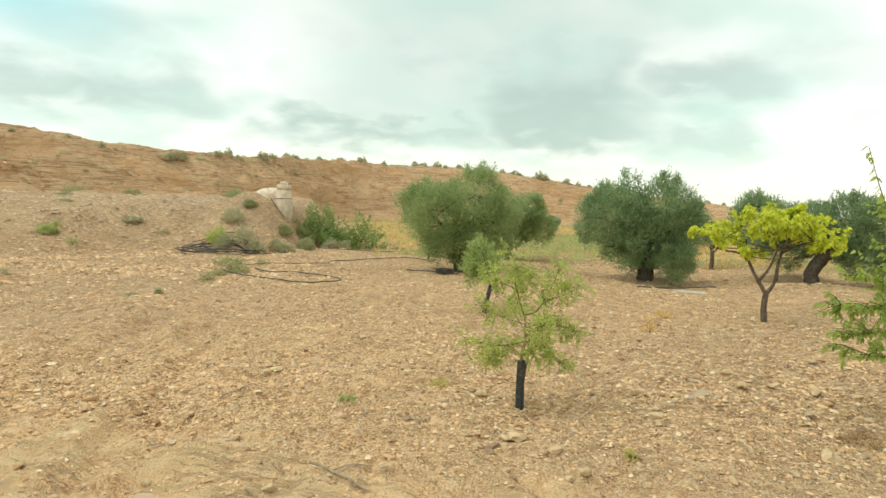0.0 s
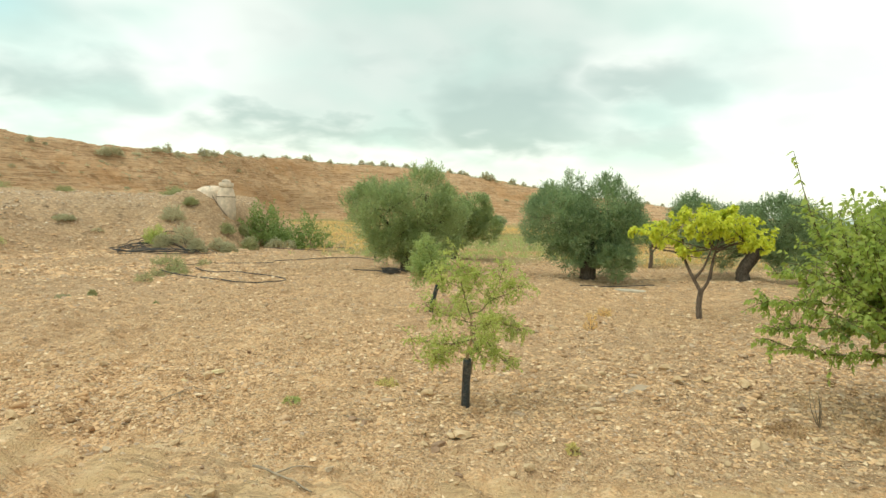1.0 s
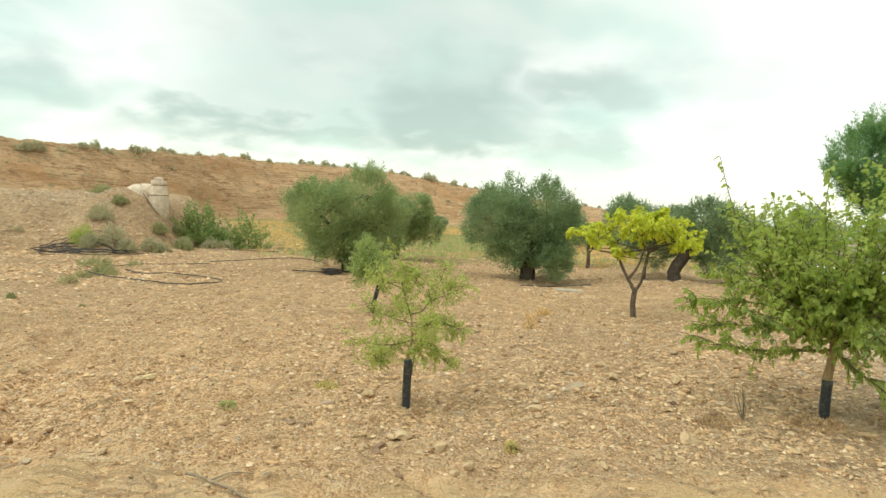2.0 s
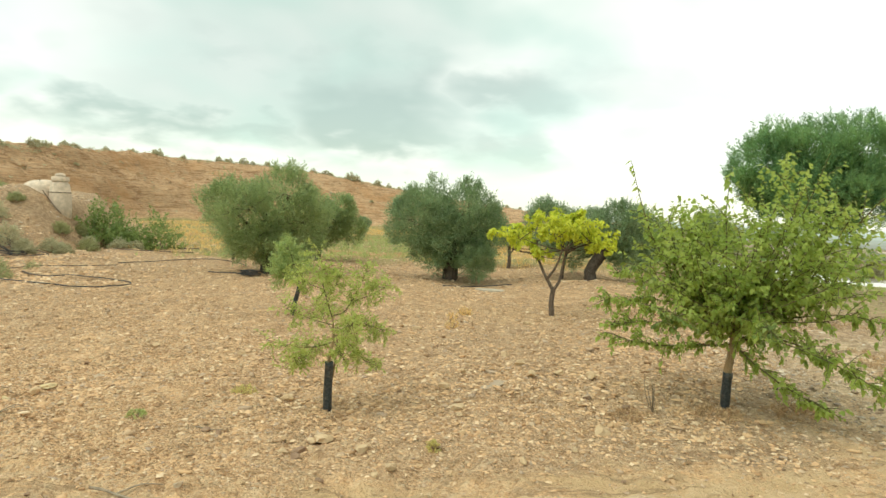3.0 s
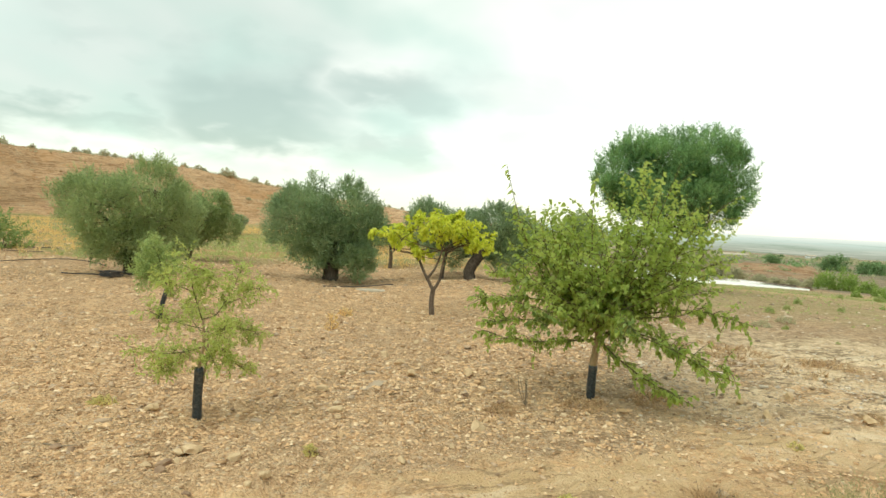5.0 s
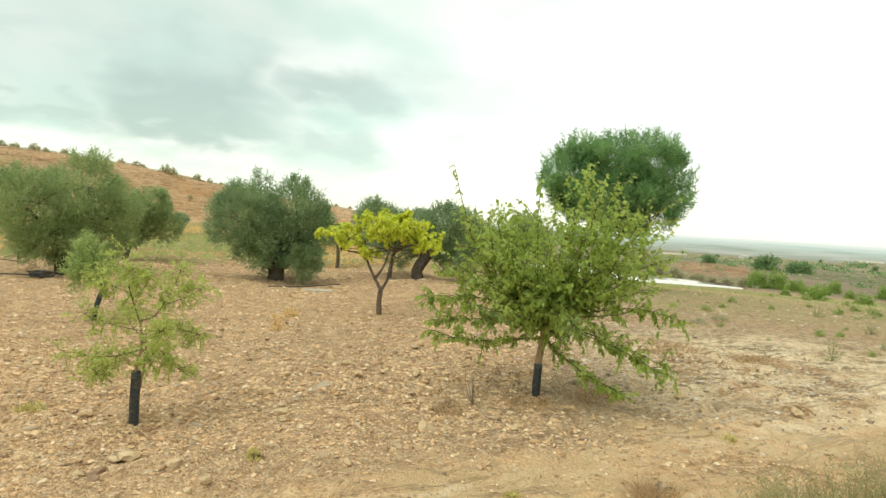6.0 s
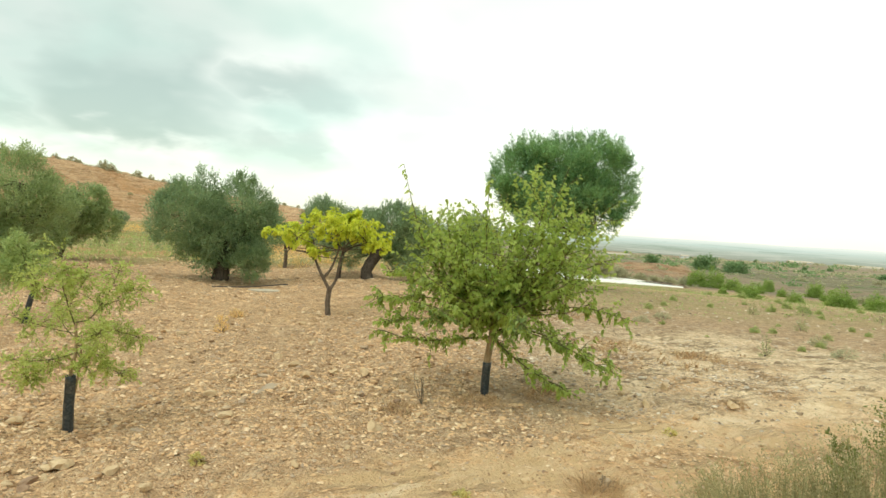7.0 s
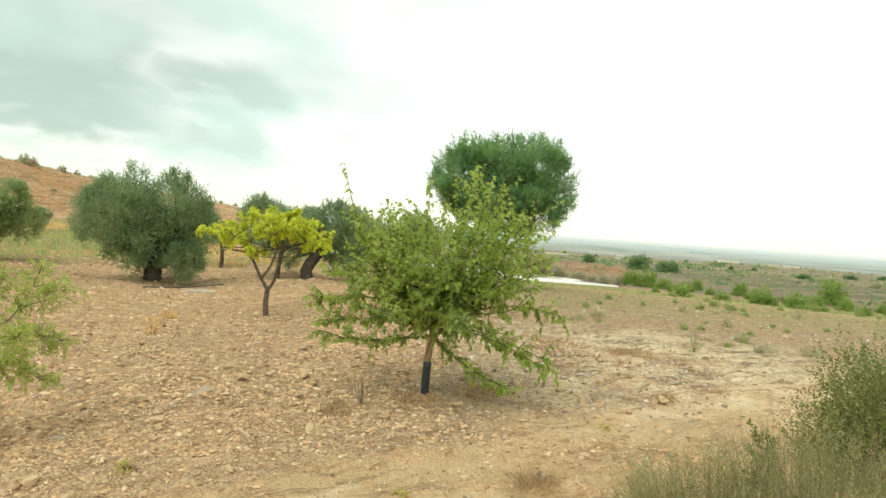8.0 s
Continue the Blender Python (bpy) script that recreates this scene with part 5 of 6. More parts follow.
hose("hose", "black irrigation hose lying in a long loop on the soil",
     [(-8.57, 14.21), (-7.5, 13.35), (-6.2, 12.45), (-5.35, 12.4), (-5.0, 12.95), (-5.2, 13.7), (-5.75, 14.1), (-6.5, 14.2), (-7.3, 14.5), (-8.02, 14.95)], 0.016)
hose("hose", "black irrigation hose running straight across the soil", [(-8.9, 15.7), (-8.4, 15.85), (-7.4, 16.0), (-6.55, 16.4)], 0.013)
hose("hose", "black irrigation hose reaching towards the large olive tree", [(-7.0, 17.6), (-6.64, 18.1), (-6.1, 19.05), (-4.9, 19.5), (-4.1, 19.0), (-3.7, 18.2)], 0.014)
hose("hose", "black irrigation hose end under the large olive tree", [(-4.3, 16.35), (-3.86, 16.17), (-3.4, 15.85), (-2.9, 15.6)], 0.018)
hose("hose", "black irrigation hose on the open soil behind", [(-9.3, 23.0), (-8.58, 25.0), (-7.4, 24.3), (-6.3, 23.5)], 0.015)
hose("hose", "black irrigation hose on the open soil behind", [(-9.0, 21.9), (-8.36, 21.9), (-7.4, 22.5), (-6.5, 22.7)], 0.014)
hose("pipe", "straight dark pipe lying on the soil before the dark olive", [(1.55, 14.75), (2.2, 14.78), (2.75, 14.8), (3.25, 14.85)], 0.017, None, 0.01, "pipe", "pipes")


def hose_coil():
    rng = np.random.default_rng(71)
    ob = empty("hose_coil", -11.1, 18.9, gz(-11.1, 18.9), "tangled coil of black irrigation hose at the foot of the mound", "hose")
    for k in range(9):
        rx, ry = 0.75 + 0.6 * rng.random(), 0.30 + 0.35 * rng.random()
        cx, cy = rng.normal() * 0.35 - 0.2, rng.normal() * 0.2
        a = np.linspace(rng.random() * 6, rng.random() * 6 + 5.6 + rng.random(), 26)
        x, y = cx + rx * np.cos(a) * (1 + 0.06 * rng.normal(size=26)), cy + ry * np.sin(a)
        z = terrain(x - 11.1, y + 18.9)[0] - ob.location[2] + 0.02 + 0.012 * k + 0.02 * rng.random(26)
        v, f = tube(np.stack([x, y, z], 1), 0.012, 0.012, 7, 3)
        piece("loop", fast_mesh("loop", v, f, M_HOSE, True), ob)


hose_coil()


def hose_bundle():
    """A short hose wound up on itself and left under the olive."""
    rng = np.random.default_rng(77)
    x0, y0 = -3.12, 15.7
    ob = empty("hose_bundle", x0, y0, gz(x0, y0), "small wound-up bundle of black irrigation hose", "hose")
    for k in range(8):
        a = np.linspace(rng.random() * 6, rng.random() * 6 + 6.0, 20)
        r = 0.13 + 0.09 * rng.random()
        x, y = r * 1.2 * np.cos(a), r * 0.8 * np.sin(a)
        z = terrain(x + x0, y + y0)[0] - ob.location[2] + 0.02 + 0.014 * k + 0.015 * rng.random(20)
        v, f = tube(np.stack([x, y, z], 1), 0.013, 0.013, 7, 3)
        piece("loop", fast_mesh("loop", v, f, M_HOSE, True), ob)


hose_bundle()


def stick(x0, y0, x1, y1, r, label, bend=0.05, fork=False):
    n = 7
    s = np.linspace(0, 1, n)
    x, y = x0 + (x1 - x0) * s + bend * np.sin(3 * s), y0 + (y1 - y0) * s
    z = terrain(x, y)[0] + r + 0.012
    g = Geo().add(*tube(np.stack([x, y, z], 1), r, r * 0.5, 7, 4, 0.12, 9))
    if fork:
        a = np.array([x[2], y[2], z[2]])
        g.add(*tube([a, a + np.array([0.12, 0.06, 0.03]), a + np.array([0.24, 0.08, 0.02])], r * 0.7, r * 0.3, 6, 4, 0.1, 4))
    tagged(new("stick", g.mesh("stick", M_STICK, True)), label, "stick", "fallen sticks")


stick(-1.60, 3.72, -1.10, 3.36, 0.009, "long weathered grey stick lying on the soil", 0.03, True)
stick(-1.78, 3.22, -1.42, 3.02, 0.007, "short weathered stick lying on the soil", 0.02)
stick(-2.86, 4.75, -2.74, 5.15, 0.005, "thin pale bent stick on the soil", 0.05, True)
stick(-1.35, 4.95, -1.12, 4.85, 0.006, "short dark stick on the soil", 0.02)


# ---------------------------------------------------------------- bushes
def bush(name, label, x, y, w, h, leaf, seed, n=260, per=9, size=0.035, wide=0.012, group="scrub bushes", stems=14, up=0.3, z=None, category="bush", broad=False, spiky=0.25):
    rng = np.random.default_rng(seed)
    ob = empty(name, x, y, (gz(x, y) if z is None else z) - 0.02, label, category, group)
    d = unit(rng.normal(size=(n, 3)))
    d[:, 2] = np.abs(d[:, 2])
    lump = 1 + spiky * np.array([noise.noise(Vector(q) * 2.2 + Vector((seed * 3.1, 0, 0))) for q in d])
    tip = d * np.array([w / 2, w / 2, h]) * (lump * (0.72 + 0.3 * rng.random(n)))[:, None]
    way = unit(d + np.array([0, 0, up]) + rng.normal(size=(n, 3)) * 0.25)
    span = 0.38 * min(w / 2, h)
    base = tip - way * span * 0.75
    deep = rng.random(n) < 0.35
    base[deep] *= 0.6
    base[:, 2] = np.maximum(base[:, 2], 0.01)
    piece("foliage", Geo().add(*sprigs(base, way, span, per, size, wide, rng, broad)).mesh("foliage", leaf), ob, kind="stuff")
    g = Geo()
    for k in range(stems):
        q = tip[k] * 0.8
        g.add(*tube([(0.02 * rng.normal(), 0.02 * rng.normal(), 0), q * 0.5 + rng.normal(size=3) * 0.03 * w, q], 0.006 * (0.5 + w), 0.002, 5, 3, 0.05, k))
    piece("stem_tangle", g.mesh("stem_tangle", M_TWIG_DRY), ob, kind="stuff")
    return ob


GREY, GREEN = "dry grey-green scrub bush at the foot of the mound", "low green bush on the gravel terrace"
MOUND_BUSHES = [
        (-11.75, 19.3, 1.1, 0.85, L_YOUNG, "yellow-green scrub bush among the black hoses"), (-11.3, 19.0, 0.9, 0.62, L_SCRUB, GREY), (-11.88, 20.6, 1.15, 0.75, L_SCRUB, "grey-brown scrub bush on the slope of the mound"),
        (-18.3, 31.8, 1.5, 0.8, L_SCRUB_GREEN, GREEN), (-10.75, 19.3, 1.2, 0.95, L_SCRUB, GREY), (-10.2, 19.1, 0.9, 0.6, L_SCRUB, GREY), (-10.47, 21.7, 0.85, 0.55, L_SCRUB_GREEN, GREY), (-10.0, 20.2, 1.0, 0.6, L_SCRUB, GREY),
        (-9.55, 20.0, 0.8, 0.5, L_SCRUB, GREY), (-9.75, 22.0, 0.95, 0.62, L_SCRUB, GREY), (-9.55, 21.6, 0.9, 0.55, L_SCRUB_GREEN, GREY), (-8.95, 22.5, 0.9, 0.5, L_SCRUB, GREY), (-8.5, 22.7, 0.8, 0.45, L_SCRUB, GREY), (-10.25, 22.7, 0.7, 0.55, L_SCRUB_GREEN, GREY),
        (-11.75, 21.5, 0.75, 0.40, L_SCRUB_GREEN, "grey-green bush against the concrete tank"), (-14.9, 26.0, 1.2, 0.5, L_SCRUB_GREEN, GREEN), (-17.2, 29.6, 1.8, 0.5, L_SCRUB_GREEN, GREEN), (-13.4, 23.5, 0.9, 0.4, L_SCRUB_GREEN, GREEN)]
GRAVEL_BUSHES = [
        (-16.15, 16.8, 0.85, 0.38, L_GRASS, "low green bush on open gravel"), (-15.1, 16.7, 0.6, 0.38, L_GRASS, "low green bush on open gravel"), (-16.2, 17.2, 0.5, 0.3, L_GRASS, "low green bush on open gravel"), (-11.9, 11.2, 0.5, 0.25, L_SCRUB, "flat grey weed on open gravel"),
        (-14.0, 19.6, 0.6, 0.2, L_SCRUB, "flat grey weed on open gravel"), (-15.1, 19.4, 0.9, 0.24, L_SCRUB, "flat grey weed on open gravel"), (-18.4, 20.0, 0.8, 0.2, L_SCRUB, "flat grey weed on open gravel"), (-20.5, 22.2, 0.9, 0.22, L_SCRUB, "flat grey weed on open gravel"),
        (-28.5, 31.6, 2.2, 0.8, L_SCRUB_GREEN, "low green bush under the earth cliff"), (-26.0, 33.5, 1.6, 0.5, L_SCRUB_GREEN, "low green bush under the earth cliff"),
        (-8.75, 14.95, 1.15, 0.42, L_SCRUB_GREEN, "thin pale green weed patch beside the hose"), (-8.2, 14.3, 0.9, 0.34, L_SCRUB_GREEN, "thin pale green weed patch beside the hose"), (-7.8, 12.4, 0.6, 0.34, L_SCRUB_GREEN, "thin pale green weed patch beside the hose"), (-7.9, 13.0, 0.5, 0.3, L_SCRUB_GREEN, "thin pale green weed patch beside the hose"),
        (-8.15, 15.6, 0.6, 0.3, L_SCRUB_GREEN, "green weed beside the hose"), (-7.12, 9.8, 0.2, 0.16, L_SCRUB_GREEN, "small green weed on the stony soil"), (-7.75, 9.9, 0.35, 0.1, L_SCRUB, "flat grey weed on the stony soil"), (-5.65, 9.3, 0.12, 0.1, L_SCRUB_GREEN, "small green weed on the stony soil")]
for k, (x, y, w, h, leaf, label) in enumerate(MOUND_BUSHES + GRAVEL_BUSHES):
    bush("bush", label, x, y, w * 0.76, h * 0.74, leaf, 100 + k, 130 if "thin" in label else (300 if w > 0.6 else 110), 9, 0.055 if w > 0.6 else 0.03, 0.018 if w > 0.6 else 0.008)

# weeds of the open soil
NEAR_WEEDS = [
        (-1.22, 6.12, 0.26, 0.10, L_SOIL_WEED, "dry yellowish tuft on the stony soil"), (-1.86, 5.12, 0.16, 0.07, L_GRASS, "small green weed on the stony soil"), (0.46, 4.35, 0.10, 0.10, L_SOIL_WEED, "small yellow-green weed on the stony soil"),
        (1.15, 9.2, 0.22, 0.30, L_DRYGRASS, "tuft of orange dry grass"), (1.55, 10.6, 0.3, 0.2, L_DRYGRASS, "tuft of yellow dry grass"), (3.05, 5.15, 0.55, 0.10, L_WEED, "flat brown dead weed beside the mulberry"), (3.85, 5.2, 0.55, 0.12, L_WEED, "flat brown dead weed beside the mulberry"),
        (2.35, 5.45, 0.4, 0.09, L_WEED, "flat brown dead weed on the soil"), (4.34, 3.96, 0.13, 0.10, L_SOIL_WEED, "small yellow-green weed on sandy soil"), (8.9, 6.45, 0.26, 0.42, L_SCRUB_GREEN, "upright yellow-green weed on pale soil"), (10.4, 6.15, 0.45, 0.19, L_SCRUB, "grey-green tuft on pale soil")]
RIGHT_WEEDS = [
        (11.2, 7.1, 0.42, 0.21, L_SCRUB, "grey-green tuft on pale soil"), (11.0, 5.7, 0.42, 0.16, L_SCRUB, "grey-green tuft on pale soil"), (9.6, 9.9, 0.4, 0.18, L_SCRUB, "grey-green tuft on bare soil"), (10.6, 10.3, 0.4, 0.16, L_SCRUB, "grey-green tuft on bare soil"), (7.4, 6.4, 0.8, 0.16, L_WEED, "flat brown dead weed on pale soil"),
        (6.6, 7.2, 0.9, 0.16, L_WEED, "flat brown dead weed on pale soil"), (5.75, 4.45, 0.35, 0.06, L_WEED, "flat brown dead weed on pale soil"), (12.9, 8.6, 0.3, 0.3, L_SCRUB_GREEN, "small yellow-green weed on the field"), (14.5, 11.0, 0.35, 0.35, L_SCRUB_GREEN, "small yellow-green weed on the field"), (16.2, 10.8, 0.4, 0.4, L_SCRUB_GREEN, "small yellow-green weed on the field"),
        (17.6, 9.6, 0.4, 0.5, L_SCRUB_GREEN, "small yellow-green weed on the field"), (6.9, 11.3, 0.9, 0.14, L_WEED, "flat brown dead weed on bare soil"), (8.3, 10.5, 1.0, 0.14, L_WEED, "flat brown dead weed on bare soil"), (1.95, 3.35, 0.12, 0.05, L_SOIL_WEED, "small green weed on sandy soil")]
for k, (x, y, w, h, leaf, label) in enumerate(NEAR_WEEDS + RIGHT_WEEDS):
    bush("weed", label, x, y, w, h, leaf, 200 + k, 40 if w < 0.2 else (90 if w < 0.5 or "tuft" not in label else 220), 8, (0.042 if "tuft" in label else 0.03) if w > 0.3 else 0.022, 0.014 if w > 0.45 else 0.008, "weeds", 6, 0.7, None, "weed")


def field_weeds():
    """Small yellow-green weeds dotted over the open field below the mulberry."""
    rng = np.random.default_rng(211)
    label = "small yellow-green weed on the open field"
    first = [bush("weed", label, 0, 0, 1.0, 0.9, L_GRASS, 260 + k, 120, 8, 0.13, 0.04, "weeds", 6, 0.9, 0, "weed") for k in range(2)]
    for k in range(34):
        a, d = radians(rng.uniform(44, 68)), 11 * (29 / 11) ** rng.random()
        x, y, w = d * math.sin(a), d * math.cos(a), d * rng.uniform(0.007, 0.016)
        m = pose(x, y, gz(x, y) - 0.02, 0, 0, rng.uniform(0, 360))
        if k < 2:
            first[k].matrix_basis = m
            first[k].scale = (w, w, w * 0.8)
        else:
            c = copy_thing(first[k % 2], m)
            c.scale = (w, w, w * 0.8)


field_weeds()


def weed_stem():
    """A bare dead weed beside the mulberry."""
    rng = np.random.default_rng(5)
    x, y = 2.62, 5.5
    g = Geo()
    for k in range(6):
        q = np.array([rng.normal() * 0.06, rng.normal() * 0.06, 0.22 + 0.12 * rng.random()])
        g.add(*tube([(0, 0, -0.02), q * 0.5 + rng.normal(size=3) * 0.015, q], 0.005, 0.002, 5, 3, 0.05, k))
    ob = new("dead_weed", g.mesh("dead_weed", M_TWIG_DRY))
    ob.location = (x, y, gz(x, y))
    tagged(ob, "thin bare dead weed stem standing in the soil", "weed", "weeds")


weed_stem()


def dead_tuft(x, y, w, h):
    """A clump of dead grass with a few bent twigs."""
    rng = np.random.default_rng(8)
    ob = empty("dead_grass_tuft", x, y, gz(x, y) - 0.01, "brown tuft of dead grass with bent twigs", "grass")
    n = 420
    base = np.column_stack([rng.normal(size=(n, 2)) * w * 0.22, np.zeros(n)])
    way = unit(np.column_stack([base[:, 0] * 4 + rng.normal(size=n) * 0.7, base[:, 1] * 4 + rng.normal(size=n) * 0.7, 0.25 + 0.8 * rng.random(n)]))
    piece("blade_tangle", Geo().add(*leaves(base, way, h * (0.6 + 0.8 * rng.random(n)), 0.0045, rng)).mesh("blade_tangle", L_WEED), ob, kind="stuff")
    for k in range(5):
        a = rng.uniform(-0.6, 0.9)
        q = np.array([math.cos(a), math.sin(a), 0]) * rng.uniform(0.16, 0.26)
        v, f = tube([(0.02 * rng.normal(), 0.02 * rng.normal(), 0.01), q * 0.5 + np.array([0, 0, rng.uniform(0.04, 0.08)]), q + np.array([0, 0, 0.015])], 0.005, 0.002, 6, 5, 0.1, k)
        piece("twig", fast_mesh("twig", v, f, M_TWIG_DRY, True), ob, "bent brown twig")


dead_tuft(2.84, 3.12, 0.34, 0.14)

# broad-leaved bushes beside the tank
for k, (x, y, w, h) in enumerate([(-9.85, 23.6, 2.0, 1.35), (-8.2, 24.2, 2.1, 1.3), (-9.0, 23.5, 1.7, 0.95)]):
    bush("fig_bush", "bright green broad-leaved fig bush near the tank", x, y, w, h, L_FIG, 300 + k, (420, 190, 240)[k], 8, 0.095, 0.06, "fig bushes", 12, 0.6, None, "bush", True, 0.7)


# near scrub at the roadside
def upright_shrub(x, y, w, h, seed, n=300, label="wispy grey-green roadside shrub of many thin stems"):
    rng = np.random.default_rng(seed)
    ob = empty("roadside_shrub", x, y, gz(x, y) - 0.02, label, "shrub", "roadside shrubs")
    g, bases, ways, spans = Geo(), [], [], []
    for k in range(n):
        a, r = rng.random() * 6.283, math.sqrt(rng.random())
        foot = np.array([math.cos(a) * r * w * 0.32, math.sin(a) * r * w * 0.32, 0])
        tip = np.array([math.cos(a) * r * w * 0.58, math.sin(a) * r * w * 0.58, h * (1.02 - 0.45 * r * r) * (0.72 + 0.35 * rng.random())])
        tip[:2] += rng.normal(size=2) * 0.05
        mid = foot * 0.45 + tip * 0.55 + np.array([0, 0, 0.05 * h])
        g.add(*tube([foot, mid, tip], 0.0028, 0.001, 4, 3, 0.0, k))
        for s in (0.35, 0.55, 0.75, 0.95):
            p = foot * (1 - s) + tip * s
            bases.append(p)
            ways.append(unit(tip - foot + rng.normal(size=3) * 0.22 * h))
            spans.append(0.15 * h + 0.02)
    piece("stem_tangle", g.mesh("stem_tangle", L_SHRUB), ob, kind="stuff")
    piece("foliage", Geo().add(*sprigs(np.array(bases), np.array(ways), np.array(spans), 9, 0.020, 0.0045, rng, spread=0.6)).mesh("foliage", L_SHRUB), ob, kind="stuff")
    return ob


upright_shrub(2.96, 1.82, 0.9, 0.62, 81, 420)
upright_shrub(3.45, 1.66, 1.0, 0.80, 82, 420)
upright_shrub(3.35, 1.25, 1.0, 0.78, 83, 340)
upright_shrub(3.10, 2.30, 0.55, 0.42, 84, 130, "low wispy grey-green roadside shrub")
bush("leafy_bush", "dense olive-green bush beside the track", 5.45, 2.12, 1.35, 1.16, L_NEARBUSH, 85, 2100, 10, 0.031, 0.013, "roadside shrubs", 30, 0.4, None, "bush", True, 0.35)
bush("leafy_bush", "dark grey-green bush behind the dense roadside bush", 6.75, 2.6, 1.3, 1.28, L_OLIVE_DARK, 86, 700, 11, 0.035, 0.009, "roadside shrubs", 26, 0.5, None, "bush", False, 0.4)
bush("weed", "leafy upright weed beside the track", 4.42, 2.5, 0.24, 0.5, L_NEARBUSH, 87, 130, 7, 0.032, 0.016, "weeds", 8, 0.7, None, "weed", True, 0.5)


# ---------------------------------------------------------------- bushes on the crest of the escarpment
def ridge_bushes():
    protos = [bush("ridge_bush", "dark scrub bush on the crest of the escarpment", 0, 0, 1.0, 0.62, leaf, 400 + k, 85, 8, 0.14, 0.05, "ridge bushes", 8, 0.4, 0) for k, leaf in enumerate((L_RIDGE, L_RIDGE, L_SCRUB))]
    rng = np.random.default_rng(91)
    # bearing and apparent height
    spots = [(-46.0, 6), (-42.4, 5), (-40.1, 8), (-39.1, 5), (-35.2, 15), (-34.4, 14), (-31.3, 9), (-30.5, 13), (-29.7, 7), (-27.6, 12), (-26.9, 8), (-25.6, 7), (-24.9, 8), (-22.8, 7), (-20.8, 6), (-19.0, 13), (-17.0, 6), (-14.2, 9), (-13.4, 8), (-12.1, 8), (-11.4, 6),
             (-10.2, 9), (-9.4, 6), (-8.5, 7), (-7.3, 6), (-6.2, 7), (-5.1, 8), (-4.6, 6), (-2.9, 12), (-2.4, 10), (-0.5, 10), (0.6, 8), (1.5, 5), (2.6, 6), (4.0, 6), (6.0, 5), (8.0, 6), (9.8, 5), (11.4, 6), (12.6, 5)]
    first = {}
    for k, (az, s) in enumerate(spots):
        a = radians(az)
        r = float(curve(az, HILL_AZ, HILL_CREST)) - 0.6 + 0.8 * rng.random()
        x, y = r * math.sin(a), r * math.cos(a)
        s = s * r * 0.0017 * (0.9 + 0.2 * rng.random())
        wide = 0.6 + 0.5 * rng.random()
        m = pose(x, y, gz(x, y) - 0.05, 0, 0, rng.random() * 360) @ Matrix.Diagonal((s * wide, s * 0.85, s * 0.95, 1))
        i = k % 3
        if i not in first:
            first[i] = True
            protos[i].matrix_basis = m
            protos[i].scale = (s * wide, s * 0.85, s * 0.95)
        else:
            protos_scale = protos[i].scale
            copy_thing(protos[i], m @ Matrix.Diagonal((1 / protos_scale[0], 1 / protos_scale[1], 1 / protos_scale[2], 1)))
    # scrub on the face of the slope
    for k in range(30):
        az = rng.uniform(-52, 12)
        a = radians(az)
        fo, cr = float(curve(az, HILL_AZ, HILL_FOOT)), float(curve(az, HILL_AZ, HILL_CREST))
        r = fo + (cr - fo) * rng.uniform(0.12, 0.95)
        x, y = r * math.sin(a), r * math.cos(a)
        s = rng.uniform(0.4, 1.0) * r / 80
        i = int(rng.integers(1, 3))
        ps = protos[i].scale
        c = copy_thing(protos[i], pose(x, y, gz(x, y) - 0.06, 0, 0, rng.random() * 360) @ Matrix.Diagonal((s / ps[0], s / ps[1], 0.7 * s / ps[2], 1)))
        tagged(c, "low dry scrub bush on the red earth slope", "bush", "slope bushes")


ridge_bushes()


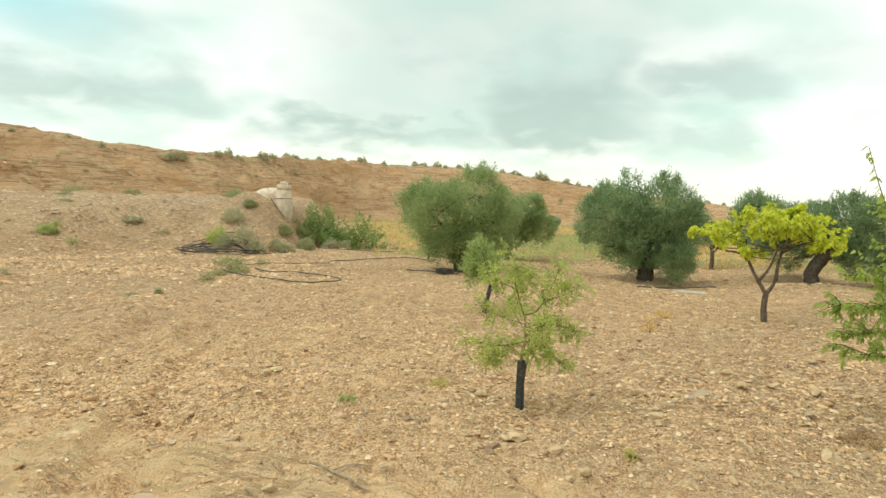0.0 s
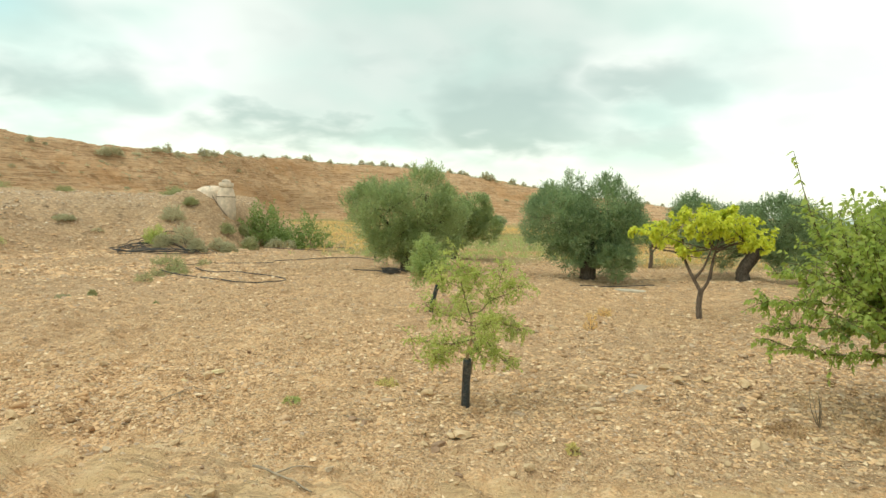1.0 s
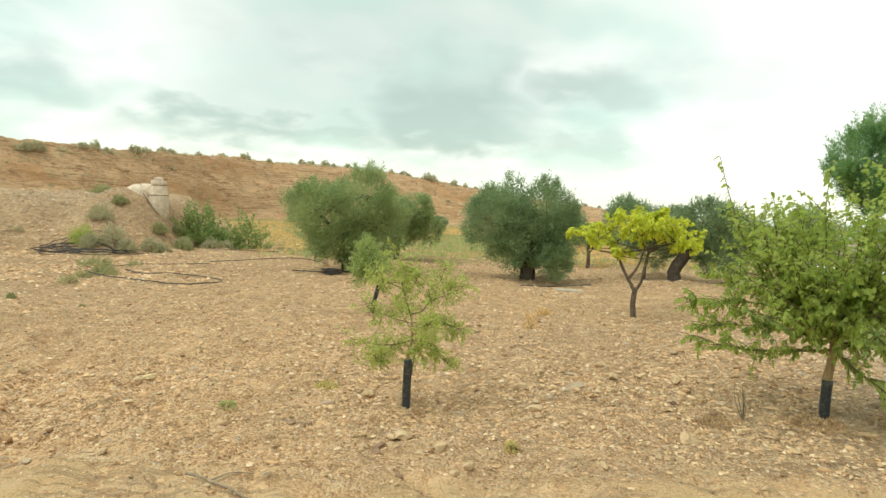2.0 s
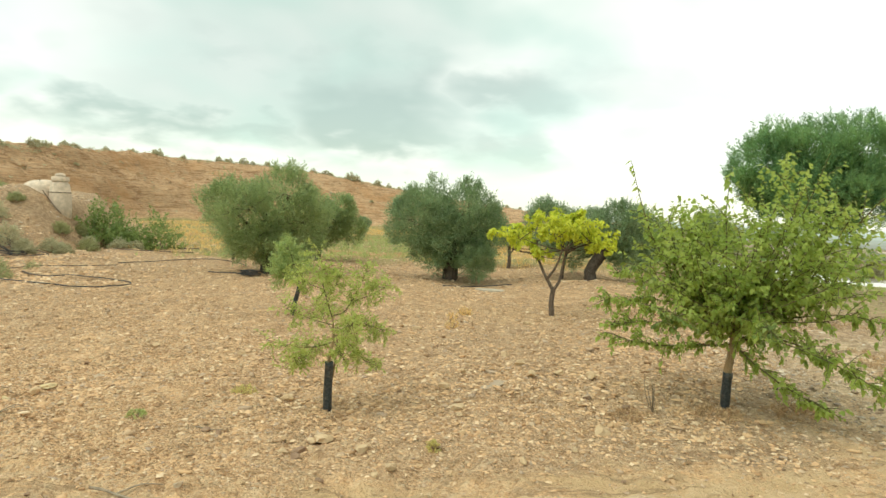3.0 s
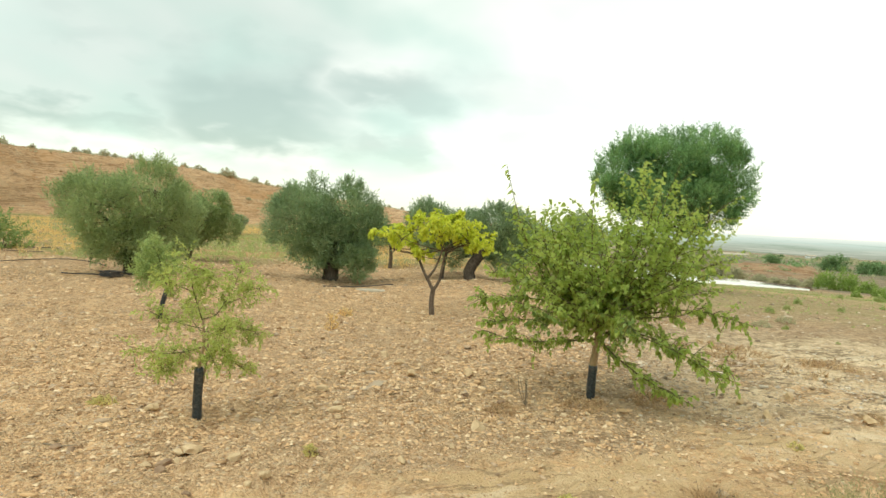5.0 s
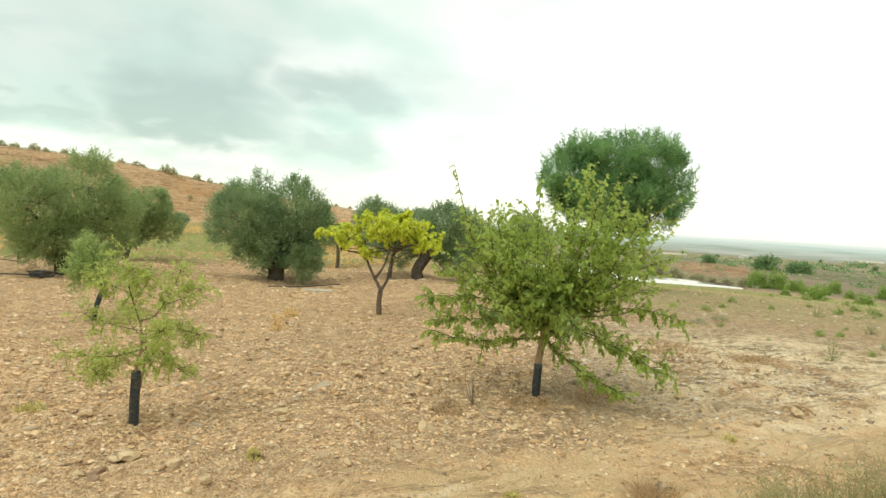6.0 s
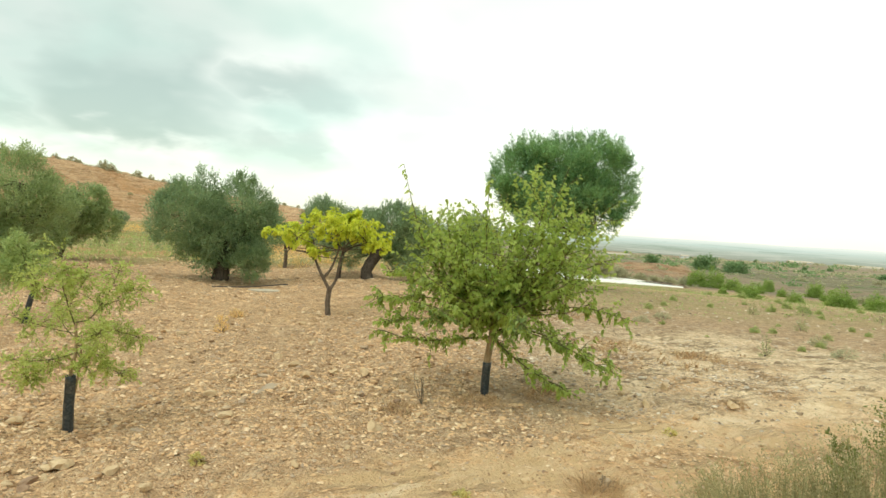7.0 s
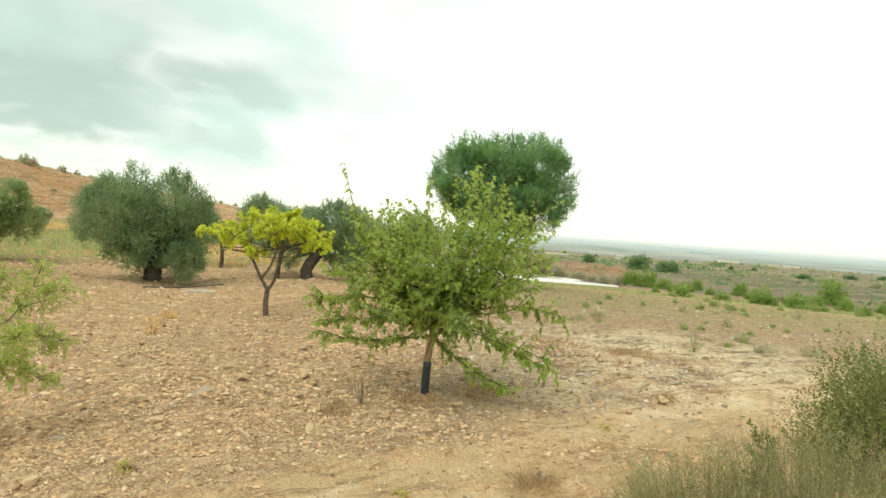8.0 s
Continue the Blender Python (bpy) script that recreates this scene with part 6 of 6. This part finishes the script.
# ---------------------------------------------------------------- beyond the field
def plain_bushes():
    reed = [bush("reed_bush", "bright green reedy bush below the edge of the field", 0, 0, 1.0, 0.8, L_REED, 500 + k, 260, 9, 0.13, 0.022, "reedy bushes", 6, 0.9, 0, "bush", False, 0.5) for k in range(2)]
    dark = [bush("far_tree", "dark round tree out on the plain", 0, 0, 1.0, 0.75, L_PLAIN, 510, 380, 9, 0.075, 0.03, "trees of the plain", 6, 0.3, 0, "tree", False, 0.4)]
    dry = [bush("dry_bush", "dull olive-brown bush on the bank", 0, 0, 1.0, 0.7, L_SCRUB, 520, 220, 9, 0.11, 0.035, "bank bushes", 6, 0.4, 0, "bush", False, 0.4)]
    used = set()

    def put(src, az, d, w, h, label=""):
        a = radians(az)
        x, y = d * math.sin(a), d * math.cos(a)
        s0 = (w * 0.40, w * 0.40, h * 0.78)
        if src.name not in used:
            used.add(src.name)
            src.location, src.scale = (x, y, gz(x, y) - 0.05), s0
            return
        ps = src.scale
        c = copy_thing(src, pose(x, y, gz(x, y) - 0.05, 0, 0, (az * 77) % 360) @ Matrix.Diagonal((s0[0] / ps[0], s0[1] / ps[1], s0[2] / ps[2], 1)))
        if label:
            tagged(c, label)

    for k, row in enumerate([(48.2, 47, 3.4, 2.0), (49.6, 47, 3.6, 2.0), (51.0, 46, 2.8, 1.4), (52.5, 34, 2.3, 1.15), (53.6, 52, 2.2, 1.6), (55.6, 34, 1.9, 0.8), (56.9, 48, 2.8, 1.7), (58.5, 34, 2.7, 1.4), (59.3, 34, 1.8, 0.85),
                             (61.1, 32.5, 2.4, 1.2), (63.4, 48, 4.6, 2.9), (64.3, 37, 2.2, 1.1), (65.6, 34, 1.7, 0.8), (67.5, 37, 2.2, 1.1), (71, 36, 2.4, 1.2), (39.8, 50, 2.2, 1.2), (50.3, 36, 1.2, 0.6), (51.7, 40, 1.5, 0.9), (53.0, 44, 1.7, 1.0), (54.6, 40, 1.3, 0.8), (57.6, 40, 1.2, 0.7), (60.4, 38, 1.2, 0.7), (62.4, 40, 1.8, 1.1), (62.9, 33, 1.2, 0.5), (66.6, 42, 1.6, 1.0), (69, 33, 1.4, 0.7)]):
        put(reed[k % 2], *row)
    for row in [(48.7, 112, 11.0, 4.6), (51.1, 106, 10.5, 3.3), (44.4, 75, 4.4, 2.0), (61.3, 170, 9.0, 2.6), (64.4, 240, 12, 3), (56.0, 240, 5, 2.6), (57.7, 260, 6, 2.4), (47.5, 320, 6, 3), (52.5, 420, 8, 3), (59.5, 520, 10, 3), (45.0, 300, 6, 3), (42.2, 420, 7, 4), (66.5, 300, 12, 3)]:
        put(dark[0], *row)
    for row in [(40.4, 58, 5.0, 2.8), (41.8, 57, 4.0, 1.7), (38.6, 60, 5, 3), (43.6, 56, 3.0, 1.1), (44.8, 52, 3.0, 0.9), (46.0, 50, 2.8, 1.0), (47.2, 48, 2.6, 1.3), (52.0, 52, 2.4, 0.9), (55.0, 44, 1.8, 0.7), (60.0, 44, 2.0, 0.9), (61.8, 42, 2.0, 1.1), (64.2, 60, 3, 1.0), (57.0, 66, 3, 0.8), (53.0, 70, 3, 0.8), (67, 70, 4, 1.0), (47.5, 90, 4, 1.2), (50, 78, 3, 1.0), (55.8, 95, 4, 1.0), (61, 110, 5, 1.2), (66, 120, 6, 1.4)]:
        put(dry[0], *row)


plain_bushes()


def far_house(az, d, w, depth, h, label):
    a = radians(az)
    x, y = d * math.sin(a), d * math.cos(a)
    ob = empty("farm_building", x, y, gz(x, y) - 0.2, label, "building", "farm buildings")
    ob.rotation_euler = (0, 0, -a + 0.3)

    def box(name, x0, x1, y0, y1, z0, z1, mat, parent=None):
        bm = bmesh.new()
        bmesh.ops.create_cube(bm, size=1)
        for v in bm.verts:
            v.co = Vector((x0 if v.co.x < 0 else x1, y0 if v.co.y < 0 else y1, z0 if v.co.z < 0 else z1))
        return piece(name, bm_mesh(name, bm, mat), parent or ob)
    wall = box("wall", -w / 2, w / 2, -depth / 2, depth / 2, 0, h, M_WHITE)
    bm = bmesh.new()
    e = 0.3
    q = [bm.verts.new(p) for p in [(-w / 2 - e, -depth / 2 - e, h), (w / 2 + e, -depth / 2 - e, h), (w / 2 + e, depth / 2 + e, h), (-w / 2 - e, depth / 2 + e, h), (-w / 2 - e, 0, h + depth * 0.18), (w / 2 + e, 0, h + depth * 0.18)]]
    for face in ((0, 1, 5, 4), (2, 3, 4, 5), (0, 4, 3), (1, 2, 5), (3, 2, 1, 0)):
        bm.faces.new([q[i] for i in face])
    piece("roof", bm_mesh("roof", bm, M_SLAB), ob)
    box("door", -0.6, 0.6, -depth / 2 - 0.06, -depth / 2 + 0.02, 0, min(2.0, 0.7 * h), M_SLAB, wall)


far_house(47.0, 420, 5, 3, 1.8, "small white farm building on the plain")
far_house(55.6, 520, 16, 6, 2.4, "long white farm shed far out on the plain")
far_house(59.6, 640, 34, 8, 2.6, "long pale greenhouse far out on the plain")
far_house(41.5, 260, 9, 3, 0.9, "low pale ruined wall on the plain")


def distance():
    """Glowing far side of the plain with painted haze, too far off to shift."""
    az = np.radians(np.linspace(14, 118, 200))
    r, low, high = 900, 1.7 + 900 * math.tan(radians(-1.6)), 1.7 + 900 * math.tan(radians(0.30))
    v, f = [], []
    for k, a in enumerate(az):
        top = high + 1.3 * vnoise(np.array([k * 0.22]), np.array([0.0]), 3)[0]
        v += [(r * math.sin(a), r * math.cos(a), low), (r * math.sin(a), r * math.cos(a), top)]
        if k:
            f.append((2 * k - 2, 2 * k, 2 * k + 1, 2 * k - 1))

    def build(t, p):
        c = coord(t)
        sep = t.put("ShaderNodeSeparateXYZ")
        t.link(c, sep.inputs[0])
        m = t.put("ShaderNodeMapping")
        m.inputs["Scale"].default_value = (0.012, 0.012, 0.42)
        t.link(c, m.inputs[0])
        n = t.noise(m.outputs[0], 1.0, 4.0, 0.6)
        m2 = t.put("ShaderNodeMapping")
        m2.inputs["Scale"].default_value = (0.045, 0.045, 1.3)
        t.link(c, m2.inputs[0])
        n2 = t.noise(m2.outputs[0], 1.0, 3.0, 0.6)
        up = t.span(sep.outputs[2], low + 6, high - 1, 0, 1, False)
        # haze painted into the glow, fading upward to the pale tone of the sky
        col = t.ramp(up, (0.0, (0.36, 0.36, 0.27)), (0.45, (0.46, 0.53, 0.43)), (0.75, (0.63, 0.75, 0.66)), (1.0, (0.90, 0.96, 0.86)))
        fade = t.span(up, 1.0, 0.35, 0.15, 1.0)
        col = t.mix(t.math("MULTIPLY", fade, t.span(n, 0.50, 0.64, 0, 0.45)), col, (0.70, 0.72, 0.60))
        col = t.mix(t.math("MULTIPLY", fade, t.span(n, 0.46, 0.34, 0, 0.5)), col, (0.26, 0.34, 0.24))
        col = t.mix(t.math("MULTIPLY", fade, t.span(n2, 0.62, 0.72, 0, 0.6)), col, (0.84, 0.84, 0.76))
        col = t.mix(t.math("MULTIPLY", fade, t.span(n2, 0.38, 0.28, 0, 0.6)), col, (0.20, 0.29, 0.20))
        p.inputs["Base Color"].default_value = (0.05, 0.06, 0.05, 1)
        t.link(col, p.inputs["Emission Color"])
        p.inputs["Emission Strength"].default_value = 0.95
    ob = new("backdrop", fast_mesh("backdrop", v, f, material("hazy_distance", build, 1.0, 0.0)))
    tagged(ob, "glowing blue-green far side of the plain, haze painted in", "backdrop", "", "structure")


distance()


# ---------------------------------------------------------------- grass and stones
def blades(name, label, pts, h, leaf, seed, per=7, lean=0.45):
    rng = np.random.default_rng(seed)
    n = len(pts)
    z = terrain(pts[:, 0], pts[:, 1])[0]
    base = np.repeat(np.column_stack([pts, z - 0.01]), per, 0)
    base[:, :2] += rng.normal(size=(n * per, 2)) * h * 0.3
    way = unit(rng.normal(size=(n * per, 3)) * lean + np.array([0, 0, 1.0]))
    way[:, 2] = np.abs(way[:, 2])
    k = 0.5 + rng.random(n * per)
    ob = new(name, Geo().add(*leaves(base, way, h * k, 0.022 + 0.08 * max(h - 0.2, 0), rng)).mesh(name, leaf))
    return tagged(ob, label, "grass", "", "stuff")


def grasses():
    rng = np.random.default_rng(95)
    p = np.column_stack([rng.uniform(-22, 18, 16000), rng.uniform(20, 62, 16000)])
    g = terrain(p[:, 0], p[:, 1])[1]["grass"]
    p = p[rng.random(16000) < g * (0.25 + 1.2 * np.clip(vnoise(p[:, 0] * 0.3, p[:, 1] * 0.3, 4) + 0.4, 0, 1))]
    cut = vnoise(p[:, 0] * 0.12, p[:, 1] * 0.12, 9) > -0.02
    blades("dry_grass", "orange-straw dry grass behind the olive trees", p[cut], 0.20, L_DRYGRASS, 1)
    blades("green_grass", "patchy green grass behind the olive trees", p[~cut], 0.18, L_GRASS, 2)
    a, d = np.radians(rng.uniform(33, 74, 9000)), rng.uniform(15, 38, 9000)
    p = np.column_stack([d * np.sin(a), d * np.cos(a)])
    g = terrain(p[:, 0], p[:, 1])[1]["meadow"] ** 2
    p = p[rng.random(9000) < g * (0.2 + 1.3 * np.clip(vnoise(p[:, 0] * 0.35, p[:, 1] * 0.35, 14) + 0.3, 0, 1))]
    blades("short_grass", "short yellow-green grass on the bare field", p, 0.05, L_GRASS, 3, 6)


grasses()


def slope_litter():
    """Rocks and scrub tufts too many to count on the earth slope."""
    rng = np.random.default_rng(99)
    n = 5000
    az = rng.uniform(-54, 16, n)
    fo, cr = curve(az, HILL_AZ, HILL_FOOT), curve(az, HILL_AZ, HILL_CREST)
    r = fo + (cr - fo) * rng.uniform(-0.05, 0.98, n)
    x, y = r * np.sin(np.radians(az)), r * np.cos(np.radians(az))
    z = terrain(x, y)[0]
    ov = np.array([(1, 0, 0), (-1, 0, 0), (0, 1, 0), (0, -1, 0), (0, 0, 1), (0, 0, -1)], float)
    of = np.array([(0, 2, 4), (2, 1, 4), (1, 3, 4), (3, 0, 4), (2, 0, 5), (1, 2, 5), (3, 1, 5), (0, 3, 5)])
    s = 0.0006 * r * np.exp(rng.normal(size=n) * 0.45)
    v = ov[None] * s[:, None, None] * np.array([1.5, 1.5, 0.7]) * (1 + 0.35 * rng.normal(size=(n, 6, 1))) + np.stack([x, y, z + 0.1 * s], 1)[:, None]
    ob = new("slope_rubble", fast_mesh("slope_rubble", v.reshape(-1, 3), (of[None] + 6 * np.arange(n)[:, None, None]).reshape(-1, 3), M_PEBBLE))
    tagged(ob, "loose stones on the red earth slope", "rubble", "", "stuff")
    a = rng.uniform(-47, 13, 700)
    r = curve(a, HILL_AZ, HILL_CREST) - 1.2 * rng.random(700)
    blades("crest_scrub", "thin dark fringe of scrub along the crest", np.column_stack([r * np.sin(np.radians(a)), r * np.cos(np.radians(a))])[a > -33], 0.30, L_RIDGE, 8, 14, 0.8)
    k = rng.random(n) < 0.03
    blades("slope_scrub", "dry low scrub tufts on the red earth slope", np.column_stack([x, y])[k], 0.22, L_RIDGE, 5, 34, 0.9)


slope_litter()


def field_litter():
    """Scrub of the plain, and dead weeds on the pale soil of the field."""
    rng = np.random.default_rng(103)
    n = 4200
    a, d = np.radians(rng.uniform(35, 76, n)), 46 * (420 / 46) ** rng.random(n)
    x, y = d * np.sin(a), d * np.cos(a)
    k = vnoise(x * 0.03, y * 0.03, 17) + 0.25 * rng.normal(size=n) > 0.0
    x, y, d = x[k], y[k], d[k]
    per = 14
    z = terrain(x, y)[0]
    base = np.repeat(np.column_stack([x, y, z - 0.02]), per, 0)
    s = np.repeat(0.0023 * d * np.exp(0.4 * rng.normal(size=len(d))), per)
    base[:, :2] += rng.normal(size=(len(base), 2)) * s[:, None] * 0.5
    way = unit(rng.normal(size=base.shape) * 0.7 + np.array([0, 0, 0.8]))
    ob = new("plain_scrub", Geo().add(*leaves(base, way, s, s * 0.45, rng)).mesh("plain_scrub", L_SCRUB))
    tagged(ob, "scattered low scrub over the plain", "scrub", "", "stuff")
    n = 420
    a, d = np.radians(rng.uniform(36, 76, n)), 62 * (430 / 75) ** rng.random(n)
    x, y = d * np.sin(a), d * np.cos(a)
    base = np.repeat(np.column_stack([x, y, terrain(x, y)[0] - 0.02]), 40, 0)
    s = np.repeat(0.0026 * d * np.exp(0.5 * rng.normal(size=n)), 40)
    base += rng.normal(size=base.shape) * s[:, None] * np.array([1.0, 1.0, 0.16])
    base[:, 2] += 0.2 * s
    way = unit(rng.normal(size=base.shape) + np.array([0, 0, 0.6]))
    ob = new("plain_shrubs", Geo().add(*leaves(base, way, s * 0.6, s * 0.35, rng)).mesh("plain_shrubs", L_PLAIN))
    tagged(ob, "small dark green shrubs dotted over the plain", "shrubs", "", "stuff")
    n = 900
    x, y = rng.uniform(4.6, 10.5, n), rng.uniform(4.2, 13, n)
    k = fbm(x * 0.45, y * 0.45, 3, 18) > 0.12
    blades("dead_weeds", "brown dead weeds strewn on pale soil", np.column_stack([x, y])[k], 0.07, L_WEED, 6, 8, 1.6)


field_litter()


def icosphere_points():
    bm = bmesh.new()
    bmesh.ops.create_icosphere(bm, subdivisions=1, radius=1)
    bm.verts.ensure_lookup_table()
    v = np.array([q.co[:] for q in bm.verts])
    f = np.array([[q.index for q in face.verts] for face in bm.faces])
    bm.free()
    return v, f


def gravel():
    rng = np.random.default_rng(97)
    iv, jf = icosphere_points()
    ov = np.array([(1, 0, 0), (-1, 0, 0), (0, 1, 0), (0, -1, 0), (0, 0, 1), (0, 0, -1)], float)
    of = np.array([(0, 2, 4), (2, 1, 4), (1, 3, 4), (3, 0, 4), (2, 0, 5), (1, 2, 5), (3, 1, 5), (0, 3, 5)])

    pv = np.array([(1, 0.2, -0.3), (-0.2, 1, -0.3), (-1, -0.2, -0.3), (0.2, -1, -0.3), (0.5, 0.15, 0.9), (-0.5, -0.1, 0.8)], float)
    pf = np.array([(0, 1, 4), (1, 5, 4), (1, 2, 5), (2, 3, 5), (3, 4, 5), (3, 0, 4)])

    def scatter(n, near, far, power, shape, faces, r_mid, r_spread, r_max, label, name, a0=-58, a1=80):
        d = near * (far / near) ** (rng.random(n) ** power)
        a = np.radians(rng.uniform(a0, a1, n))
        x, y = d * np.sin(a), d * np.cos(a)
        z, zone = terrain(x, y)
        patch = np.clip(0.55 + 1.3 * fbm(x * 0.55, y * 0.55, 3, 101), 0.34, 1)
        keep = rng.random(n) < patch * (1 - 0.72 * zone["track"]) * (1 - 0.15 * zone["chalk"]) * (1 - 0.6 * zone["grass"]) * (1 - 0.92 * np.clip(1.5 * zone["meadow"], 0, 1)) * (1 - 0.75 * sstep(30, 42, np.degrees(a)) * sstep(8, 11, d))
        x, y, z, a, d = x[keep], y[keep], z[keep], a[keep], d[keep]
        pale = np.maximum(zone["mound"], zone["chalk"])[keep] + sstep(26, 40, np.degrees(a)) * sstep(5.5, 8, d) > rng.random(len(x))
        n = len(x)
        r = np.minimum(r_mid * np.exp(rng.normal(size=n) * r_spread), r_max)
        r = r * np.clip(np.hypot(x, y) / (0.5 * far), 0.46, 1.0)
        s = np.stack([r * (0.8 + 1.0 * rng.random(n)), r * (0.6 + 0.5 * rng.random(n)), r * (0.3 + 0.35 * rng.random(n))], 1)
        b = rng.random(n) * 6.283
        v = shape[None] * s[:, None] * (1 + 0.3 * rng.normal(size=(n, len(shape), 1)))
        c, q = np.cos(b)[:, None], np.sin(b)[:, None]
        v = np.stack([v[..., 0] * c - v[..., 1] * q + x[:, None], v[..., 0] * q + v[..., 1] * c + y[:, None], v[..., 2] + (z + s[:, 2] * 0.25)[:, None]], -1)
        for part, mat, words in ((~pale, M_PEBBLE, label), (pale, M_PEBBLE_PALE, label.replace("tan", "pale"))):
            m = int(part.sum())
            f = faces[None] + (np.arange(m) * len(shape))[:, None, None]
            tagged(new(name, fast_mesh(name, v[part].reshape(-1, 3), f.reshape(-1, 3), mat, False)), words, "gravel", "", "stuff")

    scatter(150000, 2.6, 13, 0.85, pv, pf, 0.0113, 0.5, 0.031, "small angular tan pebbles strewn over the soil", "gravel")
    scatter(190000, 4.5, 34, 0.62, pv, pf, 0.020, 0.5, 0.055, "coarse tan rubble strewn over the field and the mound", "rubble")
    scatter(18000, 14, 34, 0.9, pv, pf, 0.026, 0.5, 0.09, "broken tan stones on the gravel mound", "mound_rubble", -52, -22)
    scatter(5000, 2.6, 12, 0.9, iv, jf, 0.018, 0.42, 0.044, "fist-sized tan and grey stones strewn over the soil", "cobbles")


gravel()


def stone(x, y, r, flat, mat, seed, label):
    rng = np.random.default_rng(seed)
    bm = bmesh.new()
    bmesh.ops.create_icosphere(bm, subdivisions=2, radius=1)
    k = np.array([1.15 + 0.2 * rng.random(), 0.8 + 0.2 * rng.random(), flat]) * r
    off = Vector((seed * 1.7, 0, 0))
    cuts = [(Vector(unit(rng.normal(size=3))), 0.5 + 0.3 * rng.random()) for _ in range(7)]
    for v in bm.verts:
        for n, d in cuts:
            v.co -= n * max(0.0, v.co.dot(n) - d)
        q = v.co * (1 + 0.35 * noise.noise(v.co * 1.3 + off) + 0.12 * noise.noise(v.co * 3.4 + off))
        v.co = Vector((q.x * k[0], q.y * k[1], q.z * k[2]))
    ob = new("stone", bm_mesh("stone", bm, mat, False))
    ob.location, ob.rotation_euler = (x, y, gz(x, y) + k[2] * 0.5), (0.1 * rng.normal(), 0.1 * rng.normal(), rng.random() * 6.28)
    tagged(ob, label, "stone", "larger stones")


stone(1.22, 6.25, 0.15, 0.02, M_STONE_DARK, 7, "flat grey stone lying flush with the soil")
T, G, B = "tan fieldstone lying on the soil", "grey fieldstone lying on the soil", "brown fieldstone lying on the soil"
for k, (x, y, r) in enumerate([(-0.33, 4.6, 0.056), (-0.42, 4.59, 0.036), (-0.04, 4.36, 0.041), (0.02, 4.29, 0.022), (0.99, 6.7, 0.046), (2.08, 6.71, 0.055), (1.9, 4.85, 0.067), (1.67, 6.9, 0.055), (-2.02, 6.46, 0.041), (1.61, 7.47, 0.052), (0.78, 5.5, 0.062), (-0.79, 5.9, 0.05), (-2.95, 5.72, 0.05), (-3.73, 4.22, 0.044), (-2.84, 2.96, 0.028), (2.35, 6.49, 0.065), (1.68, 6.42, 0.051), (0.72, 6.08, 0.047), (0.61, 8.94, 0.054), (-1.49, 7.22, 0.045), (2.46, 9.91, 0.052), (-2.56, 7.56, 0.041), (0.05, 3.91, 0.027), (4.73, 4.68, 0.051), (5.55, 4.32, 0.061), (2.48, 3.44, 0.036), (1.91, 4.91, 0.036), (1.06, 4.08, 0.032), (4.81, 5.11, 0.049), (2.6, 4.57, 0.036), (2.43, 5.13, 0.039), (5.43, 5.12, 0.058)]):
    stone(x, y, r * 1.1, 0.78, M_STONE_TAN, 84 + k, T)
for k, (x, y, r) in enumerate([(-2.39, 3.16, 0.062), (-2.69, 3.83, 0.036), (0.49, 4.37, 0.034), (0.07, 5.01, 0.026), (-1.07, 3.64, 0.032), (-2.71, 6.44, 0.048), (2.96, 3.2, 0.052)]):
    stone(x, y, r, 0.55, M_STONE_GREY, 71 + k, G)
for k, (x, y, r) in enumerate([(-0.5, 4.44, 0.046), (-0.49, 4.23, 0.033), (-1.13, 4.76, 0.033), (-1.26, 4.92, 0.035), (2.1, 5.82, 0.034), (2.4, 5.59, 0.04), (1.86, 6.0, 0.03)]):
    stone(x, y, r * 1.05, 0.75, M_STONE_BROWN, 66 + k, B)
for k, (x, y, r) in enumerate([(-2.92, 5.91, 0.057), (-3.07, 5.51, 0.032)]):
    stone(x, y, r, 0.5, M_STONE_YELLOW, 89 + k, "flat yellow stone tilted on the soil")


def loose_stones():
    """Single stones of the open soil, a few shapes used over and over."""
    rng = np.random.default_rng(131)
    shapes = []
    for k in range(9):
        bm = bmesh.new()
        bmesh.ops.create_icosphere(bm, subdivisions=2, radius=1)
        size = (1.1 + 0.3 * rng.random(), 0.75 + 0.25 * rng.random(), 0.5 + 0.25 * rng.random())
        cuts = [(Vector(unit(rng.normal(size=3))), 0.45 + 0.35 * rng.random()) for _ in range(8)]
        for v in bm.verts:
            for n, d in cuts:
                v.co -= n * max(0.0, v.co.dot(n) - d)
            q = v.co * (1 + 0.25 * noise.noise(v.co * 1.4 + Vector((k * 2.3, 0, 0))))
            v.co = Vector((q.x * size[0], q.y * size[1], q.z * size[2]))
        shapes.append(bm_mesh("stone", bm, (M_STONE_TAN, M_STONE_TAN, M_STONE_WARM, M_STONE_WARM, M_STONE_BROWN)[k % 5], False))
    for k in range(230):
        d, a = 2.9 * (9.5 / 2.9) ** (rng.random() ** 0.8), radians(rng.uniform(-46, 50))
        x, y = d * math.sin(a), d * math.cos(a)
        r = min(0.024 * math.exp(0.35 * rng.normal()), 0.05)
        i = int(rng.integers(9))
        ob = new("stone", shapes[i])
        ob.location, ob.scale = (x, y, gz(x, y) + 0.22 * r), (r, r, r)
        ob.rotation_euler = (0.25 * rng.normal(), 0.25 * rng.normal(), 6.283 * rng.random())
        tagged(ob, ("small tan stone half sunk in the soil", "small tan stone half sunk in the soil", "small ochre stone half sunk in the soil", "small ochre stone half sunk in the soil", "small brown stone half sunk in the soil")[i % 5], "stone", "loose stones")


loose_stones()
